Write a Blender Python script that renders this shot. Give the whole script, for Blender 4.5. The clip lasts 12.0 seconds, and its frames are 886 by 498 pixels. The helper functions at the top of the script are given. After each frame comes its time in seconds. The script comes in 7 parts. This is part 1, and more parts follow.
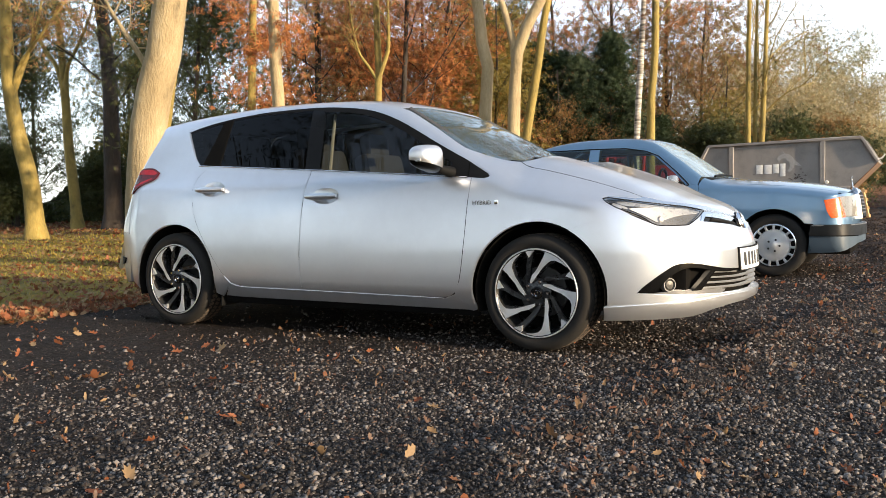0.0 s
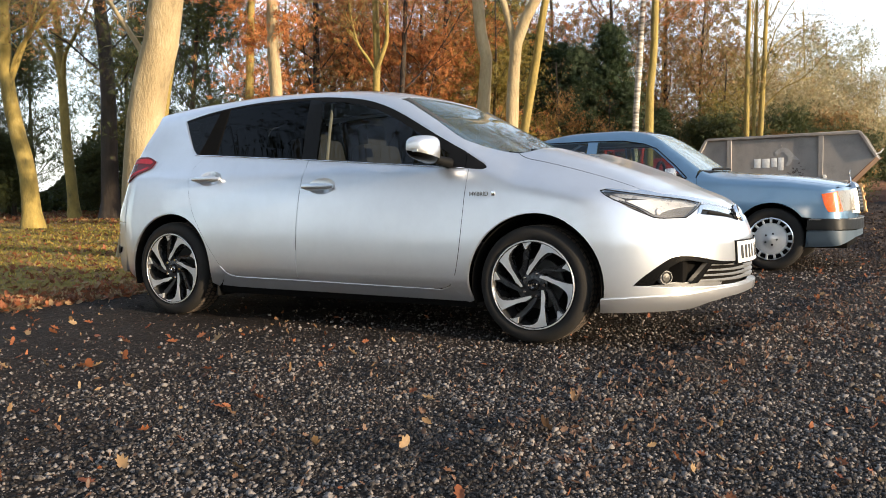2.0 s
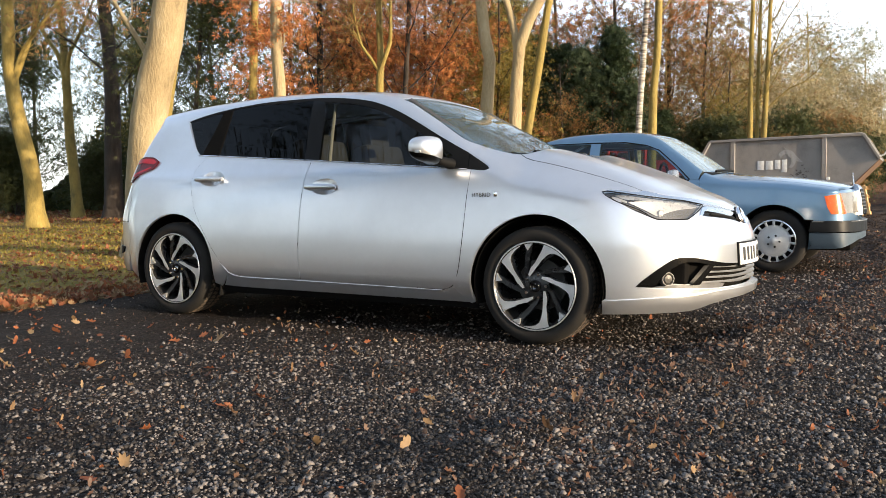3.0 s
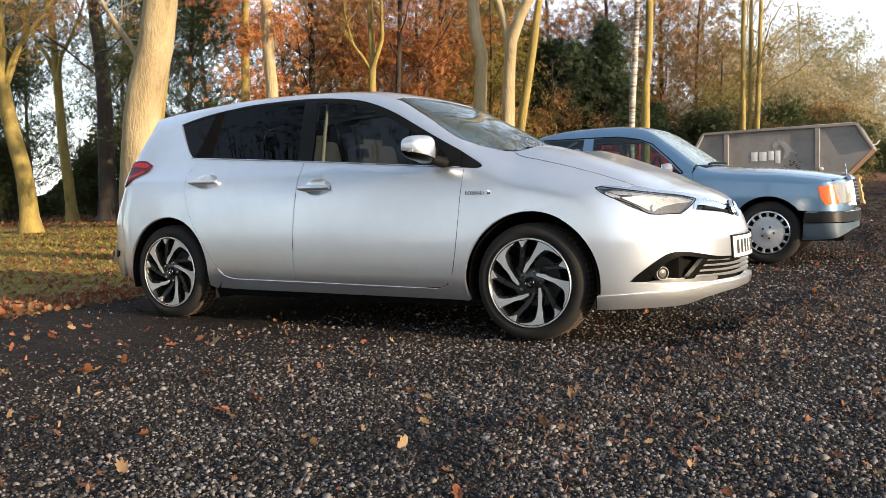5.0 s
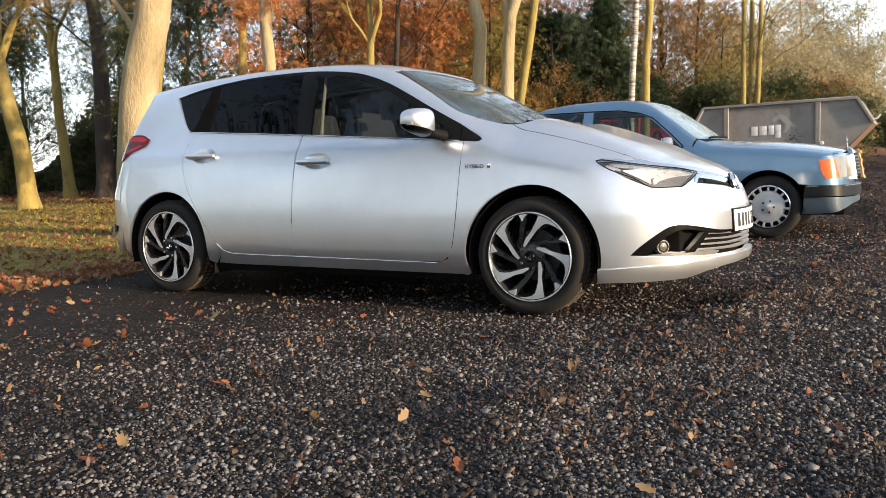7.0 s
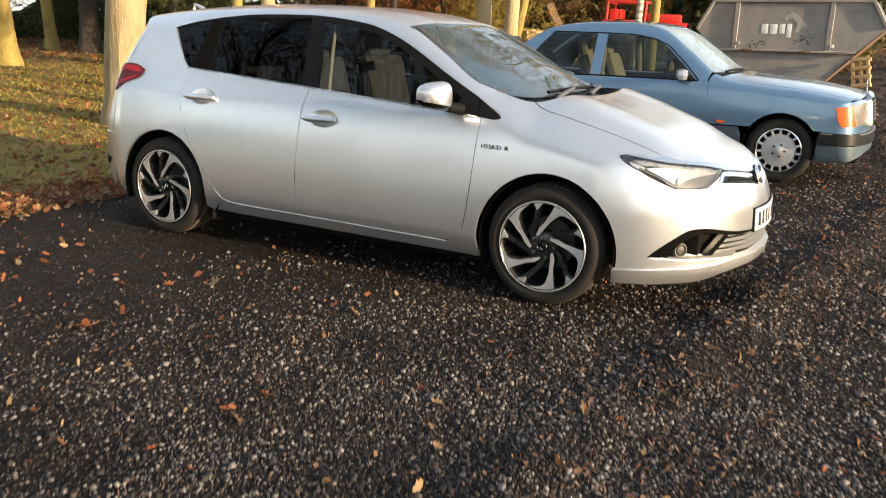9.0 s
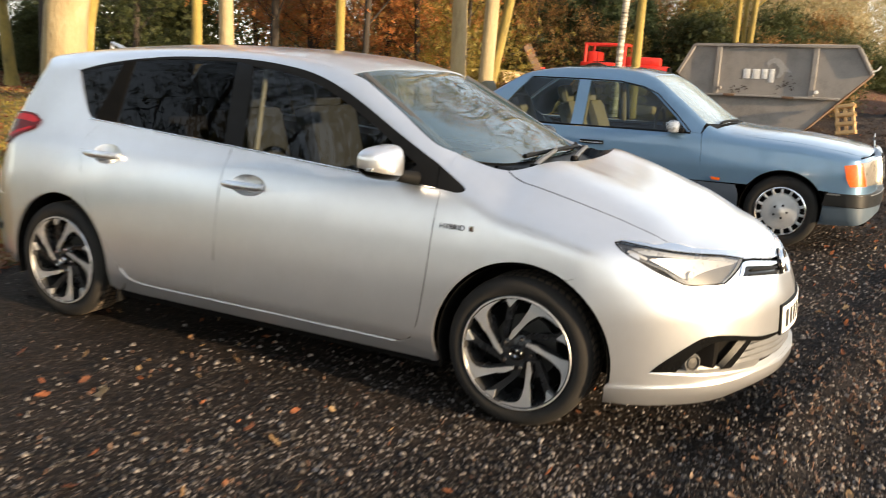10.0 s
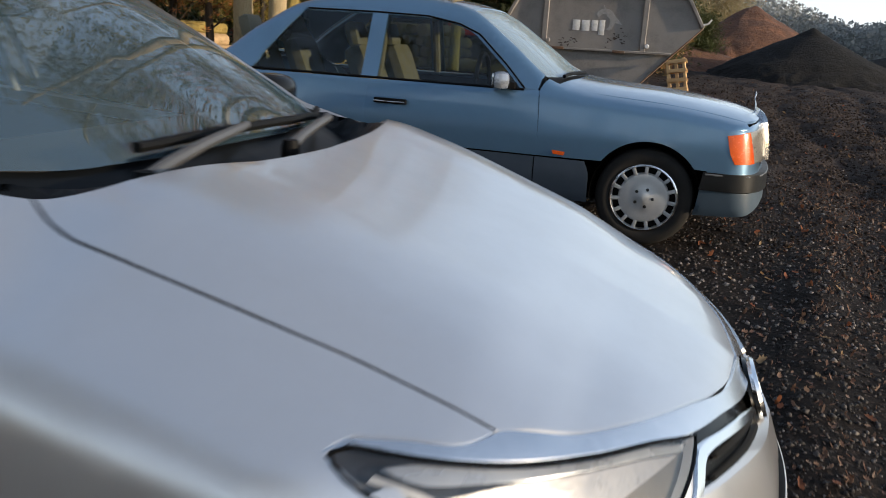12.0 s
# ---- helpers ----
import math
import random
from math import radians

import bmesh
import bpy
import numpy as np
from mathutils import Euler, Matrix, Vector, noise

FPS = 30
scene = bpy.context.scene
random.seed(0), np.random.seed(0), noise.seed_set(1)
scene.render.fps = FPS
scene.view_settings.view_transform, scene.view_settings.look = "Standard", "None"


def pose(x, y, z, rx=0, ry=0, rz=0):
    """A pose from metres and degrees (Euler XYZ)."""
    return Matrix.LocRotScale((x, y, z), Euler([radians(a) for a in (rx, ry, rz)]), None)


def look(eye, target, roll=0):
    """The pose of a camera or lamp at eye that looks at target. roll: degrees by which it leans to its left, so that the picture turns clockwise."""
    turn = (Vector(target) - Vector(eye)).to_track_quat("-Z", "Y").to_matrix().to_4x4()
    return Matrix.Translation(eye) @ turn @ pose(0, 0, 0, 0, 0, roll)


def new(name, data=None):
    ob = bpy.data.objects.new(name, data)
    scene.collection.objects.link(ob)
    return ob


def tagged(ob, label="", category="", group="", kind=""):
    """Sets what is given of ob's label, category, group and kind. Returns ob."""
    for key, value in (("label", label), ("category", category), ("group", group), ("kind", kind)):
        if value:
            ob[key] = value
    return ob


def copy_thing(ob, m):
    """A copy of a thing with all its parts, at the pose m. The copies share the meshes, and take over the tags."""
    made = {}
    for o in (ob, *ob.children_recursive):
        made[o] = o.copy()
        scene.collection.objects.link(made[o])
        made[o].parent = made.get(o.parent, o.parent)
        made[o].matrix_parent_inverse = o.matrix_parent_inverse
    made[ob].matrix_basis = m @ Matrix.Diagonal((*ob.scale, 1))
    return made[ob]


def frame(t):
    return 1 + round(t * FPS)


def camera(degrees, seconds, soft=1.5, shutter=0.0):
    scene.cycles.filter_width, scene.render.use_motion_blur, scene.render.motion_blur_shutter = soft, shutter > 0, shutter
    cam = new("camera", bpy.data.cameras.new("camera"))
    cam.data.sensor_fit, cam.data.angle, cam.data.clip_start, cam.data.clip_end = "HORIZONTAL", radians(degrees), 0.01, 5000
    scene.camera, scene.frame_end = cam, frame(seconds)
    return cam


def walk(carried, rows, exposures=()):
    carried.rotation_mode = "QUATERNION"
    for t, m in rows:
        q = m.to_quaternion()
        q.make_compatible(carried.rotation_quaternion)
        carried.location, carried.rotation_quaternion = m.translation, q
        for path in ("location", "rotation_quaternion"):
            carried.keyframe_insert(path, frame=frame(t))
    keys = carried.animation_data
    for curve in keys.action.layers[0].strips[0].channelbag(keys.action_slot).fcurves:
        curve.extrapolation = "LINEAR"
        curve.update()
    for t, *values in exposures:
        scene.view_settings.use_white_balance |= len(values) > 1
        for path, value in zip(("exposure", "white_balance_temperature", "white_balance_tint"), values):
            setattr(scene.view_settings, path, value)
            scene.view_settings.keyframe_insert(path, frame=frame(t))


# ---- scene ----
cam = camera(54.9, 12.0, 0.75, 0.5)
EXPOSURES = [(0, 1.55, 6600, 10), (7.2, 1.55, 6600, 10), (9, 1.75, 7300, 10), (9.5, 1.85, 7500, 11), (10, 1.8, 7500, 11), (10.5, 1.5, 7200, 10), (11, 1.25, 6900, 10), (12, 0.75, 6200, 10)]
PATH = [
    (0, (4.352, -4.064, 0.77), (3.368, -2.326, 0.67), -0.9),
    (0.5, (4.355, -4.059, 0.768), (3.374, -2.32, 0.665), -0.8),
    (1, (4.355, -4.057, 0.768), (3.38, -2.316, 0.633), -0.7),
    (1.5, (4.352, -4.058, 0.764), (3.374, -2.319, 0.615), -0.4),
    (2, (4.351, -4.051, 0.765), (3.372, -2.311, 0.646), -0.5),
    (2.5, (4.353, -4.05, 0.765), (3.374, -2.309, 0.66), -0.3),
    (3, (4.357, -4.054, 0.765), (3.372, -2.317, 0.648), -0.3),
    (5, (4.367, -4.054, 0.773), (3.39, -2.313, 0.649), -1.4),
    (5.5, (4.369, -4.057, 0.774), (3.382, -2.322, 0.651), -1.8),
    (6, (4.368, -4.044, 0.771), (3.38, -2.31, 0.635), -2.1),
    (6.5, (4.36, -4.038, 0.766), (3.385, -2.299, 0.607), -1.8),
    (7, (4.354, -4.04, 0.763), (3.38, -2.302, 0.582), -1.5),
    (7.2, (4.355, -4.043, 0.761), (3.378, -2.307, 0.583), -1.5),
    (8.8, (4.182, -3.932, 1.236), (3.225, -2.235, 0.785), 1.3),
    (9, (4.122, -3.886, 1.369), (3.208, -2.181, 0.862), 2.0),
    (9.5, (3.961, -3.476, 1.42), (3.044, -1.757, 0.965), 1.9),
    (10, (3.773, -3.01, 1.414), (2.893, -1.264, 0.993), 2.7),
    (10.5, (3.574, -2.409, 1.405), (2.933, -0.562, 0.985), 3.4),
    (11, (3.419, -1.828, 1.391), (2.797, 0.02, 0.948), 2.2),
    (11.5, (3.306, -1.281, 1.343), (2.748, 0.575, 0.849), 3.1),
    (12, (3.278, -0.747, 1.269), (2.772, 1.123, 0.771), 3.9),
]
walk(cam, [(t, look(eye, target, roll)) for t, eye, target, roll in PATH], EXPOSURES)

# ---------------------------------------------------------------- light
SUN_AZ, SUN_EL = radians(-6.0), radians(11.0)      # azimuth from +x towards +y
world = bpy.data.worlds.new("sky")
scene.world = world
world.use_nodes = True
wt = world.node_tree
sky = wt.nodes.new("ShaderNodeTexSky")
sky.sky_type, sky.sun_disc = "NISHITA", False
sky.sun_elevation, sky.sun_rotation = SUN_EL, math.pi / 2 - SUN_AZ
sky.air_density, sky.dust_density, sky.ozone_density = 1.0, 0.8, 1.5
haze = wt.nodes.new("ShaderNodeMix")
haze.data_type = "RGBA"
haze.inputs[7].default_value = (4.5, 4.8, 5.3, 1)          # bright morning mist, thickest at the horizon
sky_at = wt.nodes.new("ShaderNodeTexCoord")
sky_up = wt.nodes.new("ShaderNodeSeparateXYZ")
mist = wt.nodes.new("ShaderNodeMapRange")
mist.inputs["From Min"].default_value, mist.inputs["From Max"].default_value = 0.03, 0.70
mist.inputs["To Min"].default_value, mist.inputs["To Max"].default_value = 0.68, 0.12
wt.links.new(sky_at.outputs["Generated"], sky_up.inputs[0])
wt.links.new(sky_up.outputs[2], mist.inputs["Value"])
wt.links.new(mist.outputs[0], haze.inputs[0])
wt.links.new(sky.outputs[0], haze.inputs[6])
wt.links.new(haze.outputs[2], wt.nodes["Background"].inputs[0])
wt.nodes["Background"].inputs[1].default_value = 0.15
sun_data = bpy.data.lights.new("sun", "SUN")
sun_data.energy, sun_data.angle, sun_data.color = 3.4, radians(0.6), (1.0, 0.80, 0.56)
sun = new("sun", sun_data)
sun.matrix_world = look((math.cos(SUN_AZ) * math.cos(SUN_EL) * 30, math.sin(SUN_AZ) * math.cos(SUN_EL) * 30, math.sin(SUN_EL) * 30), (0, 0, 0))


# ---------------------------------------------------------------- materials
def nodes_of(name):
    m = bpy.data.materials.new(name)
    m.use_nodes = True
    nt = m.node_tree
    return m, nt, nt.nodes["Principled BSDF"]


def put(nt, kind, **sets):
    n = nt.nodes.new(kind)
    for k, v in sets.items():
        if k in n.inputs:
            n.inputs[k].default_value = v
    return n


def ramp(nt, fac, stops):
    r = nt.nodes.new("ShaderNodeValToRGB")
    e = r.color_ramp.elements
    while len(e) < len(stops):
        e.new(0.5)
    for i, (p, c) in enumerate(stops):
        e[i].position, e[i].color = p, (*c, 1)
    nt.links.new(fac, r.inputs[0])
    return r.outputs[0]


def surface(name, colors, scale=8.0, rough=(0.6, 0.8), metal=0.0, bump=0.2, bump_scale=60.0, bump_dist=0.004, island=0.0, objrand=0.0, stretch=(1, 1, 1), spec=0.5, coat=0.0):
    """Noise-coloured surface with two scales of variation and relief."""
    m, nt, b = nodes_of(name)
    tc = nt.nodes.new("ShaderNodeTexCoord")
    mp = nt.nodes.new("ShaderNodeMapping")
    mp.inputs["Scale"].default_value = stretch
    nt.links.new(tc.outputs["Object"], mp.inputs[0])
    n1 = put(nt, "ShaderNodeTexNoise", Scale=scale, Detail=6.0, Roughness=0.6)
    n2 = put(nt, "ShaderNodeTexNoise", Scale=bump_scale, Detail=5.0, Roughness=0.65)
    for n in (n1, n2):
        nt.links.new(mp.outputs[0], n.inputs["Vector"])
    fac = n1.outputs[0]
    mix = nt.nodes.new("ShaderNodeMath")
    mix.operation = "MULTIPLY_ADD"
    mix.inputs[1].default_value = 0.35
    nt.links.new(n2.outputs[0], mix.inputs[0])
    sub = nt.nodes.new("ShaderNodeMath")
    sub.operation = "SUBTRACT"
    sub.inputs[1].default_value = 0.175
    nt.links.new(fac, sub.inputs[0])
    nt.links.new(sub.outputs[0], mix.inputs[2])
    fac = mix.outputs[0]
    if island or objrand:
        g = nt.nodes.new("ShaderNodeNewGeometry" if island else "ShaderNodeObjectInfo")
        a = nt.nodes.new("ShaderNodeMath")
        a.operation = "MULTIPLY_ADD"
        a.inputs[1].default_value = island or objrand
        nt.links.new(g.outputs["Random Per Island" if island else "Random"], a.inputs[0])
        s2 = nt.nodes.new("ShaderNodeMath")
        s2.operation = "SUBTRACT"
        s2.inputs[1].default_value = (island or objrand) / 2
        nt.links.new(fac, s2.inputs[0])
        nt.links.new(s2.outputs[0], a.inputs[2])
        fac = a.outputs[0]
    k = len(colors) - 1
    col = ramp(nt, fac, [(0.25 + 0.5 * i / max(k, 1), c) for i, c in enumerate(colors)])
    nt.links.new(col, b.inputs["Base Color"])
    rr = ramp(nt, n1.outputs[0], [(0.3, (rough[0],) * 3), (0.7, (rough[1],) * 3)])
    nt.links.new(rr, b.inputs["Roughness"])
    b.inputs["Metallic"].default_value = metal
    b.inputs["Specular IOR Level"].default_value = spec
    b.inputs["Coat Weight"].default_value = coat
    b.inputs["Coat Roughness"].default_value = 0.04
    if bump:
        bp = put(nt, "ShaderNodeBump", Strength=bump, Distance=bump_dist)
        nt.links.new(n2.outputs[0], bp.inputs["Height"])
        nt.links.new(bp.outputs[0], b.inputs["Normal"])
    return m


def leaf_material(name, colors):
    """Thin leaves: diffuse with some light through them, each leaf its own colour."""
    m, nt, b = nodes_of(name)
    g = nt.nodes.new("ShaderNodeNewGeometry")
    k = len(colors) - 1
    col = ramp(nt, g.outputs["Random Per Island"], [(i / max(k, 1), c) for i, c in enumerate(colors)])
    nt.links.new(col, b.inputs["Base Color"])
    b.inputs["Roughness"].default_value = 0.6
    b.inputs["Specular IOR Level"].default_value = 0.3
    tr = nt.nodes.new("ShaderNodeBsdfTranslucent")
    nt.links.new(col, tr.inputs[0])
    mx = nt.nodes.new("ShaderNodeMixShader")
    mx.inputs[0].default_value = 0.35
    nt.links.new(b.outputs[0], mx.inputs[1])
    nt.links.new(tr.outputs[0], mx.inputs[2])
    nt.links.new(mx.outputs[0], nt.nodes["Material Output"].inputs[0])
    return m


def car_paint(name, base, metal, rough, coat=1.0):
    m, nt, b = nodes_of(name)
    tc = nt.nodes.new("ShaderNodeTexCoord")
    dirt = put(nt, "ShaderNodeTexNoise", Scale=3.0, Detail=6.0, Roughness=0.7)
    nt.links.new(tc.outputs["Object"], dirt.inputs["Vector"])
    col = ramp(nt, dirt.outputs[0], [(0.3, tuple(c * 0.93 for c in base)), (0.6, base)])
    nt.links.new(col, b.inputs["Base Color"])
    b.inputs["Metallic"].default_value = metal
    rr = ramp(nt, dirt.outputs[0], [(0.3, (rough * 1.25,) * 3), (0.65, (rough,) * 3)])
    nt.links.new(rr, b.inputs["Roughness"])
    b.inputs["Coat Weight"].default_value = coat
    b.inputs["Coat Roughness"].default_value = 0.085
    return m


def glass(name, tint, ior=1.5, film_share=0.0, film=(0.62, 0.68, 0.72)):
    """A pane: tinted see-through glass with a clear mirror-like surface. The film adds dew and painted sky colour."""
    m = bpy.data.materials.new(name)
    m.use_nodes = True
    nt = m.node_tree
    nt.nodes.remove(nt.nodes["Principled BSDF"])
    tr = nt.nodes.new("ShaderNodeBsdfTransparent")
    tr.inputs[0].default_value = (*tint, 1)
    gl = nt.nodes.new("ShaderNodeBsdfGlossy")
    gl.inputs["Roughness"].default_value = 0.01
    fr = put(nt, "ShaderNodeFresnel", IOR=ior)
    mx = nt.nodes.new("ShaderNodeMixShader")
    nt.links.new(fr.outputs[0], mx.inputs[0])
    nt.links.new(tr.outputs[0], mx.inputs[1])
    nt.links.new(gl.outputs[0], mx.inputs[2])
    last = mx.outputs[0]
    if film_share:
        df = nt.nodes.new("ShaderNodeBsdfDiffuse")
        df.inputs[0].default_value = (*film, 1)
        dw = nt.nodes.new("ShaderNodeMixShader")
        dw.inputs[0].default_value = film_share
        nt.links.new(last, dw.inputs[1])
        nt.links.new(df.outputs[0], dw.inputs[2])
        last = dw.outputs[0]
    nt.links.new(last, nt.nodes["Material Output"].inputs[0])
    return m


SILVER = car_paint("silver_paint", (0.60, 0.612, 0.632), 0.80, 0.29, coat=0.9)
BLUE = car_paint("faded_blue_paint", (0.120, 0.218, 0.330), 0.60, 0.30)
VALANCE = surface("grey_blue_valance", [(0.045, 0.066, 0.088), (0.062, 0.086, 0.112)], 4, (0.4, 0.55), 0, 0.05, 200, spec=0.3)
BUMPER = surface("dark_grey_bumper_rubber", [(0.007, 0.0075, 0.008), (0.012, 0.013, 0.014)], 6, (0.4, 0.55), 0, 0.05, 200, spec=0.2)
FRIT = surface("glossy_black_scuttle", [(0.004, 0.0045, 0.005), (0.006, 0.007, 0.008)], 5, (0.3, 0.42), 0, 0.0, spec=0.12)
ARM_GREY = surface("dull_grey_wiper_arm", [(0.05, 0.05, 0.052), (0.09, 0.09, 0.092)], 14, (0.3, 0.45), 0.2, 0.05, 150)
GREYBLUE = surface("grey_blue_cladding", [(0.030, 0.043, 0.062), (0.045, 0.060, 0.082)], 4, (0.4, 0.5), 0, 0.05, 200, spec=0.3)
BLACK_GLOSS = surface("gloss_black_trim", [(0.003, 0.003, 0.003), (0.006, 0.006, 0.006)], 5, (0.12, 0.2), 0, 0.0, spec=0.15)
BLACK = surface("black_plastic", [(0.005, 0.005, 0.005), (0.009, 0.009, 0.009)], 9, (0.5, 0.65), 0, 0.15, 300, 0.001, spec=0.08)
VOID = surface("dark_underside", [(0.005, 0.005, 0.005), (0.010, 0.009, 0.008)], 9, (0.8, 0.95), 0, 0.1, spec=0.03)
TYRE = surface("dusty_tyre_rubber", [(0.010, 0.0095, 0.009), (0.024, 0.021, 0.018)], 7, (0.75, 0.95), 0, 0.3, 120, 0.002, spec=0.25)
MUD_TREAD = surface("muddy_tyre_tread", [(0.03, 0.025, 0.02), (0.13, 0.09, 0.06)], 9, (0.8, 0.95), 0, 0.5, 90, 0.004)
ALLOY = surface("machined_alloy", [(0.62, 0.62, 0.62), (0.72, 0.72, 0.715)], 12, (0.36, 0.44), 0.8, 0.05, 200, 0.0005)
ALLOY_DARK = surface("gloss_black_alloy", [(0.012, 0.012, 0.013), (0.02, 0.02, 0.02)], 12, (0.2, 0.35), 0, 0.03, 150)
CHROME = surface("chrome", [(0.75, 0.75, 0.76), (0.8, 0.8, 0.8)], 12, (0.08, 0.16), 1.0, 0.0)
BRAKE = surface("dull_brake_steel", [(0.05, 0.048, 0.045), (0.09, 0.085, 0.08)], 14, (0.5, 0.7), 0.5, 0.1, 120)
LAMP_GREY = surface("lamp_inner_silver", [(0.34, 0.37, 0.41), (0.43, 0.46, 0.50)], 14, (0.2, 0.35), 0.5, 0.05, 120)
TRIM_BRIGHT = surface("satin_bright_trim", [(0.66, 0.67, 0.68), (0.74, 0.74, 0.75)], 14, (0.16, 0.24), 0.95, 0.0)
LAMP_BRIGHT = surface("bright_lamp_reflector", [(0.46, 0.47, 0.49), (0.58, 0.58, 0.59)], 30, (0.25, 0.40), 0.25, 0.4, 40, 0.006)
LAMP_PALE = surface("pale_lamp_bezel", [(0.20, 0.195, 0.185), (0.29, 0.28, 0.265)], 14, (0.25, 0.4), 0.3, 0.1, 60, 0.003)
FOG_GLASS = surface("dull_fog_lamp_glass", [(0.055, 0.052, 0.047), (0.095, 0.09, 0.082)], 40, (0.3, 0.42), 0.1, 0.3, 80, 0.003, spec=0.3)
LAMP_SMOKE = surface("half_smoked_lamp_bezel", [(0.095, 0.094, 0.092), (0.15, 0.147, 0.142)], 14, (0.25, 0.4), 0.3, 0.1, 60, 0.003)
LAMP_DARK = surface("smoked_lamp_bezel", [(0.020, 0.022, 0.026), (0.035, 0.037, 0.042)], 14, (0.2, 0.35), 0.2, 0.0, spec=0.35)
HUBCAP = surface("silver_wheel_cover", [(0.45, 0.45, 0.45), (0.56, 0.56, 0.55)], 14, (0.35, 0.5), 0.6, 0.05, 120)
GLASS_CLEAR = glass("clear_glass", (0.55, 0.61, 0.58), 1.5)
# Bluish film paints in sky reflection that the pane itself lacks.
GLASS_SCREEN = glass("sky_film_windscreen", (0.48, 0.57, 0.60), 2.3, 0.075, (0.28, 0.48, 0.62))
GLASS_SALOON = glass("greenish_side_glass", (0.40, 0.47, 0.42), 1.6)
GLASS_DOOR = glass("door_glass", (0.20, 0.23, 0.23), 1.45)
GLASS_TINT = glass("privacy_glass", (0.05, 0.052, 0.055), 1.25)
# Pale blue film: some dew, and sky glow put in as colour.
GLASS_DEW_SKY = glass("dewy_sky_film_glass", (0.5, 0.58, 0.62), 2.2, 0.24, (0.50, 0.67, 0.80))
GLASS_LAMP = glass("lamp_glass", (0.95, 0.95, 0.95), 1.75)
RED_LENS = surface("red_lens", [(0.055, 0.002, 0.004), (0.12, 0.004, 0.007)], 30, (0.12, 0.22), 0, 0.0, spec=0.3)
RED_BAND = surface("bright_red_lens_band", [(0.34, 0.006, 0.012), (0.52, 0.010, 0.018)], 30, (0.15, 0.25), 0, 0.0, spec=0.3)
ORANGE_LENS = surface("orange_lens", [(0.55, 0.07, 0.006), (0.70, 0.12, 0.01)], 30, (0.2, 0.3), 0, 0.3, 120, 0.002)
WHITE_PLATE = surface("white_plate", [(0.70, 0.70, 0.68), (0.78, 0.78, 0.76)], 8, (0.35, 0.5), 0, 0.02)
INK = surface("black_ink", [(0.012, 0.012, 0.012), (0.02, 0.02, 0.02)], 8, (0.5, 0.6), 0, 0)
CREAM_DIM = surface("faded_cream_cloth", [(0.09, 0.083, 0.055), (0.14, 0.125, 0.085)], 20, (0.7, 0.9), 0, 0.3, 120, 0.003)
CREAM = surface("cream_trim", [(0.40, 0.37, 0.31), (0.48, 0.45, 0.38)], 20, (0.6, 0.8), 0, 0.2, 150, 0.002)
LINING = surface("grey_beige_lining", [(0.17, 0.16, 0.14), (0.22, 0.21, 0.18)], 20, (0.7, 0.9), 0, 0.1, 150, 0.002)
SEAT_DARK = surface("dark_seat_cloth", [(0.03, 0.03, 0.033), (0.06, 0.06, 0.063)], 40, (0.8, 0.95), 0, 0.3, 300, 0.002)
SKIP_PAINT = surface("grey_skip_paint", [(0.155, 0.142, 0.132), (0.23, 0.212, 0.197), (0.27, 0.248, 0.228)], 2.2, (0.5, 0.75), 0, 0.25, 35, 0.006)
SLAT = surface("satin_silver", [(0.11, 0.11, 0.11), (0.16, 0.16, 0.16)], 14, (0.35, 0.48), 0.4, 0.03, 120)
# Rust, and also the sunlit tan painted on the skip's end.
RUST_TAN = surface("rusty_and_sunlit_tan_steel", [(0.10, 0.06, 0.038), (0.17, 0.10, 0.062), (0.13, 0.115, 0.10)], 9, (0.7, 0.9), 0.2, 0.4, 60)
WHITE_PAINT = surface("worn_white_lettering", [(0.55, 0.54, 0.52), (0.75, 0.74, 0.72)], 18, (0.5, 0.7), 0, 0.1)
PALE_GREY = surface("pale_grey_lettering", [(0.26, 0.25, 0.24), (0.34, 0.33, 0.32)], 18, (0.5, 0.7), 0, 0.1)
PALLET_WOOD = surface("new_pine", [(0.46, 0.26, 0.10), (0.64, 0.40, 0.18)], 9, (0.7, 0.85), 0, 0.3, 60, 0.002, objrand=0.3, stretch=(0.3, 4, 4))
TRACTOR_RED = surface("red_tractor_paint", [(0.50, 0.02, 0.015), (0.62, 0.035, 0.025)], 5, (0.35, 0.5), 0, 0.05)
BARK = surface("mossy_ochre_bark", [(0.085, 0.068, 0.026), (0.21, 0.158, 0.045), (0.28, 0.205, 0.055), (0.34, 0.265, 0.10)], 4.0, (0.85, 1.0), 0, 0.9, 24, 0.025, stretch=(1, 1, 0.4))
BARK_PALE = surface("pale_ash_bark", [(0.14, 0.105, 0.055), (0.28, 0.212, 0.115), (0.34, 0.265, 0.15), (0.42, 0.345, 0.22)], 4.0, (0.85, 1.0), 0, 0.9, 28, 0.025, stretch=(1, 1, 0.35))
BARK_DARK = surface("dark_rough_bark", [(0.018, 0.014, 0.011), (0.055, 0.042, 0.033)], 3.5, (0.9, 1.0), 0, 0.9, 16, 0.03, stretch=(1, 1, 0.25))
BARK_BIRCH = surface("white_birch_bark", [(0.04, 0.035, 0.03), (0.20, 0.18, 0.15), (0.48, 0.44, 0.38), (0.58, 0.54, 0.48)], 7.0, (0.7, 0.85), 0, 0.4, 20, 0.01, stretch=(0.4, 0.4, 2.5))
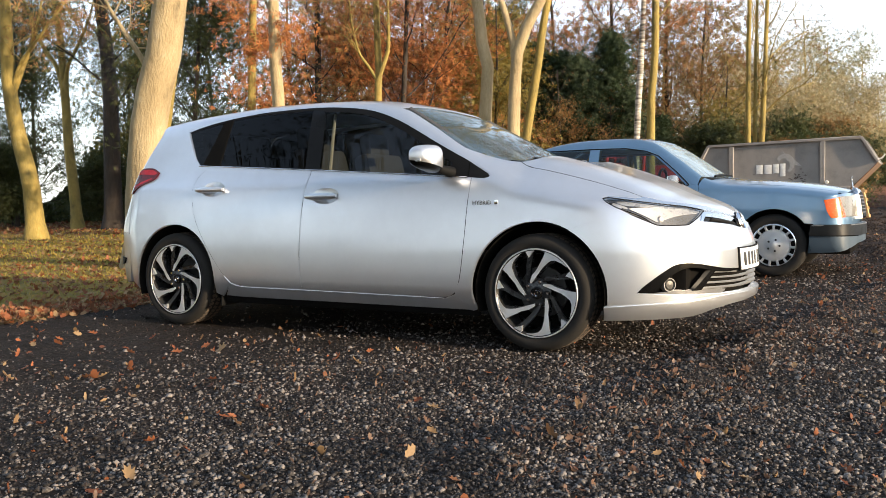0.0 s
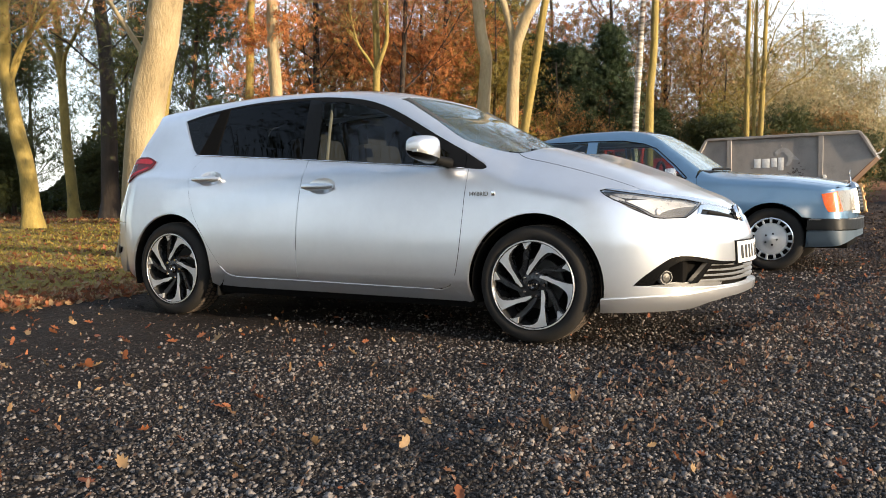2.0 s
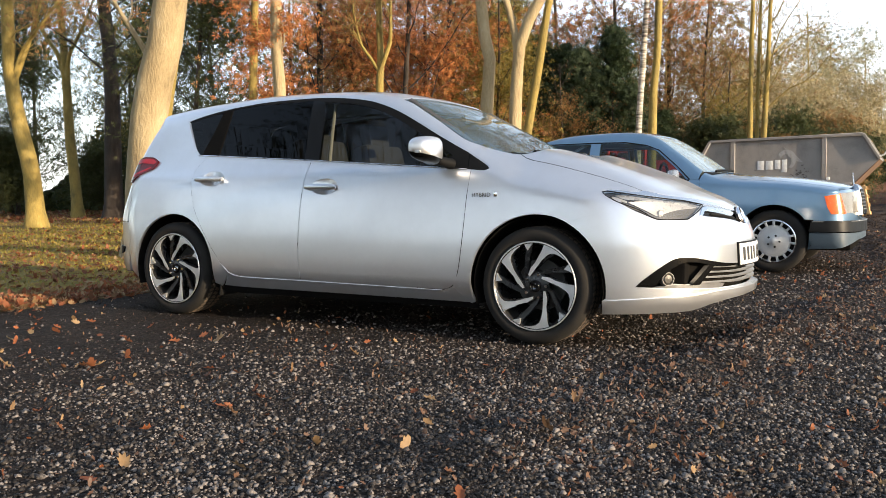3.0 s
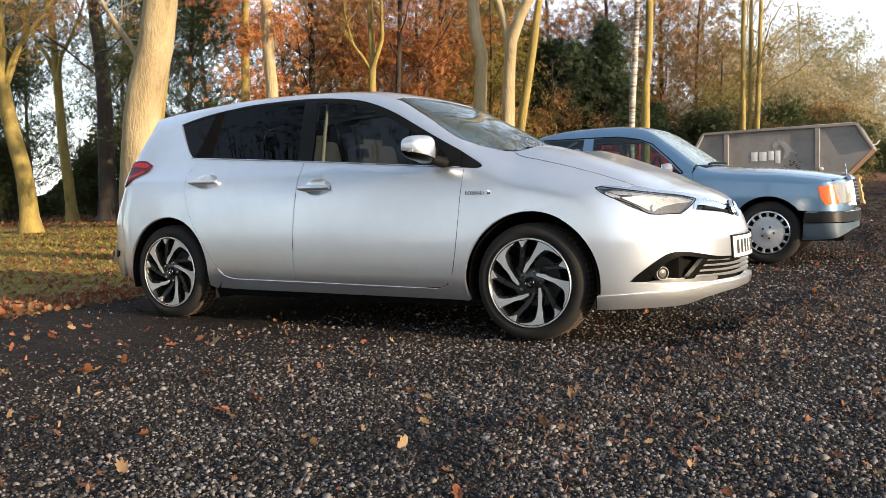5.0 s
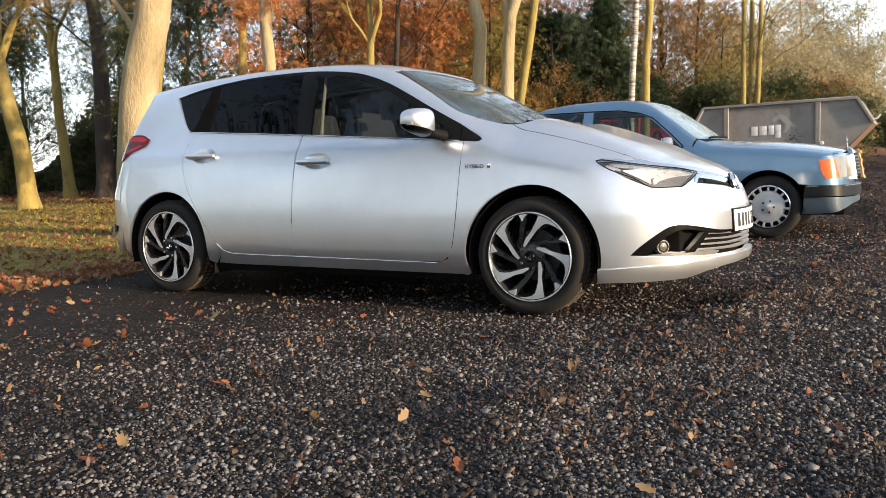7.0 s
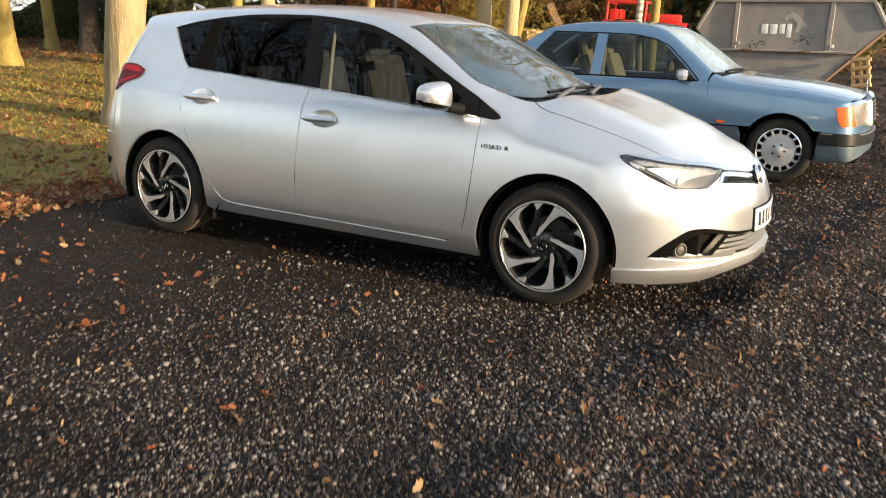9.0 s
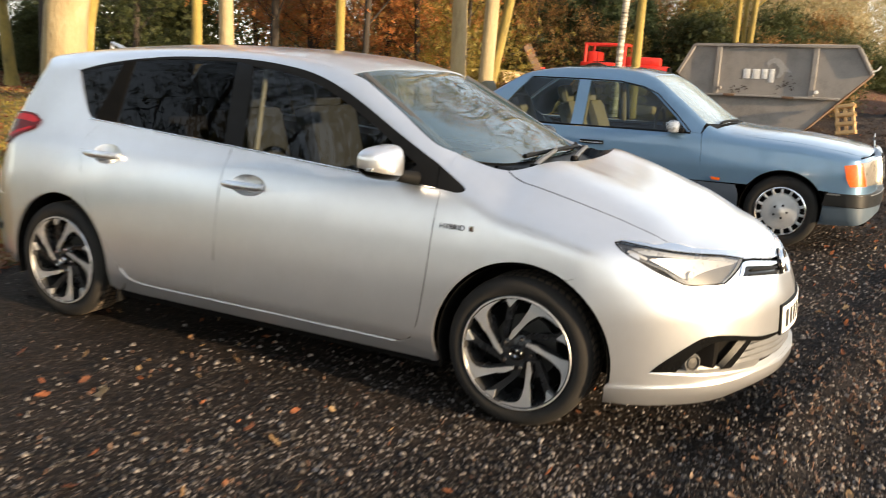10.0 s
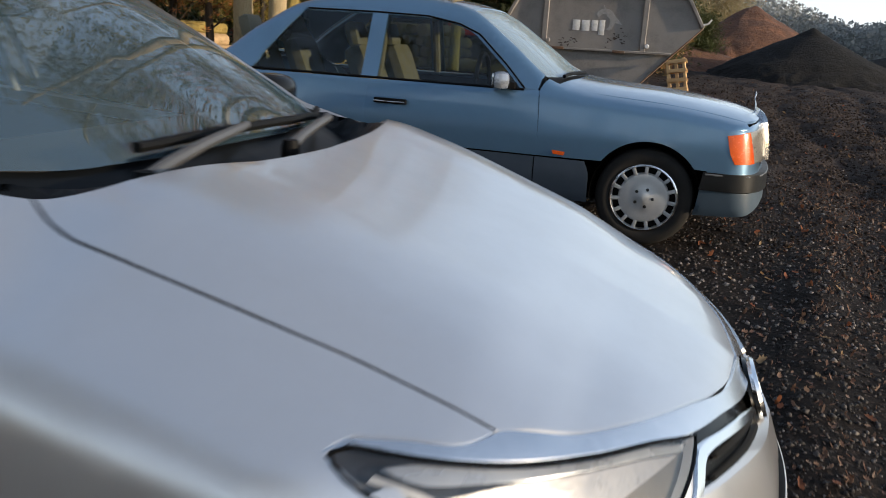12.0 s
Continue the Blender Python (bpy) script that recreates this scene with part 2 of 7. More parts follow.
LEAF_ORANGE = leaf_material("orange_oak_leaves", [(0.21, 0.070, 0.025), (0.40, 0.135, 0.040), (0.48, 0.185, 0.055), (0.30, 0.100, 0.036), (0.28, 0.16, 0.05), (0.44, 0.15, 0.05)])
LEAF_RUST = leaf_material("rust_brown_leaves", [(0.14, 0.065, 0.030), (0.27, 0.125, 0.048), (0.34, 0.185, 0.065), (0.20, 0.110, 0.042), (0.18, 0.15, 0.05), (0.12, 0.11, 0.04)])
LEAF_YELLOW = leaf_material("yellow_green_leaves", [(0.10, 0.085, 0.02), (0.20, 0.15, 0.03), (0.13, 0.12, 0.03), (0.26, 0.17, 0.03)])
# Brown leaves paled: distance haze is painted into their colour.
LEAF_HAZY = leaf_material("haze_tinted_brown_leaves", [(0.28, 0.225, 0.14), (0.40, 0.285, 0.15), (0.29, 0.265, 0.15), (0.43, 0.37, 0.24), (0.23, 0.235, 0.12), (0.36, 0.235, 0.12)])
# Pale grey instead of green: far mist painted into the foliage.
LEAF_MIST = leaf_material("haze_tinted_far_foliage", [(0.27, 0.28, 0.27), (0.31, 0.315, 0.30), (0.25, 0.262, 0.25), (0.33, 0.325, 0.305)])
# Green leaves for far trees, with the haze put into the base colour.
LEAF_HAZY_GREEN = leaf_material("haze_tinted_green_leaves", [(0.25, 0.25, 0.135), (0.34, 0.32, 0.19), (0.20, 0.21, 0.115), (0.38, 0.32, 0.19), (0.30, 0.24, 0.14)])
LEAF_GREEN = leaf_material("dull_green_leaves", [(0.025, 0.035, 0.012), (0.05, 0.065, 0.02), (0.07, 0.075, 0.025), (0.04, 0.05, 0.018)])
LEAF_CONIFER = leaf_material("dark_conifer_needles", [(0.020, 0.034, 0.015), (0.038, 0.060, 0.024), (0.058, 0.078, 0.032)])
LEAF_FALLEN = leaf_material("fallen_leaves", [(0.10, 0.04, 0.020), (0.20, 0.070, 0.030), (0.29, 0.10, 0.042), (0.16, 0.055, 0.028), (0.15, 0.09, 0.045), (0.27, 0.17, 0.085), (0.32, 0.22, 0.12)])
LEAF_CRUMB = leaf_material("trodden_leaf_crumbs", [(0.07, 0.040, 0.028), (0.13, 0.070, 0.045), (0.18, 0.110, 0.075), (0.09, 0.045, 0.030), (0.22, 0.15, 0.11)])
GRASS = leaf_material("autumn_grass", [(0.16, 0.15, 0.028), (0.26, 0.22, 0.042), (0.34, 0.235, 0.055), (0.23, 0.165, 0.038)])
SOIL_BROWN = surface("brown_soil", [(0.06, 0.026, 0.014), (0.11, 0.048, 0.024), (0.19, 0.085, 0.042)], 1.6, (0.9, 1.0), 0, 1.0, 9, 0.08)
SOIL_DARK = surface("dark_planings", [(0.006, 0.0055, 0.005), (0.012, 0.011, 0.010), (0.02, 0.018, 0.016)], 1.2, (0.85, 1.0), 0, 1.0, 14, 0.06, spec=0.2)
CLOD = surface("dark_brown_clods", [(0.020, 0.0145, 0.0115), (0.030, 0.0220, 0.0175), (0.042, 0.0315, 0.0255), (0.062, 0.047, 0.039)], 1.5, (0.75, 0.95), 0, 0.4, 120, 0.003, island=0.8, spec=0.08)
STONE = surface("dark_gravel_stone", [(0.008, 0.0066, 0.0058), (0.016, 0.0133, 0.0117), (0.024, 0.0201, 0.0178), (0.035, 0.0297, 0.0268), (0.056, 0.0485, 0.044), (0.17, 0.150, 0.137)], 1.4, (0.55, 0.8), 0, 0.5, 160, 0.004, island=0.66, spec=0.3)
CHIP = surface("chipped_to_dark_steel", [(0.05, 0.042, 0.036), (0.09, 0.07, 0.055)], 20, (0.7, 0.9), 0, 0.2, 60)
LOG_END = surface("cut_log", [(0.30, 0.20, 0.10), (0.45, 0.32, 0.18)], 12, (0.8, 0.95), 0, 0.3, 60, objrand=0.3)


# ---------------------------------------------------------------- building blocks
def mesh_of(name, verts, faces, material, smooth=False, normals=None):
    me = bpy.data.meshes.new(name)
    me.from_pydata([tuple(map(float, v)) for v in verts], [], [tuple(map(int, f)) for f in faces])
    if material:
        me.materials.append(material)
    if smooth:
        me.polygons.foreach_set("use_smooth", [True] * len(me.polygons))
    if normals is not None:
        me.normals_split_custom_set_from_vertices([tuple(map(float, n)) for n in normals])
    me.update()
    return me


def part(name, bm, material, parent, label="", smooth=True):
    """One bmesh as one mesh object under a thing or a part."""
    me = bpy.data.meshes.new(name)
    bmesh.ops.recalc_face_normals(bm, faces=bm.faces)
    bm.to_mesh(me)
    bm.free()
    me.materials.append(material)
    if smooth:
        me.polygons.foreach_set("use_smooth", [True] * len(me.polygons))
        me.set_sharp_from_angle(angle=radians(38))
    ob = new(name, me)
    ob.parent = parent
    return tagged(ob, label)


def piece(name, me, parent, m=None, label=""):
    ob = new(name, me)
    ob.parent = parent
    if m is not None:
        ob.matrix_basis = m
    return tagged(ob, label)


def thing(name, label, category, m=None, group="", kind=""):
    ob = new(name)
    if m is not None:
        ob.matrix_basis = m
    return tagged(ob, label, category, group, kind)


def box(bm, size, m=Matrix(), bevel=0.0, seg=2):
    g = bmesh.ops.create_cube(bm, size=1.0, matrix=m @ Matrix.Diagonal((*size, 1)))
    if bevel:
        es = list({e for v in g["verts"] for e in v.link_edges})
        bmesh.ops.bevel(bm, geom=es, offset=bevel, segments=seg, affect="EDGES", profile=0.6)
    return bm


def boxes(*items, bevel=0.004):
    bm = bmesh.new()
    for size, m in items:
        box(bm, size, m, bevel)
    return bm


def lathe(bm, profile, m=Matrix(), seg=48, cap=False):
    """Turn (radius, offset) pairs round the local y axis."""
    rings = []
    for r, o in profile:
        rings.append([bm.verts.new(m @ Vector((r * math.cos(a), o, r * math.sin(a)))) for a in np.linspace(0, 2 * math.pi, seg, endpoint=False)])
    for a, b in zip(rings, rings[1:]):
        for i in range(seg):
            bm.faces.new((a[i], a[(i + 1) % seg], b[(i + 1) % seg], b[i]))
    if cap:
        bm.faces.new(rings[-1])
        bm.faces.new(rings[0])
    return bm


def tube(bm, pts, radii, seg=8, cap=True):
    """A tapered limb along a line of points."""
    pts = [Vector(p) for p in pts]
    if not hasattr(radii, "__len__"):
        radii = [radii] * len(pts)
    rings, side = [], None
    for i, p in enumerate(pts):
        d = (pts[min(i + 1, len(pts) - 1)] - pts[max(i - 1, 0)]).normalized()
        if side is None:
            side = d.orthogonal().normalized()
        side = (side - d * side.dot(d)).normalized()
        up = d.cross(side)
        rings.append([bm.verts.new(p + (side * math.cos(a) + up * math.sin(a)) * radii[i]) for a in np.linspace(0, 2 * math.pi, seg, endpoint=False)])
    for a, b in zip(rings, rings[1:]):
        for i in range(seg):
            bm.faces.new((a[i], a[(i + 1) % seg], b[(i + 1) % seg], b[i]))
    if cap:
        bm.faces.new(rings[0][::-1])
        bm.faces.new(rings[-1])
    return bm


def curve(xs, ys):
    """A smooth curve through a few design values (monotone cubic)."""
    xs, ys = np.array(xs, float), np.array(ys, float)
    h, d = np.diff(xs), np.diff(ys) / np.diff(xs)
    m = np.r_[d[0], (d[:-1] + d[1:]) / 2, d[-1]]
    for i in range(1, len(xs) - 1):
        m[i] = 0 if d[i - 1] * d[i] <= 0 else (h[i - 1] + h[i]) * 3 / ((2 * h[i] + h[i - 1]) / d[i - 1] + (h[i] + 2 * h[i - 1]) / d[i])

    def f(x):
        x = np.clip(x, xs[0], xs[-1])
        i = np.clip(np.searchsorted(xs, x) - 1, 0, len(xs) - 2)
        t = (x - xs[i]) / h[i]
        return (1 + 2 * t) * (1 - t) ** 2 * ys[i] + t * (1 - t) ** 2 * h[i] * m[i] + t * t * (3 - 2 * t) * ys[i + 1] + t * t * (t - 1) * h[i] * m[i + 1]
    return f


def ground_z(x, y):
    """The ground: level round the cars' near side, rising gently towards the woods."""
    s = np.logaddexp(0, (np.asarray(y, float) - 2.6) / 1.2) * 1.2
    s = np.where(s > 45, 45, s)
    x = np.asarray(x, float)
    return 0.0195 * s + 0.012 * np.sin(x * 0.9 + 1.0) * np.sin(y * 0.7) * np.clip((np.abs(y - 0.3) - 1.6) / 1.5, 0, 1)


# ---------------------------------------------------------------- ground
def ground_material():
    m, nt, b = nodes_of("gravel_yard_and_lawn")
    tc = nt.nodes.new("ShaderNodeTexCoord")
    sep = nt.nodes.new("ShaderNodeSeparateXYZ")
    nt.links.new(tc.outputs["Object"], sep.inputs[0])

    def noise_of(scale, detail=6.0):
        n = put(nt, "ShaderNodeTexNoise", Scale=scale, Detail=detail, Roughness=0.65)
        nt.links.new(tc.outputs["Object"], n.inputs["Vector"])
        return n.outputs[0]

    def edge(coord, at, width, wob):
        a = nt.nodes.new("ShaderNodeMath")
        a.operation = "MULTIPLY_ADD"
        a.inputs[1].default_value = wob
        nt.links.new(noise_of(1.6), a.inputs[0])
        nt.links.new(coord, a.inputs[2])
        r = nt.nodes.new("ShaderNodeMapRange")
        r.inputs["From Min"].default_value = at + wob / 2 - width
        r.inputs["From Max"].default_value = at + wob / 2 + width
        nt.links.new(a.outputs[0], r.inputs["Value"])
        return r.outputs[0]

    def mixed(fac, a, c):
        mx = nt.nodes.new("ShaderNodeMix")
        mx.data_type = "RGBA"
        nt.links.new(fac, mx.inputs[0])
        nt.links.new(a, mx.inputs[6])
        nt.links.new(c, mx.inputs[7])
        return mx.outputs[2]

    vor = put(nt, "ShaderNodeTexVoronoi", Scale=75.0)
    nt.links.new(tc.outputs["Object"], vor.inputs["Vector"])
    bw = nt.nodes.new("ShaderNodeRGBToBW")
    nt.links.new(vor.outputs["Color"], bw.inputs[0])
    gravel = ramp(nt, bw.outputs[0], [(0.15, (0.007, 0.0052, 0.0042)), (0.5, (0.015, 0.0113, 0.0092)), (0.8, (0.030, 0.0228, 0.0187)), (0.97, (0.09, 0.070, 0.058))])
    damp = ramp(nt, noise_of(0.7), [(0.35, (0.55, 0.52, 0.50)), (0.65, (1.1, 1.05, 1.0))])
    mul = nt.nodes.new("ShaderNodeMix")
    mul.data_type, mul.blend_type = "RGBA", "MULTIPLY"
    mul.inputs[0].default_value = 1.0
    nt.links.new(gravel, mul.inputs[6])
    nt.links.new(damp, mul.inputs[7])
    lawn = ramp(nt, noise_of(2.2), [(0.32, (0.10, 0.086, 0.022)), (0.5, (0.19, 0.145, 0.038)), (0.66, (0.27, 0.145, 0.048))])
    litter = ramp(nt, noise_of(3.5), [(0.3, (0.05, 0.03, 0.018)), (0.5, (0.14, 0.06, 0.025)), (0.7, (0.22, 0.095, 0.035))])
    mud = ramp(nt, noise_of(1.3), [(0.3, (0.020, 0.0150, 0.0122)), (0.5, (0.036, 0.0268, 0.0220)), (0.65, (0.054, 0.039, 0.031)), (0.75, (0.080, 0.053, 0.040))])
    yard = mixed(edge(sep.outputs[1], 7.0, 3.0, 5.0), mul.outputs[2], mud)
    wood = mixed(edge(sep.outputs[1], 12.0, 3.0, 6.0), lawn, litter)
    col = mixed(edge(sep.outputs[0], -1.28, 0.10, 0.5), wood, yard)
    nt.links.new(col, b.inputs["Base Color"])
    b.inputs["Roughness"].default_value = 0.85
    b.inputs["Specular IOR Level"].default_value = 0.12
    h = nt.nodes.new("ShaderNodeMath")
    h.operation = "MULTIPLY_ADD"
    h.inputs[1].default_value = 0.8
    nt.links.new(noise_of(30.0), h.inputs[0])
    nt.links.new(bw.outputs[0], h.inputs[2])
    bp = put(nt, "ShaderNodeBump", Strength=1.0, Distance=0.012)
    nt.links.new(h.outputs[0], bp.inputs["Height"])
    nt.links.new(bp.outputs[0], b.inputs["Normal"])
    return m


def axis_steps(lo, hi, fine_lo, fine_hi, step):
    a = list(np.arange(fine_lo, fine_hi, step))
    x, s = fine_lo, step
    while x > lo:
        s *= 1.25
        x -= s
        a.insert(0, x)
    x, s = fine_hi, step
    while x < hi:
        a.append(x)
        s *= 1.25
        x += s
    return np.array(a)


gx, gy = axis_steps(-1500, 1500, -3, 7, 0.06), axis_steps(-1500, 1500, -4.5, 7, 0.06)
gy = np.concatenate([gy[gy < 7], np.arange(7, 27, 0.09), axis_steps(27.1, 1500, 27.1, 27.3, 0.12)])
GX, GY = np.meshgrid(gx, gy, indexing="ij")
rut = np.exp(-((GX - 3.50 - 0.15 * GY) / 0.16) ** 2) * np.clip((GY + 3.0) / 3, 0, 1) * np.clip((16 - GY) / 6, 0, 1)
near = np.clip(1 - (np.hypot(GX - 2, GY + 0.5) - 5) / 4, 0, 1)
rough = np.array([[noise.noise((x * 3.1, y * 3.1, 0.3)) for y in gy] for x in gx]) * 0.010 + np.array([[noise.noise((x * 11, y * 11, 2.3)) if -4 < x < 9 and -5 < y < 8 else 0.0 for y in gy] for x in gx]) * 0.007
# churned, tracked earth of the far yard
churn = np.array([[noise.fractal((x * 2.3 + 7, y * 1.5, 0.7), 0.8, 2.1, 4) if 4 < y < 40 and -2 < x < 16 else 0.0 for y in gy] for x in gx])
far_yard = np.clip((GY - 4.5) / 4, 0, 1) * np.clip((40 - GY) / 8, 0, 1) * np.clip((GX + 1.0) / 2, 0, 1)
tracks = sum(np.exp(-((GX - c - 0.05 * GY - 0.25 * np.sin(GY * 0.4 + c)) / 0.20) ** 2) for c in (4.3, 5.7, 6.9, 8.2))
churn = (0.055 * churn - 0.05 * tracks) * far_yard
GZ = ground_z(GX, GY) + (rough + 0.055 * rut * (0.7 + 30 * rough)) * near + churn
n0, n1 = GX.shape
idx = np.arange(n0 * n1).reshape(n0, n1)
quads = np.stack([idx[:-1, :-1], idx[1:, :-1], idx[1:, 1:], idx[:-1, 1:]], -1).reshape(-1, 4)
ground = new("ground", mesh_of("ground", np.stack([GX, GY, GZ], -1).reshape(-1, 3), quads, ground_material(), True))
tagged(ground, "dark gravel yard meeting an autumn lawn and woodland floor", "ground", kind="structure")


def scatter(name, verts, faces, places, material, label, category, kind="stuff", smooth=False):
    """Many small copies of one little shape, joined in one mesh. places: (n, 4, 4) matrices."""
    v = np.c_[verts, np.ones(len(verts))]
    out = np.einsum("nij,vj->nvi", places, v)[..., :3]
    return joined(name, out, faces, material, label, category, kind, smooth)


def joined(name, out, faces, material, label="", category="", kind="stuff", smooth=False, parent=None):
    n, k = out.shape[0], out.shape[1]
    f = (np.asarray(faces)[None] + (np.arange(n) * k)[:, None, None]).reshape(-1, len(faces[0]))
    me = bpy.data.meshes.new(name)
    me.vertices.add(n * k)
    me.vertices.foreach_set("co", out.reshape(-1).astype(np.float32))
    me.loops.add(f.size)
    me.loops.foreach_set("vertex_index", f.reshape(-1).astype(np.int32))
    me.polygons.add(len(f))
    me.polygons.foreach_set("loop_start", (np.arange(len(f)) * f.shape[1]).astype(np.int32))
    if smooth:
        me.polygons.foreach_set("use_smooth", [True] * len(f))
    me.materials.append(material)
    me.update(calc_edges=True)
    ob = new(name, me)
    ob.parent = parent
    return tagged(ob, label, category, kind=kind)


def turns(rng, n, tilt=1.0):
    """Random rotations; tilt 0 keeps them lying flat."""
    a = rng.uniform(0, 2 * np.pi, n)
    b, c = rng.normal(0, tilt, n), rng.normal(0, tilt, n)
    ca, sa, cb, sb, cc, sc = np.cos(a), np.sin(a), np.cos(b), np.sin(b), np.cos(c), np.sin(c)
    Z, X, Y = (np.zeros((n, 3, 3)) for _ in range(3))
    Z[:, 0, 0], Z[:, 0, 1], Z[:, 1, 0], Z[:, 1, 1], Z[:, 2, 2] = ca, -sa, sa, ca, 1
    X[:, 0, 0], X[:, 1, 1], X[:, 1, 2], X[:, 2, 1], X[:, 2, 2] = 1, cb, -sb, sb, cb
    Y[:, 1, 1], Y[:, 0, 0], Y[:, 0, 2], Y[:, 2, 0], Y[:, 2, 2] = 1, cc, sc, -sc, cc
    return X @ Y @ Z


def sheet_z(x, y):
    i = np.clip(np.searchsorted(gx, x) - 1, 0, n0 - 2)
    j = np.clip(np.searchsorted(gy, y) - 1, 0, n1 - 2)
    u, v = (x - gx[i]) / (gx[i + 1] - gx[i]), (y - gy[j]) / (gy[j + 1] - gy[j])
    return GZ[i, j] * (1 - u) * (1 - v) + GZ[i + 1, j] * u * (1 - v) + GZ[i, j + 1] * (1 - u) * v + GZ[i + 1, j + 1] * u * v


def matrices(rot, size, pos):
    m = np.zeros((len(pos), 4, 4))
    m[:, :3, :3] = rot * size[:, :, None] if size.ndim == 2 else rot * size[:, None, None]
    m[:, :3, 3] = pos
    m[:, 3, 3] = 1
    return m


rng = np.random.default_rng(4)


def gravel(n, centre, spread, smin, smax, seed, near_y=-9.0):
    r = np.random.default_rng(seed)
    x, y = r.normal(centre[0], spread[0], n), r.normal(centre[1], spread[1], n)
    keep = (x > -1.35 + 0.2 * r.normal(size=n)) & (y < 24) & (y > near_y + r.random(n))
    keep &= r.random(n) < np.clip(0.28 + 0.72 * (x - 1.0) / 2.4, 0.10, 1)          # stones grow sparser towards the lawn
    x, y = x[keep], y[keep]
    k = len(x)
    s = smin * (smax / smin) ** (r.random(k) ** 2.2)
    out = turns(r, k, 0.5) @ (np.array([[-1, -1, -.6], [1, -1, -.7], [1, 1, -.6], [-1, 1, -.7], [-.7, -.6, .6], [.6, -.7, .8], [.7, .6, .5], [-.6, .7, .75]]).T[None] * (0.5 * s)[:, None, None] * r.uniform(0.65, 1.25, (k, 3, 8)))
    out = out.transpose(0, 2, 1)
    out[..., 0] += x[:, None]
    out[..., 1] += y[:, None]
    out[..., 2] += (sheet_z(x, y) + 0.12 * s)[:, None]
    return out


CUBE = [(0, 3, 2, 1), (4, 5, 6, 7), (0, 1, 5, 4), (1, 2, 6, 5), (2, 3, 7, 6), (3, 0, 4, 7)]
stones = np.concatenate([gravel(130000, (3.3, -2.1), (1.6, 1.1), 0.004, 0.0145, 11), gravel(50000, (2.6, -0.5), (2.6, 2.0), 0.005, 0.020, 12), gravel(22000, (4.5, 3.2), (2.2, 2.6), 0.008, 0.026, 13), gravel(60000, (5.0, -4.0), (4.0, 3.5), 0.008, 0.026, 16, -13.0)])
clods = np.concatenate([gravel(70000, (5.0, 8.0), (2.6, 4.0), 0.006, 0.026, 14, 4.0), gravel(22000, (5.5, 14.0), (3.0, 5.0), 0.012, 0.05, 15, 6.0)])
joined("earth_clods", clods, CUBE, CLOD, "churned dark brown earth and stones of the far yard", "earth")
joined("gravel_stones", stones, CUBE, STONE, "loose dark grey gravel stones over the yard", "gravel")

# fallen leaves: lobed, curled blades
LEAF_V = np.array([(0, -.55, .06), (-.08, -.34, .03), (-.22, -.26, .12), (-.17, -.08, .05), (-.33, .08, .16), (-.19, .20, .05), (-.22, .38, .13), (-.02, .52, .16), (.15, .40, .10), (.20, .22, .05), (.30, .08, .18), (.18, -.06, .06), (.24, -.24, .16), (.09, -.32, .04), (0, 0, 0)])
LEAF_F = [(14, i, (i + 1) % 14) for i in range(14)]


def leaves_on(n, xs, ys, smin, smax, seed, tilt=0.25):
    r = np.random.default_rng(seed)
    x, y = xs(r, n), ys(r, n)
    z = sheet_z(x, y) + 0.010
    return matrices(turns(r, n, tilt), r.uniform(smin, smax, n)[:, None] * r.uniform((0.7, 0.8, 0.3), (1.1, 1.1, 1.8), (n, 3)), np.c_[x, y, z])


def along_ridge(n, smin, smax, seed):
    y = np.random.default_rng(seed).uniform(-2.0, 8.0, n)
    return leaves_on(n, lambda r, n: 3.62 + 0.15 * y + r.normal(0, 0.28, n), lambda r, n: y, smin, smax, seed, 0.6)


lv = np.concatenate([
    leaves_on(60, lambda r, n: r.uniform(-1.2, 1.2, n), lambda r, n: r.uniform(-2.8, -0.5, n), 0.05, 0.09, 19, 0.5),
    leaves_on(420, lambda r, n: r.uniform(-1.2, 7.0, n), lambda r, n: r.uniform(-3.6, 0.6, n), 0.015, 0.045, 21, 0.7),
    leaves_on(90, lambda r, n: r.uniform(0.5, 5.5, n), lambda r, n: r.uniform(-3.4, -0.4, n), 0.035, 0.070, 24, 0.5),
    leaves_on(260, lambda r, n: r.normal(4.6, 0.8, n), lambda r, n: r.uniform(-2.5, 7, n), 0.02, 0.055, 22, 0.6),
    leaves_on(1500, lambda r, n: r.uniform(-1.3, 10, n), lambda r, n: 1.5 + r.exponential(8, n), 0.02, 0.06, 23, 0.6)])
scatter("fallen_leaves", LEAF_V, LEAF_F, lv, LEAF_FALLEN, "scattered orange and brown fallen leaves on gravel", "leaves")
lv = np.concatenate([
    leaves_on(3200, lambda r, n: r.normal(3.0, 2.2, n), lambda r, n: r.normal(-1.6, 1.5, n), 0.007, 0.022, 20, 0.6),
    along_ridge(2600, 0.010, 0.036, 29)])
scatter("leaf_crumbs", LEAF_V, LEAF_F, lv, LEAF_CRUMB, "trodden brown leaf crumbs among the gravel", "leaves")
lv = np.concatenate([
    leaves_on(9500, lambda r, n: -1.25 - np.abs(r.normal(0, 0.35, n)) + r.normal(0, 0.12, n), lambda r, n: r.uniform(-12, 3.5, n), 0.04, 0.09, 24, 0.45),
    leaves_on(15000, lambda r, n: -1.4 - r.exponential(7, n), lambda r, n: r.uniform(-2, 22, n), 0.04, 0.10, 25, 0.4),
    leaves_on(7000, lambda r, n: r.uniform(-40, -12, n), lambda r, n: r.uniform(11, 34, n), 0.10, 0.2, 26, 0.5)])
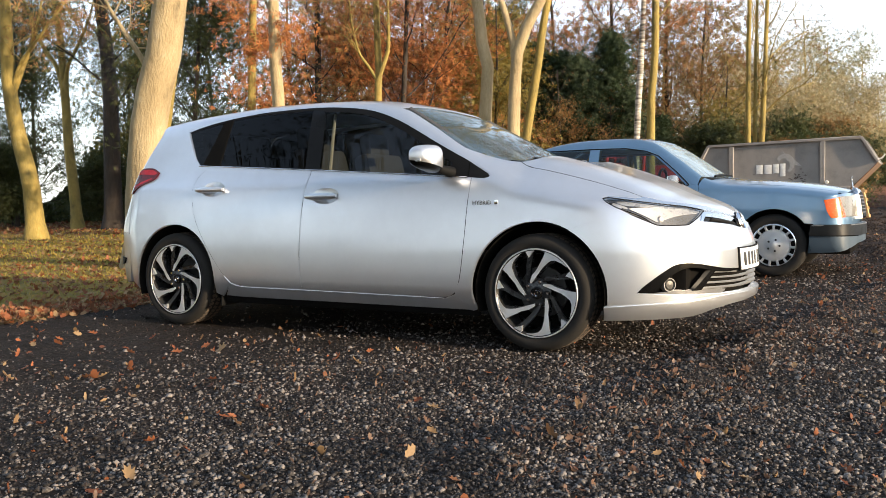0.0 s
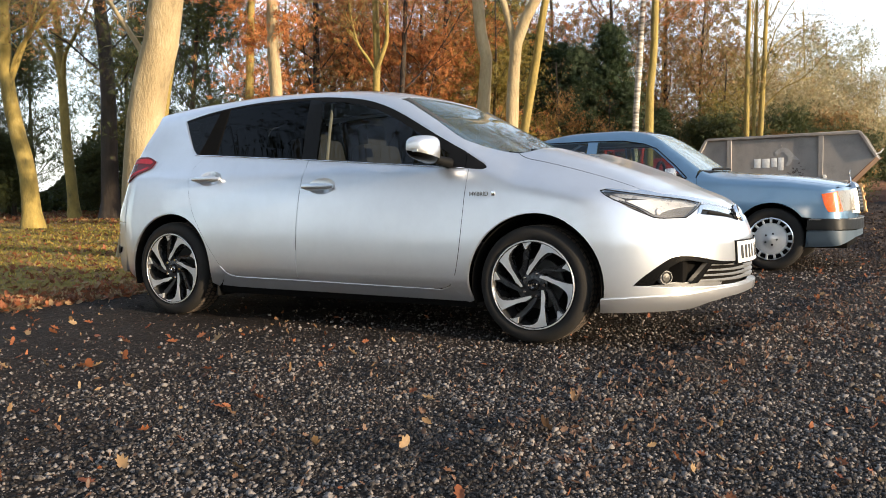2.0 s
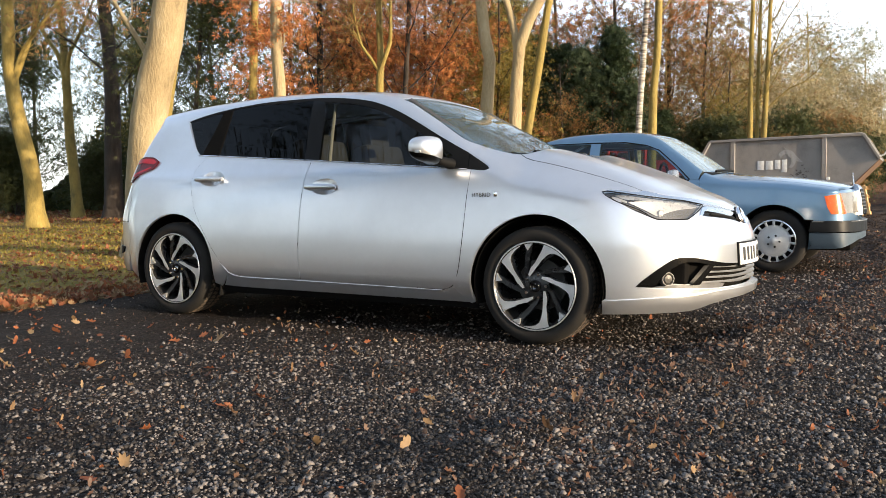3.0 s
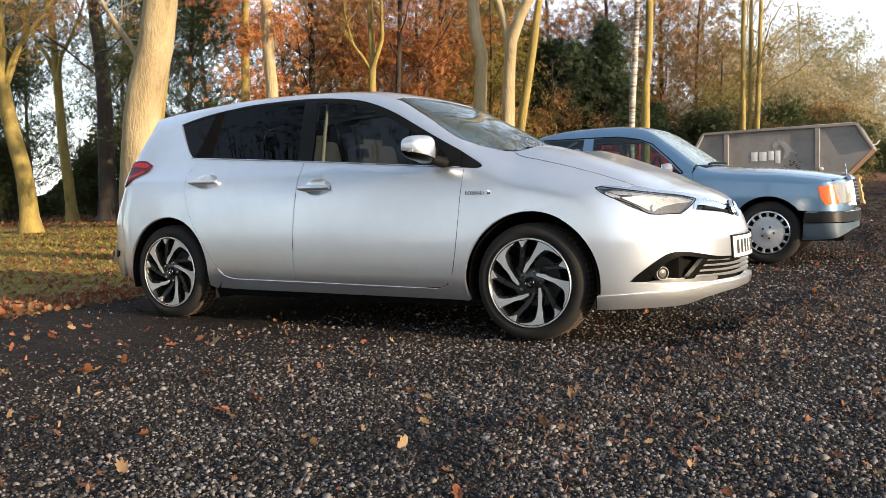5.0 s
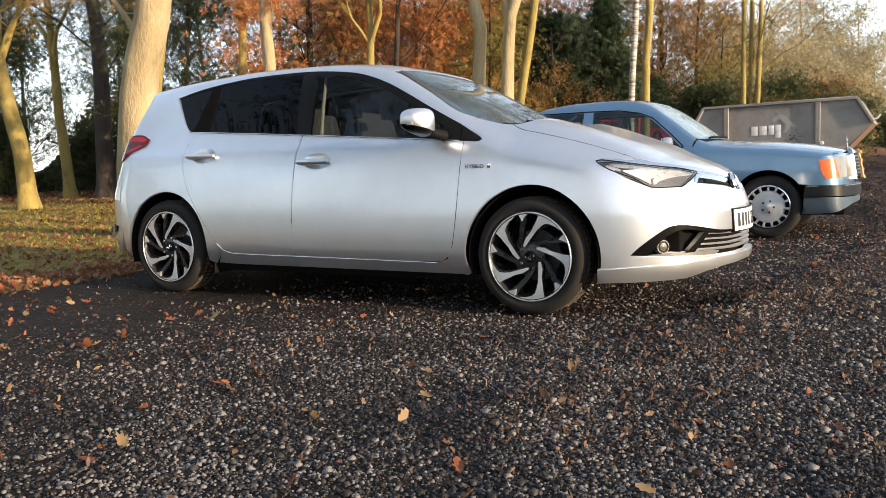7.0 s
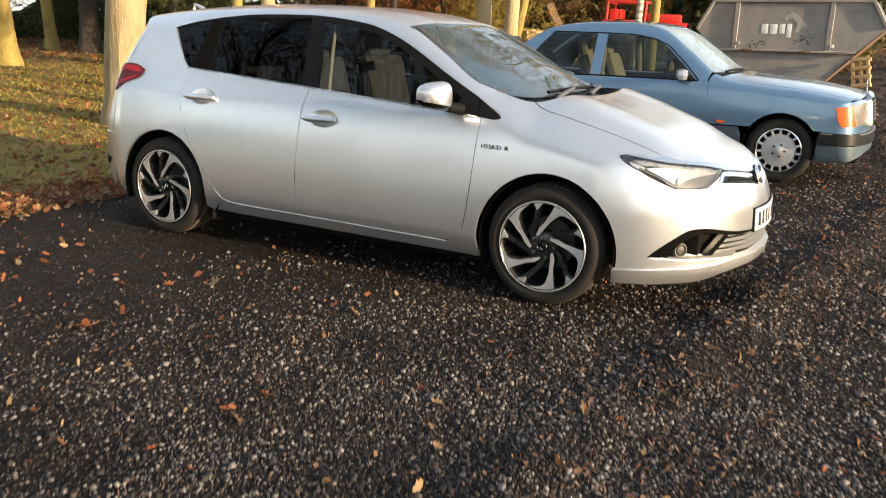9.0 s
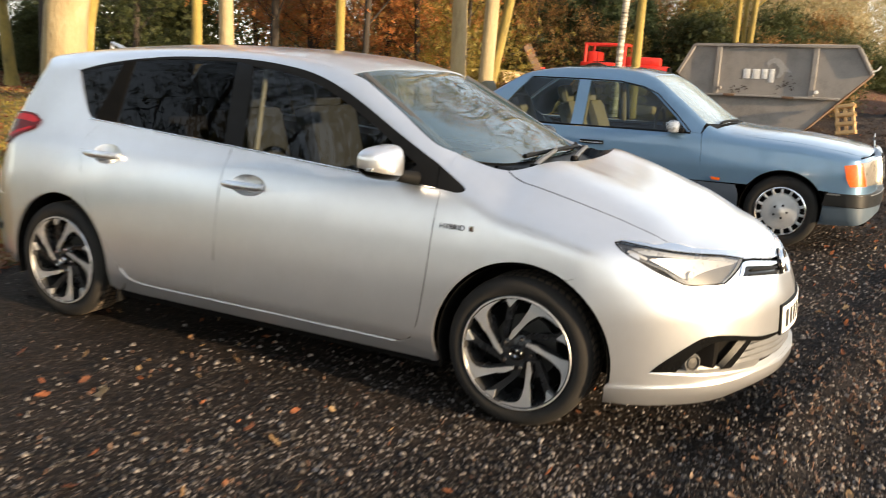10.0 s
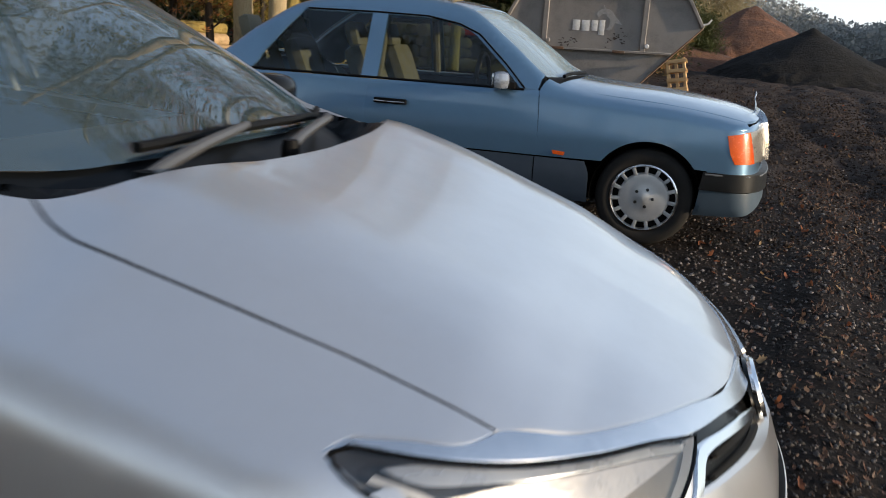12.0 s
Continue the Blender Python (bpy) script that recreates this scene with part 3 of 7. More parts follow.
scatter("leaf_litter", LEAF_V, LEAF_F, lv, LEAF_FALLEN, "drift of orange fallen leaves on the lawn edge", "leaves")

# grass
n = 85000
r = np.random.default_rng(31)
x, y = -1.28 - r.exponential(6.0, n) + r.normal(0, 0.06, n), r.uniform(-13, 24, n)
keep = x > -30
x, y = x[keep], y[keep]
dist = np.hypot(x - 4.3, y + 4)
blade = np.array([(-.12, 0, 0), (.12, 0, 0), (.09, .10, .55), (-.09, .10, .55), (0, .34, 1.0)])
s = r.uniform(0.018, 0.040, len(x)) * np.clip(dist / 9, 0.8, 1.8)
m = matrices(turns(r, len(x), 0.3), np.c_[s * 1.1 * np.clip(dist / 9, 0.6, 2), s * 1.5, s], np.c_[x, y, sheet_z(x, y) - 0.005])
scatter("grass", blade, [(0, 1, 2), (0, 2, 3), (3, 2, 4)], m, GRASS, "short autumn lawn grass, yellowing green", "grass")


# ---------------------------------------------------------------- trees
LEAF_QUAD = np.array([(0, -.5, 0), (.30, -.05, .10), (0, .5, .02), (-.30, .02, .12)])


# a spray of five narrow leaves on one twig end
SPRAY = np.concatenate([np.array([(0, 0, 0), (.085, .26, .03), (0, .55, .0), (-.085, .24, .03)]) @ np.array([[math.cos(a), math.sin(a), 0], [-math.sin(a), math.cos(a), b], [0, 0, 1]]) + np.array((0, o, 0)) for a, b, o in ((0.0, -0.2, 0.0), (0.85, 0.15, -0.12), (-0.9, 0.1, -0.15), (1.35, -0.1, -0.3), (-1.4, 0.25, -0.32))])
SPRAY_F = [(4 * i, 4 * i + 1, 4 * i + 2, 4 * i + 3) for i in range(5)]


def foliage(name, pts, spread, per, size, material, parent, seed, flat=0.9, thin=5.2):
    r = np.random.default_rng(seed)
    pts = np.asarray(pts, float)
    n = len(pts) * per
    pos = np.repeat(pts, per, 0) + r.normal(0, 1, (n, 3)) * np.array([spread, spread, spread * 0.7]) * r.uniform(0.3, 1.2, (len(pts), 1)).repeat(per, 0)
    # crowns thin out towards their tops
    pos = pos[r.random(n) < np.clip(1 - (pos[:, 2] - thin) / 2.4, 0.02, 1)]
    n = len(pos)
    m = matrices(turns(r, n, flat), 1.25 * size * r.uniform(0.6, 1.35, n), pos)
    v = np.c_[SPRAY, np.ones(len(SPRAY))]
    out = np.einsum("nij,vj->nvi", m, v)[..., :3]
    ob = joined(name, out, SPRAY_F, material, parent=parent, kind="")
    return ob


def limb_path(r, start, way, length, bend, steps=6, rise=0.25):
    pts, p, d = [Vector(start)], Vector(start), Vector(way).normalized()
    for _ in range(steps):
        d = (d + Vector(r.normal(0, bend, 3)) + Vector((0, 0, rise / steps))).normalized()
        p = p + d * (length / steps)
        pts.append(p.copy())
    return pts


def tree(label, base, height, dia, lean=(0, 0), bark=None, leaf=None, leaves=40, crown_lo=0.35, reach=2.2, leaf_size=0.09, limbs=14, seed=1, fork=0, wobble=0.05, spread=0.45, name="tree", bow=0.0, thin=5.2, stem=(), boughs=()):
    """stem: (x, z) marks that the trunk passes; boughs: (diameter, marks) of the main boughs."""
    r = np.random.default_rng(seed)
    x0, y = base
    z0 = float(ground_z(x0, y)) - 0.05
    t = thing(name, label, "tree", pose(x0, y, z0), group="trees of the wood")
    bm = bmesh.new()
    line, rad = [], []
    wx, wy = r.uniform(0, 6, 2)
    for i in range(29):
        k = i / 28
        h = k * height
        line.append(Vector((lean[0] * k + bow * math.sin(math.pi * k) + wobble * math.sin(wx + 5 * k), lean[1] * k + wobble * math.sin(wy + 4 * k), h)))
        rad.append(dia / 2 * (1 - 0.78 * k) * (1 + 0.45 * math.exp(-h / 0.22)))
    if stem:
        marks = [(x0, z0), *stem]
        (xa, za), (xb, zb) = marks[-2:]
        marks += [(xb + (xb - xa) / (zb - za) * (z0 + height - zb) * q, zb + (z0 + height - zb) * q) for q in (0.5, 1.0)]
        run = curve([z for x, z in marks], [x for x, z in marks])
        line = [Vector((float(run(z0 + q.z)) - x0, q.y, q.z)) for q in line]
    tube(bm, line, rad, 14)
    for v in bm.verts:
        q = noise.noise((v.co.x * 5 + seed, v.co.y * 5, v.co.z * 1.3))
        v.co.x += q * 0.10 * dia
        v.co.y -= q * 0.08 * dia
    part("trunk", bm, bark, t)
    bm = bmesh.new()
    tips = []

    def at(h):
        k = h / height * 28
        i = min(int(k), 27)
        return line[i].lerp(line[i + 1], k - i), rad[i]

    for j in range(limbs):
        h = height * (crown_lo + (0.97 - crown_lo) * (j + r.uniform(0, 0.9)) / limbs)
        p, pr = at(h)
        a = j * 2.4 + r.uniform(-0.7, 0.7)
        up = r.uniform(0.55, 1.5)
        L = reach * r.uniform(0.6, 1.15) * (1.15 - 0.55 * h / height)
        path = limb_path(r, p, (math.cos(a), math.sin(a), up), L, 0.16)
        rr = min(pr * 0.4, 0.006 * L + 0.007)
        tube(bm, path, list(np.linspace(rr, 0.008, len(path))), 6, False)
        tips += path[2:]
        for q in range(4):
            s = path[2 + q]
            b = a + r.uniform(-1.3, 1.3)
            tw = limb_path(r, s, (math.cos(b), math.sin(b), r.uniform(-0.1, 1.0)), L * r.uniform(0.25, 0.5), 0.22, 4)
            tube(bm, tw, list(np.linspace(rr * 0.45, 0.004, len(tw))), 4, False)
            tips += tw[1:]
    for j in range(fork):
        p, pr = at(height * (0.30 + 0.06 * j))
        a = 0.6 + 2.6 * j + r.uniform(-0.4, 0.4)
        path = limb_path(r, p, (math.cos(a) * 0.35, math.sin(a) * 0.35, 1), height * 0.55, 0.05, 8, 0.2)
        tube(bm, path, [pr * 0.7 * (1 - k / 8) ** 1.3 + 0.006 for k in range(len(path))], 8, False)
        tips += path[4:]
    if limbs or fork:
        tagged(part("limb_work", bm, bark, t), kind="stuff")
    else:
        bm.free()
    for wide, marks in boughs:
        run = curve([z for x, z in marks], [x for x, z in marks])
        zs = np.linspace(marks[0][1], marks[-1][1], 12)
        away = r.uniform(-0.5, 0.5)
        path = [Vector((float(run(z)) - x0, away * (z - zs[0]) * 0.5, z - z0)) for z in zs]
        for _ in range(6):
            d = (path[-1] - path[-2]).normalized()
            path.append(path[-1] + (d + Vector((r.normal(0, 0.10), r.normal(0, 0.10), 0.12))).normalized() * 0.45)
        bm = bmesh.new()
        tube(bm, path, list(np.linspace(wide / 2, 0.010, len(path))), 10, False)
        for q in path[5:]:
            tw = limb_path(r, q, (r.normal(0, 1), r.normal(0, 1), r.uniform(0.2, 1.2)), r.uniform(0.7, 1.5), 0.2, 4)
            tube(bm, tw, list(np.linspace(0.012, 0.004, 5)), 4, False)
            tips += tw[2:]
        part("bough", bm, bark, t)
    if leaf and leaves:
        foliage("crown", [tuple(p) for p in tips], spread, leaves, leaf_size, leaf, t, seed + 500, thin=thin)
    return t


# lawn trees
tree("tall leaning pale-barked tree on the lawn", (-4.60, 3.8), 13, 0.52, (0, 0), BARK_PALE, LEAF_RUST, 10, 0.45, 2.4, 0.10, 9, 101, wobble=0.02,
     stem=[(-4.62, 0.84), (-4.56, 1.4), (-4.46, 2.04), (-4.32, 2.42), (-4.14, 2.87), (-4.05, 3.3)], boughs=[(0.085, [(-4.36, 2.45), (-4.50, 2.75), (-4.74, 3.14), (-4.89, 3.4)])])
tree("ochre-barked tree leaning on the lawn, mossy trunk", (-14.42, 9.1), 12, 0.44, (0, 0), BARK, LEAF_RUST, 10, 0.34, 2.8, 0.11, 12, 102, wobble=0.03,
     stem=[(-14.46, 0.6), (-14.55, 1.48), (-14.79, 2.19), (-15.07, 3.12), (-15.23, 3.94), (-15.27, 5.33)],
     boughs=[(0.14, [(-15.17, 3.6), (-14.90, 4.45), (-14.78, 4.87), (-14.66, 5.49)]), (0.12, [(-15.19, 3.7), (-14.80, 4.42), (-14.42, 4.73), (-13.96, 5.07)])])
tree("slender ochre-barked tree on the lawn", (-19.50, 14.1), 13, 0.36, (0, 0), BARK, LEAF_RUST, 9, 0.40, 3.0, 0.13, 12, 103, wobble=0.03,
     stem=[(-19.55, 0.8), (-19.63, 1.57), (-19.80, 2.95), (-19.83, 3.64), (-19.88, 4.92), (-19.97, 6.3), (-20.1, 7.2)],
     boughs=[(0.18, [(-19.86, 4.6), (-20.15, 5.5), (-20.42, 5.82), (-20.88, 6.41), (-21.26, 7.36)]), (0.17, [(-19.86, 4.6), (-19.55, 5.5), (-19.19, 5.85), (-18.66, 6.46)])])
tree("dark rough-barked conifer trunk", (-17.47, 13.9), 15, 0.56, (0, 0), BARK_DARK, LEAF_GREEN, 16, 0.22, 4.0, 0.12, 24, 104, wobble=0.03, thin=9.0,
     stem=[(-17.47, 0.86), (-17.44, 2.5), (-17.42, 3.99), (-17.51, 5.45), (-17.62, 6.19)])
tree("second trunk behind the pale lawn tree", (-6.10, 5.3), 12, 0.20, (0, 0), BARK, LEAF_GREEN, 6, 0.4, 2.2, 0.10, 10, 105, wobble=0.02, stem=[(-5.93, 1.59), (-5.82, 2.06), (-5.7, 2.6)])
# edge of the wood: label, base, height, diameter, bark, leaf, leaves, crown from, reach, leaf size, limbs, stem, boughs
edge_trees = [
    ("slim trunk wrapped in orange leaves at the wood edge", (-6.36, 7.8), 11, 0.19, BARK, LEAF_ORANGE, 11, 0.20, 0.85, 0.10, 20, [(-6.32, 2.75), (-6.25, 4.1)], []),
    ("pale trunk hung with orange leaves", (-4.66, 6.6), 12, 0.23, BARK_PALE, LEAF_ORANGE, 8, 0.20, 0.8, 0.095, 12, [(-4.67, 2.47), (-4.70, 2.87), (-4.72, 3.41), (-4.71, 4.06)], [(0.06, [(-4.72, 3.75), (-4.9, 4.05), (-5.1, 4.4)])]),
    ("dark-stemmed tree with rust leaves", (-9.1, 13.3), 12, 0.22, BARK_DARK, LEAF_RUST, 15, 0.15, 2.6, 0.11, 18, [], []),
    ("ochre tree forking low at the wood edge", (-5.12, 10.1), 12, 0.18, BARK, LEAF_RUST, 4, 0.42, 1.6, 0.10, 8, [(-5.11, 2.87), (-5.07, 3.52), (-5.10, 4.15), (-5.11, 4.81)],
     [(0.10, [(-5.09, 3.25), (-4.94, 3.56), (-4.81, 3.89), (-4.79, 4.77)]), (0.07, [(-5.08, 3.25), (-5.26, 3.55), (-5.44, 3.82), (-5.54, 4.42)])]),
    ("young tree thick with orange leaves", (-6.2, 12.9), 11, 0.16, BARK_DARK, LEAF_ORANGE, 17, 0.14, 2.3, 0.105, 18, [], []),
    ("thick bowed pale trunk at the wood edge", (-2.76, 10.25), 13, 0.29, BARK_PALE, LEAF_YELLOW, 6, 0.45, 2.0, 0.10, 8, [(-2.79, 2.3), (-2.78, 2.74), (-2.72, 3.1), (-2.73, 3.35), (-2.84, 3.79), (-2.88, 4.22), (-2.93, 4.56)], []),
    ("forked pale tree at the wood edge", (-2.22, 10.1), 12, 0.26, BARK_PALE, LEAF_YELLOW, 5, 0.45, 1.6, 0.10, 8, [(-2.16, 2.13), (-2.11, 3.15), (-2.07, 3.55), (-1.98, 3.8), (-1.82, 4.05), (-1.61, 4.40), (-1.45, 5.1), (-1.35, 6.2)],
     [(0.15, [(-2.11, 3.15), (-2.13, 3.55), (-2.31, 4.26), (-2.42, 4.62), (-2.5, 5.2), (-2.55, 6.2)])]),
    ("leaning ochre tree beside a forked one", (-2.95, 11.5), 12, 0.20, BARK, LEAF_YELLOW, 6, 0.40, 2.0, 0.10, 9, [(-2.53, 2.15), (-2.38, 2.94), (-2.25, 3.63), (-2.14, 4.3), (-2.05, 4.7)], []),
    ("white-barked birch with sparse orange leaves", (-1.45, 15.1), 14, 0.165, BARK_BIRCH, LEAF_ORANGE, 5, 0.28, 2.3, 0.10, 12, [(-1.38, 2.24), (-1.34, 3.0), (-1.28, 3.96), (-1.23, 4.84), (-1.2, 5.31)], []),
    ("straight ochre trunk with bare branches", (-0.58, 13.3), 13, 0.19, BARK, LEAF_RUST, 5, 0.30, 2.2, 0.10, 14, [(-0.56, 2.06), (-0.55, 2.7), (-0.47, 3.78), (-0.45, 4.85)], []),
    ("thin bare trunk behind the skip", (-0.26, 22.5), 13, 0.18, BARK, LEAF_RUST, 3, 0.22, 2.4, 0.11, 16, [(-0.25, 2.58), (-0.25, 4.57), (-0.22, 6.66)], []),
    ("thin bare trunk in a clump", (-0.10, 22.7), 12, 0.14, BARK, LEAF_RUST, 2, 0.30, 2.0, 0.11, 10, [(-0.08, 2.58), (-0.06, 5.08), (-0.02, 6.63)], []),
    ("thin bare trunk with spreading twigs", (0.06, 22.6), 12, 0.19, BARK, LEAF_RUST, 2, 0.22, 2.8, 0.11, 18, [(0.13, 2.57), (0.20, 4.55), (0.26, 6.62)], []),
]
for i, (label, base, h, d, bark, leaf, nl, lo, reach, ls, limbs, stem, boughs) in enumerate(edge_trees):
    tree(label, base, h, d, (0, 0), bark, leaf, nl + 7 if lo >= 0.28 and base[1] < 16 else nl, lo, reach, ls, limbs + 5 if lo >= 0.28 and base[1] < 16 else limbs, 120 + i, 0, 0.03 if stem else 0.1, 0.3 if reach < 1 else 0.45, stem=stem, boughs=boughs, thin=10.0)


def leafy(label, leaf, seed, height=9, reach=2.6, per=30, size=0.13, lo=0.06, bark=None, dia=0.18, limbs=22, spread=0.5, thin=5.2):
    return tree(label, (0, 0), height, dia, (0.2, 0.1), bark or BARK_DARK, leaf, per, lo, reach, size, limbs, seed, 0, 0.1, spread, thin=thin)


def conifer(label, seed, height=6.0, radius=2.6):
    r = np.random.default_rng(seed)
    t = thing("conifer", label, "tree", pose(0, 0, 0), group="trees of the wood")
    bm = bmesh.new()
    tube(bm, [(0, 0, 0), (0, 0, height)], [0.16, 0.02], 8)
    part("trunk", bm, BARK_DARK, t)
    pts = []
    for i in range(300):
        k = r.random() ** 0.8
        a, q = r.uniform(0, 6.283), r.uniform(0.35, 1.0)
        rr = radius * (1 - k) ** 0.55 * q
        for s in (1.0, 0.75, 0.5):
            pts.append((math.cos(a) * rr * s, math.sin(a) * rr * s, 0.3 + k * height - 0.25 * rr * s))
    foliage("crown", pts, 0.28, 12, 0.16, LEAF_CONIFER, t, seed + 3, 1.2, 99.0)
    return t


def plant(ob, places):
    """Stand the first at the first place, copies at the rest: (x, y, scale, turn)."""
    for i, (x, y, s, turn) in enumerate(places):
        m = pose(x, y, float(ground_z(x, y)) - 0.05, 0, 0, turn)
        o = ob if i == 0 else copy_thing(ob, m)
        o.matrix_basis = m
        o.scale = (s, s, s * (0.9 + 0.2 * ((i * 37) % 7) / 7))


# Last two stand unseen, added to darken the rear quarter's reflection.
plant(leafy("rust-leaved beech thick with autumn leaves", LEAF_RUST, 201, per=18), [(-8.0, 16.5, 1.0, 0), (-9.0, 19.4, 1.0, 70), (-12.0, 19.0, 1.1, 140), (-2.7, 28.0, 0.95, 250), (-6.6, 28.5, 1.4, 20), (-4.4, 30.0, 1.35, 190), (-6.3, 22.6, 0.52, 45), (-4.6, 23.2, 0.45, 160), (-16.5, -10.0, 1.1, 90), (-22.0, 0.5, 1.2, 270)])
plant(leafy("orange-leaved oak in full autumn colour", LEAF_ORANGE, 202, per=17), [(-6.6, 15.6, 1.0, 0), (-10.2, 16.2, 1.05, 100), (-14.5, 24, 1.2, 60), (-8.6, 28.0, 1.25, 200)])
plant(leafy("yellow-green tree turning in autumn", LEAF_YELLOW, 203, 8.5, per=17), [(-5.0, 15.0, 0.72, 0), (-7.2, 18.5, 0.9, 130), (-16.0, 21.0, 1.1, 230), (-26.0, 22, 1.1, 30), (-1.6, 26.0, 0.62, 300), (-8.2, 20.5, 1.0, 10), (-3.2, 22.0, 0.32, 80)])
# Last four added out of view, a dark reflection for the rear quarter.
plant(leafy("dull green broadleaf tree", LEAF_GREEN, 204, 10, 3.2, 24, 0.12, thin=8.5), [(-11.5, 11.5, 0.9, 0), (-21.5, 20.0, 1.0, 40), (-27.0, 18.0, 1.0, 100), (-26, 27, 1.2, 170), (-9.5, 24, 1.1, 260), (-24.5, 15.5, 0.85, 310), (-28.5, 24.0, 1.1, 60), (-15.5, 2.5, 0.9, 20), (-18.0, -2.0, 1.1, 140), (-15.0, -6.0, 1.0, 230), (-21.0, 5.0, 1.1, 330)])
plant(conifer("dense dark green conifer", 205), [(-8.0, 24.4, 0.80, 0), (-7.0, 24.8, 0.95, 60), (-6.1, 24.2, 0.85, 130), (-5.2, 24.9, 0.92, 200), (-4.4, 24.4, 0.70, 310), (-8.3, 25.0, 1.0, 250), (-9.8, 25.5, 1.1, 30), (-3.5, 24.8, 0.58, 90)])
# The next far trees carry their haze in the leaf colour.
plant(leafy("thicket tree with thin rusty leaves, paled by painted mist", LEAF_HAZY, 206, 8.5, 3.0, 8, 0.12, 0.08, BARK, 0.14, 26, 0.6), [(-3.2, 30, 1.05, 0), (-1.6, 31.5, 1.0, 50), (-0.2, 36, 0.95, 110), (-2.4, 36, 1.1, 20), (-5.5, 33, 1.15, 280)])
plant(leafy("tall green tree on the rising ground, mist painted into its leaves", LEAF_HAZY_GREEN, 210, 11.0, 3.4, 15, 0.15, 0.05, BARK, 0.22, 26, 0.65, 99.0), [(-2.2, 49, 0.84, 0), (-0.6, 50, 0.86, 70), (1.2, 53, 0.76, 150), (3.2, 55, 0.62, 210), (-5.0, 47, 0.72, 300)])
plant(leafy("rust-brown tree on the rising ground, mist painted into its leaves", LEAF_HAZY, 211, 9.0, 3.2, 15, 0.15, 0.05, BARK, 0.20, 26, 0.65, 99.0), [(-1.4, 45, 0.70, 0), (0.6, 46.5, 0.70, 100), (2.2, 48, 0.66, 180), (4.0, 51, 0.60, 250), (-3.6, 43, 0.75, 40), (5.2, 54, 0.5, 330)])
plant(leafy("low scrub tree with brown leaves paled by painted mist", LEAF_HAZY, 207, 6.0, 2.4, 14, 0.13, 0.04, BARK, 0.12, 24, 0.6), [(4.6, 46, 0.7, 90), (2.2, 33, 0.62, 150), (0.6, 29, 0.55, 40), (-1.0, 27.5, 0.5, 260), (0.2, 34, 0.8, 10), (-1.8, 34, 0.9, 190)])

plant(leafy("dark bramble scrub behind the skip", LEAF_GREEN, 208, 3.2, 1.7, 26, 0.13, 0.05, BARK_DARK, 0.10, 20, 0.45), [(-0.3, 24.0, 0.68, 0), (1.2, 24.6, 0.66, 80), (2.5, 25.2, 0.60, 170), (0.5, 26.5, 0.75, 220), (-1.6, 23.6, 0.8, 300), (3.3, 31.0, 0.5, 30), (-23.2, 13.6, 0.75, 60), (-25.0, 15.5, 0.85, 200), (-22.3, 17.4, 0.7, 120), (-20.0, 18.6, 0.6, 10), (-12.6, 14.0, 0.7, 90)])
plant(leafy("rusty bramble scrub behind the skip", LEAF_RUST, 209, 3.0, 1.7, 20, 0.13, 0.05, BARK_DARK, 0.10, 20, 0.45), [(0.4, 23.6, 0.66, 0), (2.0, 24.0, 0.6, 120), (-1.0, 25.2, 0.75, 60), (1.6, 27.0, 0.75, 250)])

# far hedge and woods closing the view
r = np.random.default_rng(77)
def far_leaves(n, ang, dist, top, size, material, name, label, base=0.55):
    a = r.uniform(radians(ang[0]), radians(ang[1]), n)
    d = r.uniform(*dist, n)
    hmax = top * (base + (1 - base) * np.sin(a * 23) * np.sin(a * 11 + 2))
    z = r.random(n) ** (0.8 if base > 0.6 else 1.3) * hmax
    x, y = 4.3 + d * np.cos(a), -4 + d * np.sin(a)
    m = matrices(turns(r, n, 1.0), size * r.uniform(0.6, 1.3, n), np.c_[x, y, ground_z(x, y) + z])
    scatter(name, LEAF_QUAD, [(0, 1, 2, 3)], m, material, label, "woods")

far_leaves(42000, (98, 150), (38, 60), 7.5, 0.30, LEAF_GREEN, "far_hedge", "dark green hedge at the far side of the lawn")
far_leaves(42000, (97, 128), (46, 75), 4.6, 0.42, LEAF_HAZY, "far_woods", "distant autumn woods in rust and brown, paled by painted mist")
far_leaves(200000, (20, 97), (110, 170), 9.5, 0.50, LEAF_MIST, "distant_tree_line", "distant tree line beyond the yard, haze painted into its leaves", 0.7)
far_leaves(24000, (92.0, 99), (66, 92), 7.5, 0.42, LEAF_HAZY, "hillside_wood", "brown and green wood on the rising ground, paled by painted mist", 0.8)
far_leaves(12000, (150, 380), (110, 170), 8.0, 0.7, LEAF_GREEN, "distant_tree_line_behind", "distant trees round the open field")
far_leaves(26000, (196, 318), (26, 46), 5.5, 0.42, LEAF_GREEN, "trees_behind", "trees along the yard's open side, mirrored in the cars")

# tall, nearly bare trees on the open side, seen only in the glass and paint
bare = tree("tall nearly bare tree with spreading branches", (1.0, -15.0), 17, 0.5, (1.0, 0.6), BARK_DARK, LEAF_GREEN, 6, 0.22, 6.5, 0.14, 22, 301, fork=2, thin=12.0)
slim = tree("slender tree with thin spreading branches", (-5.5, -10.0), 14, 0.26, (0.6, 0.3), BARK_DARK, LEAF_GREEN, 9, 0.30, 5.0, 0.12, 30, 302, thin=14.0)
for x, y, turn in ((-1.0, -11.5, 60), (-9.5, -9.0, 150), (-7.5, -13.5, 240), (3.0, -13.0, 330)):
    copy_thing(slim, pose(x, y, float(ground_z(x, y)) - 0.05, 0, 0, turn))
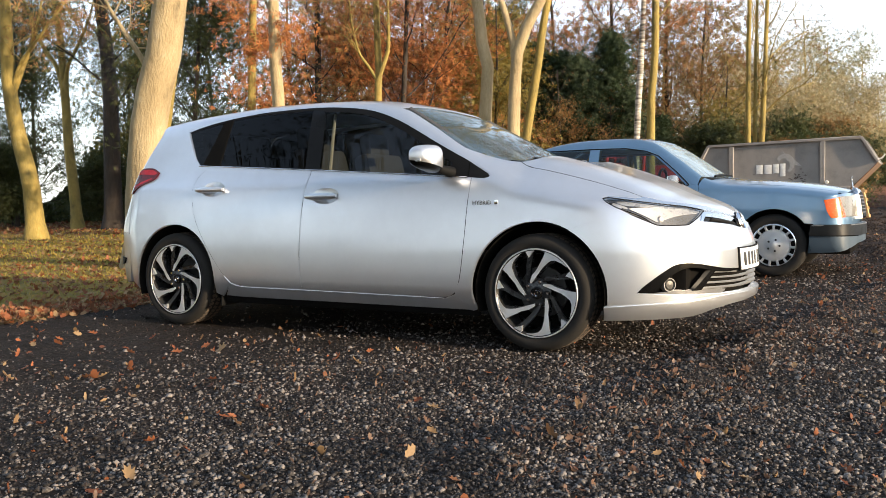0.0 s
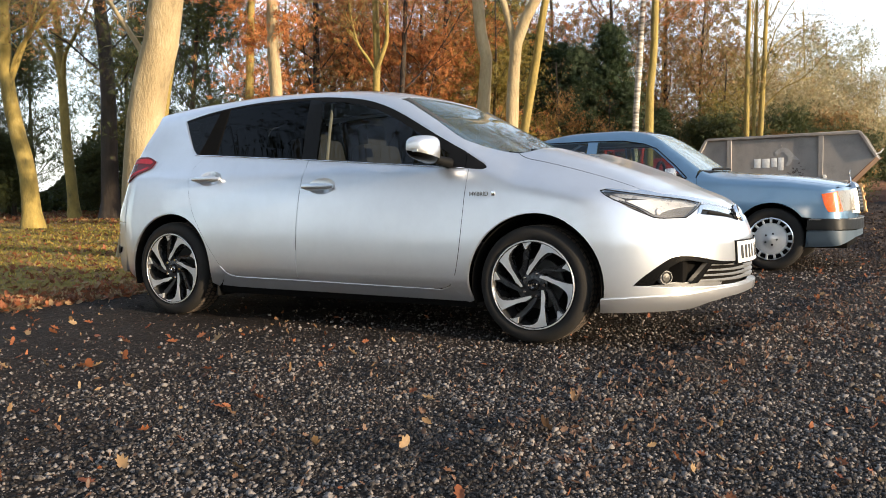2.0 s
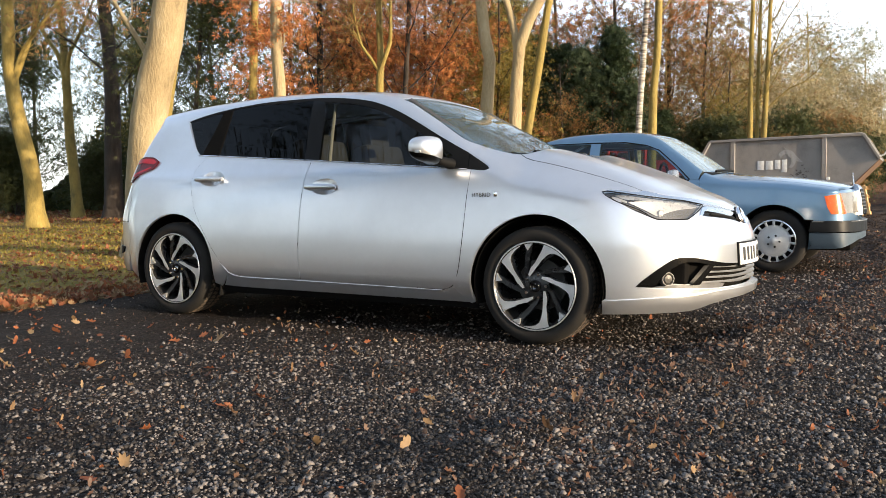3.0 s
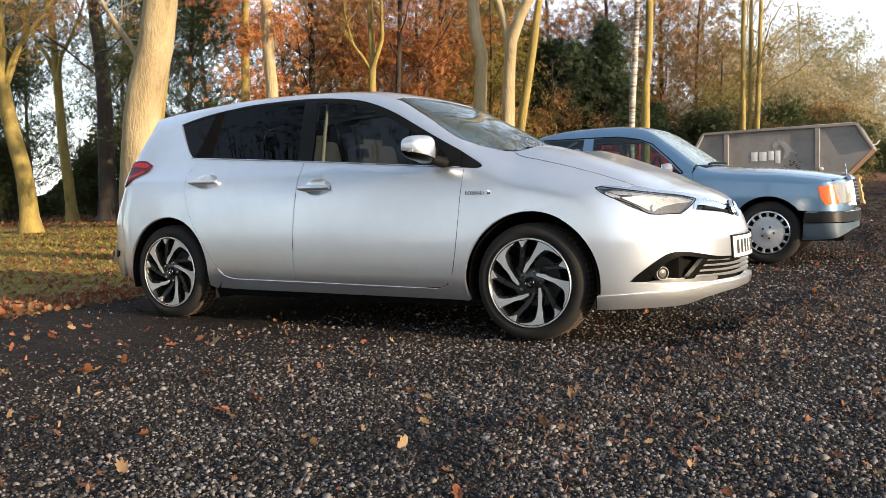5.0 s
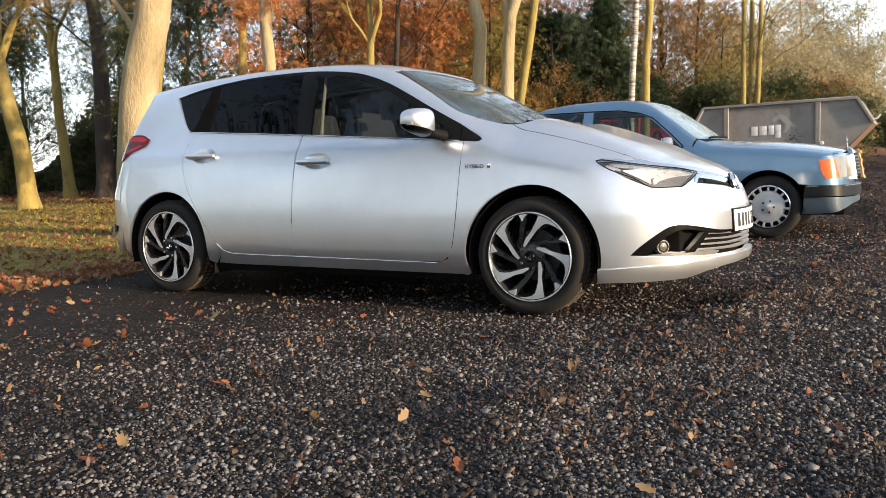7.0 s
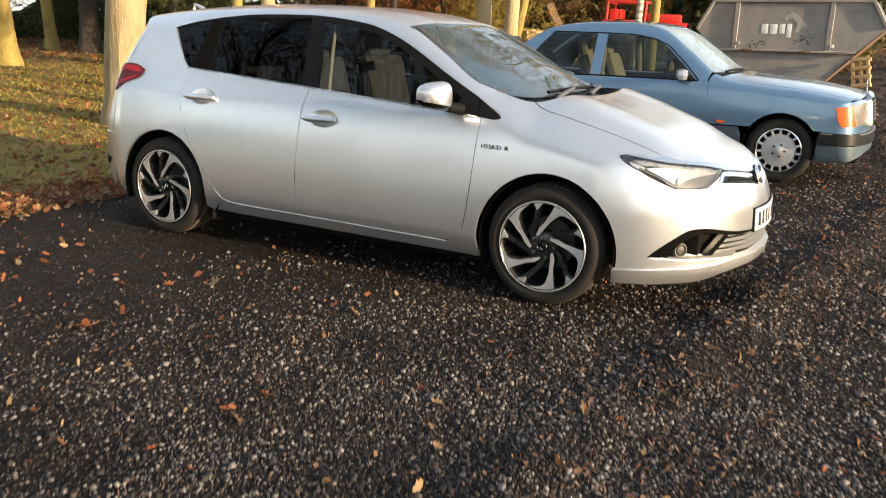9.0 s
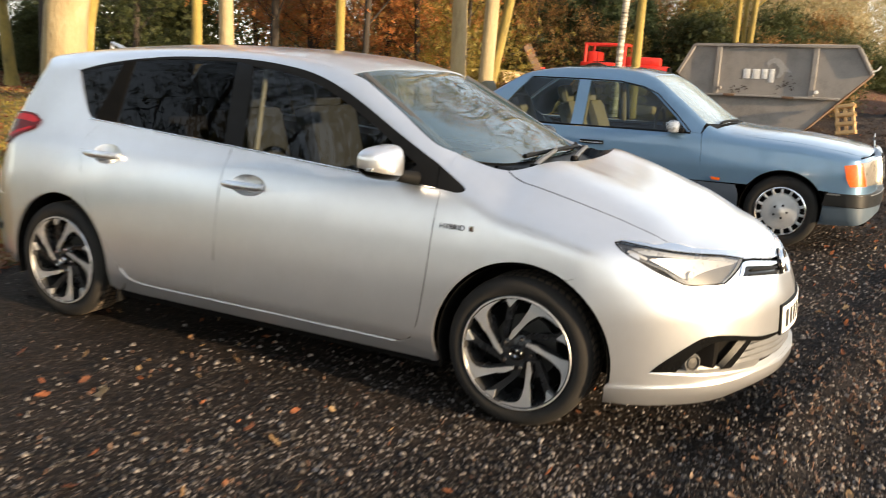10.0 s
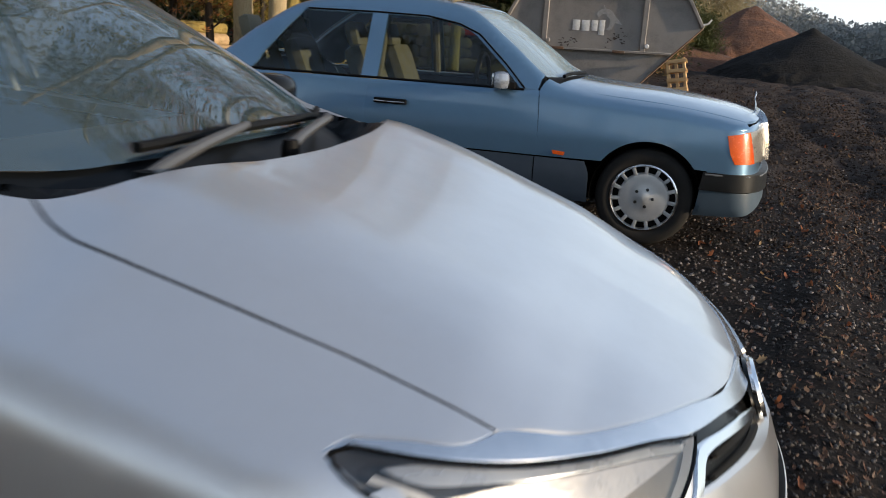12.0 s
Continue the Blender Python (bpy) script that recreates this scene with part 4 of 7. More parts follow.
for x, y, turn in ((7.5, -17.0, 80), (-6.0, -16.0, 170), (-12.0, -19.0, 250), (4.5, -22.0, 300)):
    copy_thing(bare, pose(x, y, float(ground_z(x, y)) - 0.05, 0, 0, turn))


# ---------------------------------------------------------------- car bodies
def smax(a, b, k):
    h = np.clip(0.5 + 0.5 * (a - b) / k, 0, 1)
    return b + (a - b) * h + k * h * (1 - h)


class Body:
    """A car body as one smooth closed form; panels are cut out of it. Car frame: x ahead, u outwards from the middle line, z up."""

    def __init__(self, plan, tumble, top, crown, front, front_drop, rear, rear_drop, k=0.05, axis=2.5, swell=None):
        self.plan, self.tumble, self.top, self.crown, self.front, self.front_drop = plan, tumble, top, crown, front, front_drop
        self.rear, self.rear_drop, self.k, self.axis, self.swell = rear, rear_drop, k, axis, swell

    def value(self, x, u, z):
        u = np.abs(u)
        side = u - (self.plan(x) + self.tumble(z))
        top = z - (self.top(x) - self.crown(u) + (self.swell(x, u) if self.swell else 0))
        front = x - (self.front(z) - self.front_drop(u))
        rear = (self.rear(z) + self.rear_drop(u)) - x
        v = smax(side, top * 0.9, self.k)
        v = smax(v, front * 0.9, self.k)
        return smax(v, rear * 0.9, self.k)

    def cast(self, o, d, lo, hi):
        """The distance along rays o + s d at which they leave the body, s from lo (inside) to hi (outside)."""
        a, b = np.full(len(o), float(lo)), np.full(len(o), float(hi))
        for _ in range(34):
            m = (a + b) / 2
            p = o + d * m[:, None]
            inside = self.value(p[:, 0], p[:, 1], p[:, 2]) < 0
            a, b = np.where(inside, m, a), np.where(inside, b, m)
        return o + d * a[:, None]

    def side(self, q):
        q = np.asarray(q, float)
        o = np.c_[q[:, 0], np.zeros(len(q)), q[:, 1]]
        return self.cast(o, np.tile((0.0, -1.0, 0.0), (len(q), 1)), 0, 1.3)

    def over(self, q):
        q = np.asarray(q, float)
        return self.cast(np.c_[q, np.full(len(q), 0.45)], np.tile((0.0, 0.0, 1.0), (len(q), 1)), 0, 1.4)

    def nose(self, q):
        """q: degrees round from straight ahead to the near side, and height."""
        q = np.asarray(q, float)
        a = np.radians(q[:, 0])
        return self.cast(np.c_[np.full(len(q), self.axis), np.zeros(len(q)), q[:, 1]], np.c_[np.cos(a), -np.sin(a), np.zeros(len(q))], 0, 2.2)

    def tail(self, q):
        q = np.asarray(q, float)
        a = np.radians(q[:, 0])
        return self.cast(np.c_[np.full(len(q), 0.1), np.zeros(len(q)), q[:, 1]], np.c_[-np.cos(a), -np.sin(a), np.zeros(len(q))], 0, 2.2)

    def normal(self, p):
        e = 0.002
        g = np.stack([self.value(*(p + e * np.eye(3)[i]).T) - self.value(*(p - e * np.eye(3)[i]).T) for i in range(3)], -1)
        return g / np.maximum(np.linalg.norm(g, axis=1, keepdims=True), 1e-9)


AURIS_Y = 0.84          # the middle line of the silver hatchback lies this far in from the near wheels
bonnet_amp = curve([2.20, 2.27, 2.33, 2.385, 2.43, 2.50, 2.58, 2.66, 2.75, 2.85, 2.95, 3.05, 3.13, 3.22, 3.5], [0.0, 0.018, 0.042, 0.060, 0.073, 0.091, 0.096, 0.088, 0.077, 0.063, 0.050, 0.038, 0.018, 0.0, 0.0])
bonnet_across = curve([0, 0.25, 0.45, 0.53, 0.60, 0.66, 0.72, 0.85], [0.62, 0.74, 0.97, 1.0, 0.92, 0.70, 0.45, 0.1])
bonnet_back = curve([0, 0.2, 0.37, 0.5, 0.56, 0.60, 0.631, 0.66, 0.8], [2.590, 2.585, 2.568, 2.525, 2.480, 2.410, 2.31, 2.25, 2.10])


def bonnet_swell(x, u):
    """The bonnet and the wing crests stand above the scuttle, with a step along the bonnet's rear edge."""
    t = np.clip((x - (bonnet_back(u) - 0.085)) / 0.085, 0, 1)
    return bonnet_amp(x) * bonnet_across(u) * t * t * (3 - 2 * t)


auris = Body(
    plan=curve([-0.85, -0.6, -0.3, 0.1, 0.7, 1.5, 2.2, 2.6, 2.9, 3.2, 3.6], [0.80, 0.835, 0.86, 0.878, 0.88, 0.88, 0.878, 0.878, 0.868, 0.84, 0.80]),
    tumble=curve([0.10, 0.19, 0.25, 0.33, 0.40, 0.50, 0.66, 0.80, 0.90, 0.97, 1.05, 1.32, 1.5], [-0.12, -0.060, -0.026, -0.002, 0.0, -0.003, -0.017, -0.037, -0.063, -0.100, -0.137, -0.245, -0.33]),
    top=curve([-0.80, -0.70, -0.5, -0.25, 0.2, 0.7, 1.1, 1.4, 1.62, 1.85, 2.1, 2.40, 2.49, 2.56, 2.75, 3.0, 3.2, 3.35, 3.48], [1.02, 1.30, 1.375, 1.415, 1.455, 1.475, 1.468, 1.447, 1.405, 1.305, 1.18, 1.021, 0.981, 0.969, 0.935, 0.875, 0.82, 0.76, 0.70]),
    crown=curve([0.0, 0.3, 0.5, 0.65, 0.75, 0.9], [0.0, 0.008, 0.03, 0.065, 0.10, 0.17]),
    front=curve([0.10, 0.18, 0.27, 0.40, 0.52, 0.62, 0.70, 0.78, 0.95], [3.36, 3.46, 3.53, 3.535, 3.53, 3.50, 3.455, 3.40, 3.2]),
    front_drop=curve([0.0, 0.2, 0.4, 0.55, 0.65, 0.75, 0.82, 0.9], [0.0, 0.018, 0.075, 0.15, 0.225, 0.35, 0.48, 0.75]),
    rear=curve([0.15, 0.35, 0.6, 0.85, 1.05, 1.3], [-0.76, -0.86, -0.865, -0.775, -0.665, -0.48]),
    rear_drop=curve([0.0, 0.4, 0.6, 0.75, 0.85], [0.0, 0.05, 0.13, 0.26, 0.46]),
    k=0.05, axis=2.5, swell=bonnet_swell)


SEC_U, SEC_Z = 0.30, 0.60       # the line from which wrapped panels are laid out


def to_sheet(body, p, way):
    """From a point of the body to flat panel coordinates in metres."""
    x, u, z = p[:3]
    if way == "sec":
        return (x, math.atan2(z - SEC_Z, u - SEC_U) * 0.6)
    if way == "over":
        return (x, u)
    if way == "tail":
        return (math.atan2(u, 0.1 - x) * 0.9, z)
    return (math.atan2(u, x - body.axis) * 0.9, z)


def from_sheet(body, q, way):
    q = np.asarray(q, float)
    if way == "sec":
        a = q[:, 1] / 0.6
        o = np.c_[q[:, 0], np.full(len(q), -SEC_U), np.full(len(q), SEC_Z)]
        return body.cast(o, np.c_[np.zeros(len(q)), -np.cos(a), np.sin(a)], 0, 1.4)
    if way == "over":
        return body.over(np.c_[q[:, 0], -q[:, 1]])
    if way == "tail":
        return body.tail(np.c_[np.degrees(q[:, 0] / 0.9), q[:, 1]])
    return body.nose(np.c_[np.degrees(q[:, 0] / 0.9), q[:, 1]])


def S(body, *pts):
    """Points given by x and height on the flank; a third value marks a corner."""
    p = body.side([q[:2] for q in pts])
    return [(a[0], -a[1], a[2], len(q) > 2) for a, q in zip(p, pts)]


def O(body, *pts):
    """Points given by x and distance from the middle line, on top."""
    p = body.over([(q[0], -abs(q[1])) for q in pts])
    return [(a[0], q[1], a[2], len(q) > 2) for a, q in zip(p, pts)]


def N(body, *pts):
    """Points given by degrees round the nose and height."""
    p = body.nose([q[:2] for q in pts])
    return [(a[0], -a[1], a[2], len(q) > 2) for a, q in zip(p, pts)]


def A(body, cx, cz, r, a0, a1, n=18):
    """A wheel arch, degrees from straight ahead."""
    return S(body, *[(cx + r * math.cos(radians(a)), cz + r * math.sin(radians(a))) + ((1,) if i in (0, n) else ()) for i, a in enumerate(np.linspace(a0, a1, n + 1))])


def smooth_loop(pts, step):
    """A closed outline through the points, sharp at its corners and rounded between."""
    n = len(pts)
    P = [np.array(p[:2], float) for p in pts]
    C = [bool(p[2]) for p in pts]
    out = []
    for i in range(n):
        a, b = P[i], P[(i + 1) % n]
        ta = (b - a) if C[i] else (b - P[i - 1]) / 2
        tb = (b - a) if C[(i + 1) % n] else (P[(i + 2) % n] - a) / 2
        L = np.linalg.norm(b - a)
        for t, lim in ((ta, L), (tb, L)):
            k = np.linalg.norm(t)
            if k > lim:
                t *= lim / k
        m = max(1, int(math.ceil(L / step)))
        for j in range(m):
            t = j / m
            out.append((2 * t ** 3 - 3 * t ** 2 + 1) * a + (t ** 3 - 2 * t ** 2 + t) * ta + (3 * t ** 2 - 2 * t ** 3) * b + (t ** 3 - t ** 2) * tb)
    return np.array(out)


def inside(poly, q):
    x, y = q[:, 0][:, None], q[:, 1][:, None]
    a, b = poly, np.roll(poly, -1, 0)
    cross = ((a[:, 1] > y) != (b[:, 1] > y)) & (x < (b[:, 0] - a[:, 0]) * (y - a[:, 1]) / np.where(b[:, 1] == a[:, 1], 1e-12, b[:, 1] - a[:, 1]) + a[:, 0])
    return cross.sum(1) % 2 == 1


from mathutils.geometry import delaunay_2d_cdt


def panel_mesh(name, body, outline, way, material, step=0.03, depth=0.02, lift=0.0, gap=0.003, mirror=False, both=False, dish=None, even=0.0):
    """A pressed panel: an outline laid on the body, with turned-in edges."""
    if both:        # begin and end on the middle line
        k = next(i for i in range(len(outline)) if abs(outline[i][1]) < 1e-5 and abs(outline[(i + 1) % len(outline)][1]) < 1e-5)
        outline = outline[k + 1:] + outline[:k + 1]
    loop = smooth_loop([(*to_sheet(body, p, way), p[3]) for p in outline], step * 0.7)
    if both:
        c = 1 if way == "over" else 0
        ends = [i for i in range(len(loop)) if abs(loop[i, c]) < 1e-4]
        stop = min(i for i in ends if i > 1)
        loop = loop[:stop + 1]
        far = loop[1:-1][::-1] * np.array([1, -1] if way == "over" else [-1, 1])
        loop = np.concatenate([loop, far])
    keep = np.linalg.norm(loop - np.roll(loop, 1, 0), axis=1) > 1e-4
    loop = loop[keep]
    area = 0.5 * np.sum(loop[:, 0] * np.roll(loop[:, 1], -1) - np.roll(loop[:, 0], -1) * loop[:, 1])
    if area < 0:
        loop = loop[::-1]
    t = np.roll(loop, -1, 0) - np.roll(loop, 1, 0)
    t /= np.maximum(np.linalg.norm(t, axis=1, keepdims=True), 1e-9)
    loop = loop + gap * np.c_[-t[:, 1], t[:, 0]]
    lo, hi = loop.min(0), loop.max(0)
    g = np.stack(np.meshgrid(np.arange(lo[0], hi[0], step), np.arange(lo[1], hi[1], step), indexing="ij"), -1).reshape(-1, 2)
    g[:, 0] += (np.arange(len(g)) % 2) * step * 0.25
    g = g[inside(loop, g)]
    if len(g):
        d = np.min(np.linalg.norm(g[:, None] - loop[None], axis=2), axis=1)
        g = g[d > step * 0.45]
    verts = [Vector(v) for v in loop] + [Vector(v) for v in g]
    res = delaunay_2d_cdt(verts, [], [list(range(len(loop)))], 1, 1e-6)
    q, tris = np.array([tuple(v) for v in res[0]]), [tuple(f) for f in res[2]]
    p = from_sheet(body, q, way)
    nrm = body.normal(p)
    p = p + nrm * lift
    sh = nrm * (1 - even) + nrm.mean(0) * even          # even: how far a pane keeps to one flat sheen
    sh /= np.linalg.norm(sh, axis=1, keepdims=True)
    if dish is not None:
        c, k = dish
        sh = sh - k * (p - np.array(c)) * np.array([1, 0, 1])
        sh /= np.linalg.norm(sh, axis=1, keepdims=True)
    faces = []
    for f in tris:
        a, b, c = p[list(f[:3])]
        faces.append(f if np.dot(np.cross(b - a, c - a), nrm[f[0]]) > 0 else f[::-1])
    # turned-in rim
    use = {}
    for f in faces:
        for i in range(len(f)):
            e = (f[i], f[(i + 1) % len(f)])
            use[e] = use.get(e, 0) + 1
    rim = [e for e in use if (e[1], e[0]) not in use]
    P, Nn = list(p), list(sh)
    made = {}
    for a, b in rim:
        out = np.cross(p[b] - p[a], nrm[a])
        out /= max(np.linalg.norm(out), 1e-9)
        for v in (a, b):
            if v not in made:
                made[v] = (len(P), len(P) + 1)
                P += [p[v], p[v] - nrm[v] * depth]
                w = nrm[v] + 0.3 * out
                w /= np.linalg.norm(w)
                Nn += [w, w]
    for a, b in rim:
        faces.append((made[a][0], made[a][1], made[b][1], made[b][0]))
    P, Nn = np.array(P), np.array(Nn)
    if mirror:
        P, Nn = P * [1, -1, 1], Nn * [1, -1, 1]
        faces = [f[::-1] for f in faces]
    return mesh_of(name, P, faces, material, True, Nn)


class Panels:
    def __init__(self, body, parent):
        self.body, self.parent = body, parent

    def add(self, name, outline, way, material, label="", parent=None, far=True, **kw):
        """The panel and, unless told otherwise, its twin on the far side."""
        ob = piece(name, panel_mesh(name, self.body, outline, way, material, **kw), parent or self.parent, label=label)
        if far:
            piece(name, panel_mesh(name, self.body, outline, way, material, mirror=True, **kw), self.parent, label=label)
        return ob


def letters(text, size, depth, material, name, parent, m, label=""):
    cu = bpy.data.curves.new(name, "FONT")
    cu.body, cu.size, cu.extrude, cu.resolution_u = text, size, depth, 3
    ob = bpy.data.objects.new(name, cu)
    scene.collection.objects.link(ob)
    bpy.context.view_layer.update()
    me = bpy.data.meshes.new_from_object(ob.evaluated_get(bpy.context.evaluated_depsgraph_get()))
    bpy.data.objects.remove(ob)
    me.materials.clear()
    me.materials.append(material)
    return piece(name, me, parent, m, label)


# ---------------------------------------------------------------- silver hatchback
B = auris
car = thing("silver_hatchback", "clean silver five-door hatchback car parked on gravel", "car", pose(0, AURIS_Y, 0))
P = Panels(B, car)
FA, RA = (2.612, 0.312, 0.372), (0.012, 0.312, 0.366)
door_front = [(2.208, 0.785), (2.192, 0.54), (2.168, 0.37), (2.135, 0.298), (2.07, 0.273)]
door_rear = [(0.16, 0.985), (0.145, 0.91), (0.165, 0.815), (0.212, 0.69), (0.283, 0.578), (0.377, 0.45), (0.455, 0.36), (0.515, 0.312), (0.60, 0.288)]
mid = [(1.076, 0.5), (1.085, 0.8)]
hood_line = [(2.47, 0.651), (2.52, 0.666), (2.60, 0.672), (2.70, 0.671), (2.83, 0.665), (2.93, 0.657), (3.05, 0.653)]
hood_rear = [(2.592, 0.0, 1), (2.588, 0.2), (2.575, 0.37), (2.54, 0.50), (2.51, 0.56), (2.475, 0.60), (2.43, 0.631, 1)]
glass_foot = [(2.27, 0.645), (2.33, 0.649), (2.385, 0.644)]
hood_front = [(float(curve([0, 0.16, 0.399, 0.565, 0.645], [3.425, 3.405, 3.311, 3.201, 3.110])(u)), u) for u in np.linspace(0.62, 0.04, 14)]
front_door = P.add("front_door", S(B, (2.216, 0.925, 1), *door_front, (1.6, 0.275), (1.088, 0.285, 1), *mid, (1.10, 1.003, 1), (1.6, 0.969)), "sec", SILVER)
rear_door = P.add("rear_door", S(B, (1.10, 1.003, 1), *mid[::-1], (1.088, 0.285, 1), *door_rear[::-1], (0.235, 1.058, 1), (0.7, 1.033)), "sec", SILVER)
P.add("sill", S(B, (0.445, 0.220, 1), (0.512, 0.312, 1), (0.60, 0.286), (1.088, 0.282), (1.6, 0.272), (2.07, 0.270), (2.137, 0.294, 1), (2.185, 0.250, 1), (2.225, 0.205, 1), (1.4, 0.210), (0.6, 0.214)), "sec", SILVER)
P.add("front_wing", [*S(B, (2.216, 0.925, 1), (2.29, 0.919), (2.318, 0.928), (2.306, 0.945), (2.22, 0.992, 1)), (2.215, 0.648, 1.055, True),
      *O(B, *glass_foot, hood_rear[-1], *hood_line), *O(B, (3.108, 0.648, 1)), *N(B, (50, 0.7960), (54, 0.8030), (58.5, 0.8080, 1), (60.7, 0.7985)), (2.956, 0.76, 0.781, False), (3.017, 0.776, 0.747, True),
      *S(B, (2.944, 0.695), (2.845, 0.662)), *A(B, *FA, 62, 196), *S(B, (2.225, 0.20, 1), (2.18, 0.25, 1), (2.135, 0.298)), *S(B, *door_front[:3][::-1])], "sec", SILVER, step=0.026, gap=0.002)
P.add("wing_flange", S(B, (2.82, 0.675), (2.90, 0.70), (2.96, 0.745), (3.02, 0.768), (3.035, 0.730), (2.95, 0.675), (2.85, 0.635)), "sec", SILVER, lift=-0.004, gap=0, depth=0.002)
P.add("bonnet", [*O(B, *hood_rear, *hood_line, (3.110, 0.648, 1), *hood_front, (3.425, 0.0, 1))], "over", SILVER, "silver bonnet with fine mud specks", far=False, both=True, step=0.035)
# Black cord laid in the bonnet gap to paint its shade.
for sgn in (-1, 1):
    bm = bmesh.new()
    q = B.over([(x, -u) for x, u, *c in (hood_rear[-1], *hood_line, (3.105, 0.648))])
    q = q - 0.0045 * B.normal(q)
    tube(bm, [(a[0], a[1] * -sgn, a[2]) for a in q], 0.0052, 6)
    part("bonnet_seal", bm, VOID, car, "black cord standing in for shade in the bonnet gap")
P.add("roof", [*O(B, (1.625, 0.575, 1), (1.2, 0.575), (0.6, 0.575), (0.1, 0.575), (-0.25, 0.57), (-0.56, 0.53, 1), (-0.64, 0.25), (-0.655, 0.0, 1), (1.675, 0.0, 1), (1.66, 0.3))], "over", SILVER, far=False, both=True, step=0.05, gap=0.0, depth=0.006)
frame_outline = [*S(B, (2.22, 0.992, 1)), (2.215, 0.648, 1.055, True), *O(B, (2.124, 0.684), (1.905, 0.628), (1.70, 0.572), (1.625, 0.575, 1), (1.2, 0.575), (0.6, 0.575), (0.1, 0.575), (-0.25, 0.57), (-0.56, 0.53, 1)),
                 *S(B, (-0.46, 1.2), (-0.45, 1.07), (-0.45, 0.9), (-0.455, 0.7), (-0.45, 0.45), (-0.42, 0.28, 1), (-0.36, 0.235, 1)), *A(B, *RA, 192, -12)[1:],
                 *S(B, (0.42, 0.215, 1), (0.512, 0.312, 1), *door_rear[::-1][2:], (0.237, 1.058, 1), (0.137, 1.067, 1), (0.095, 1.107), (0.023, 1.199), (-0.046, 1.301, 1), (0.15, 1.345), (0.343, 1.374), (0.601, 1.396), (1.013, 1.401), (1.28, 1.381), (1.459, 1.350), (1.637, 1.289), (1.809, 1.205), (2.016, 1.096), (2.174, 1.018))]
P.add("side_frame", frame_outline, "sec", SILVER, gap=0.0, step=0.026)
P.add("rocker", S(B, (0.43, 0.222, 1), (1.4, 0.216), (2.24, 0.210, 1), (2.25, 0.165, 1), (1.4, 0.165), (0.40, 0.165, 1)), "sec", BLACK, lift=-0.012, gap=0.0)
# Added bead imitating the light caught by the seam under the doors.
for sgn in (-1, 1):
    bm = bmesh.new()
    q = B.side([(0.47, 0.345), (0.515, 0.306), (0.56, 0.290), (0.62, 0.283), (0.9, 0.280), (1.3, 0.277), (1.7, 0.272), (2.06, 0.268)])
    tube(bm, [(a[0], sgn * (-a[1] + 0.0005), a[2]) for a in q], 0.0032, 8)
    part("sill_moulding", bm, SILVER, car, "thin silver bead standing in for the sunlit door seam")
# black cords added in the door gaps, as their shade
for sgn in (-1, 1):
    for run in ([(2.216, 0.920), *door_front, (1.9, 0.274)], [(1.088, 0.288), *mid, (1.10, 1.0)], [(0.24, 1.055), *door_rear]):
        q = B.side(run)
        q = q - 0.0052 * B.normal(q)
        bm = bmesh.new()
        tube(bm, [(a[0], a[1] if sgn < 0 else -a[1], a[2]) for a in q], 0.0046, 6)
        part("door_seal", bm, VOID, car, "black cord standing in for shade in the door gap")
# front bumper with its open lower intake
intake_top = [(52.2, 0.324, 1), (49.9, 0.359), (44.3, 0.427), (40.5, 0.464), (34.7, 0.464), (23.2, 0.432), (12, 0.420), (0, 0.418, 1)]
lip_top = [(0, 0.300, 1), (12, 0.301), (23, 0.303), (40, 0.313), (46, 0.318)]
P.add("front_bumper", [*N(B, (0, 0.622, 1), (7, 0.632), (15, 0.652), (29.6, 0.674, 1), (35, 0.655), (45.3, 0.656, 1), (52, 0.706)), (3.017, 0.776, 0.747, True), *S(B, (2.944, 0.695), (2.845, 0.662)),
      *A(B, *FA, 62, -8), *N(B, (60.5, 0.205, 1), (45, 0.212), (34, 0.218), (27, 0.240), (18, 0.256), (0, 0.262, 1)), *N(B, *lip_top), *N(B, *intake_top)], "nose", SILVER, gap=0.0, step=0.026, depth=0.03)
P.add("chin_blade", N(B, (61, 0.258, 1), (52, 0.268), (42, 0.276), (33, 0.284), (25, 0.294), (14, 0.296), (0, 0.296, 1), (0, 0.262, 1), (18, 0.252), (27, 0.236), (34, 0.208), (45, 0.200), (60.5, 0.193, 1)), "nose", SILVER, "silver chin blade", lift=0.014, gap=0.0, depth=0.03, step=0.022)
intake = P.add("lower_intake", N(B, (0, 0.425, 1), *[(a, z + 0.006) for a, z, *c in intake_top[::-1][1:]], (48, 0.310), (23, 0.295), (0, 0.292, 1)), "nose", VOID, "black lower intake", lift=-0.060, gap=0.0, depth=0.001)
for k in range(4):
    z0, z1 = 0.327 + 0.026 * k, 0.3345 + 0.0255 * k
    P.add("slat", N(B, (0, z0, 1), (15, z0), (34 - 2.0 * k, z0 + 0.008, 1), (32.5 - 2.0 * k, z1 + 0.006, 1), (15, z1), (0, z1, 1)), "nose", SLAT, "satin silver intake slat", parent=intake, lift=-0.008, gap=0, depth=0.03)
P.add("intake_trim", N(B, (52.0, 0.327, 1), (50, 0.360), (44.3, 0.431), (40.3, 0.466), (34.7, 0.466), (23.2, 0.434), (12, 0.423, 1), (22, 0.414), (34.0, 0.443), (38.6, 0.441), (43.0, 0.40), (46.5, 0.330, 1)), "nose", BLACK_GLOSS, lift=0.003, gap=0, depth=0.03)
P.add("fog_divider", N(B, (35.4, 0.329, 1), (28.8, 0.426, 1), (26.6, 0.424, 1), (32.4, 0.329, 1)), "nose", BLACK_GLOSS, lift=-0.003, gap=0, depth=0.03)
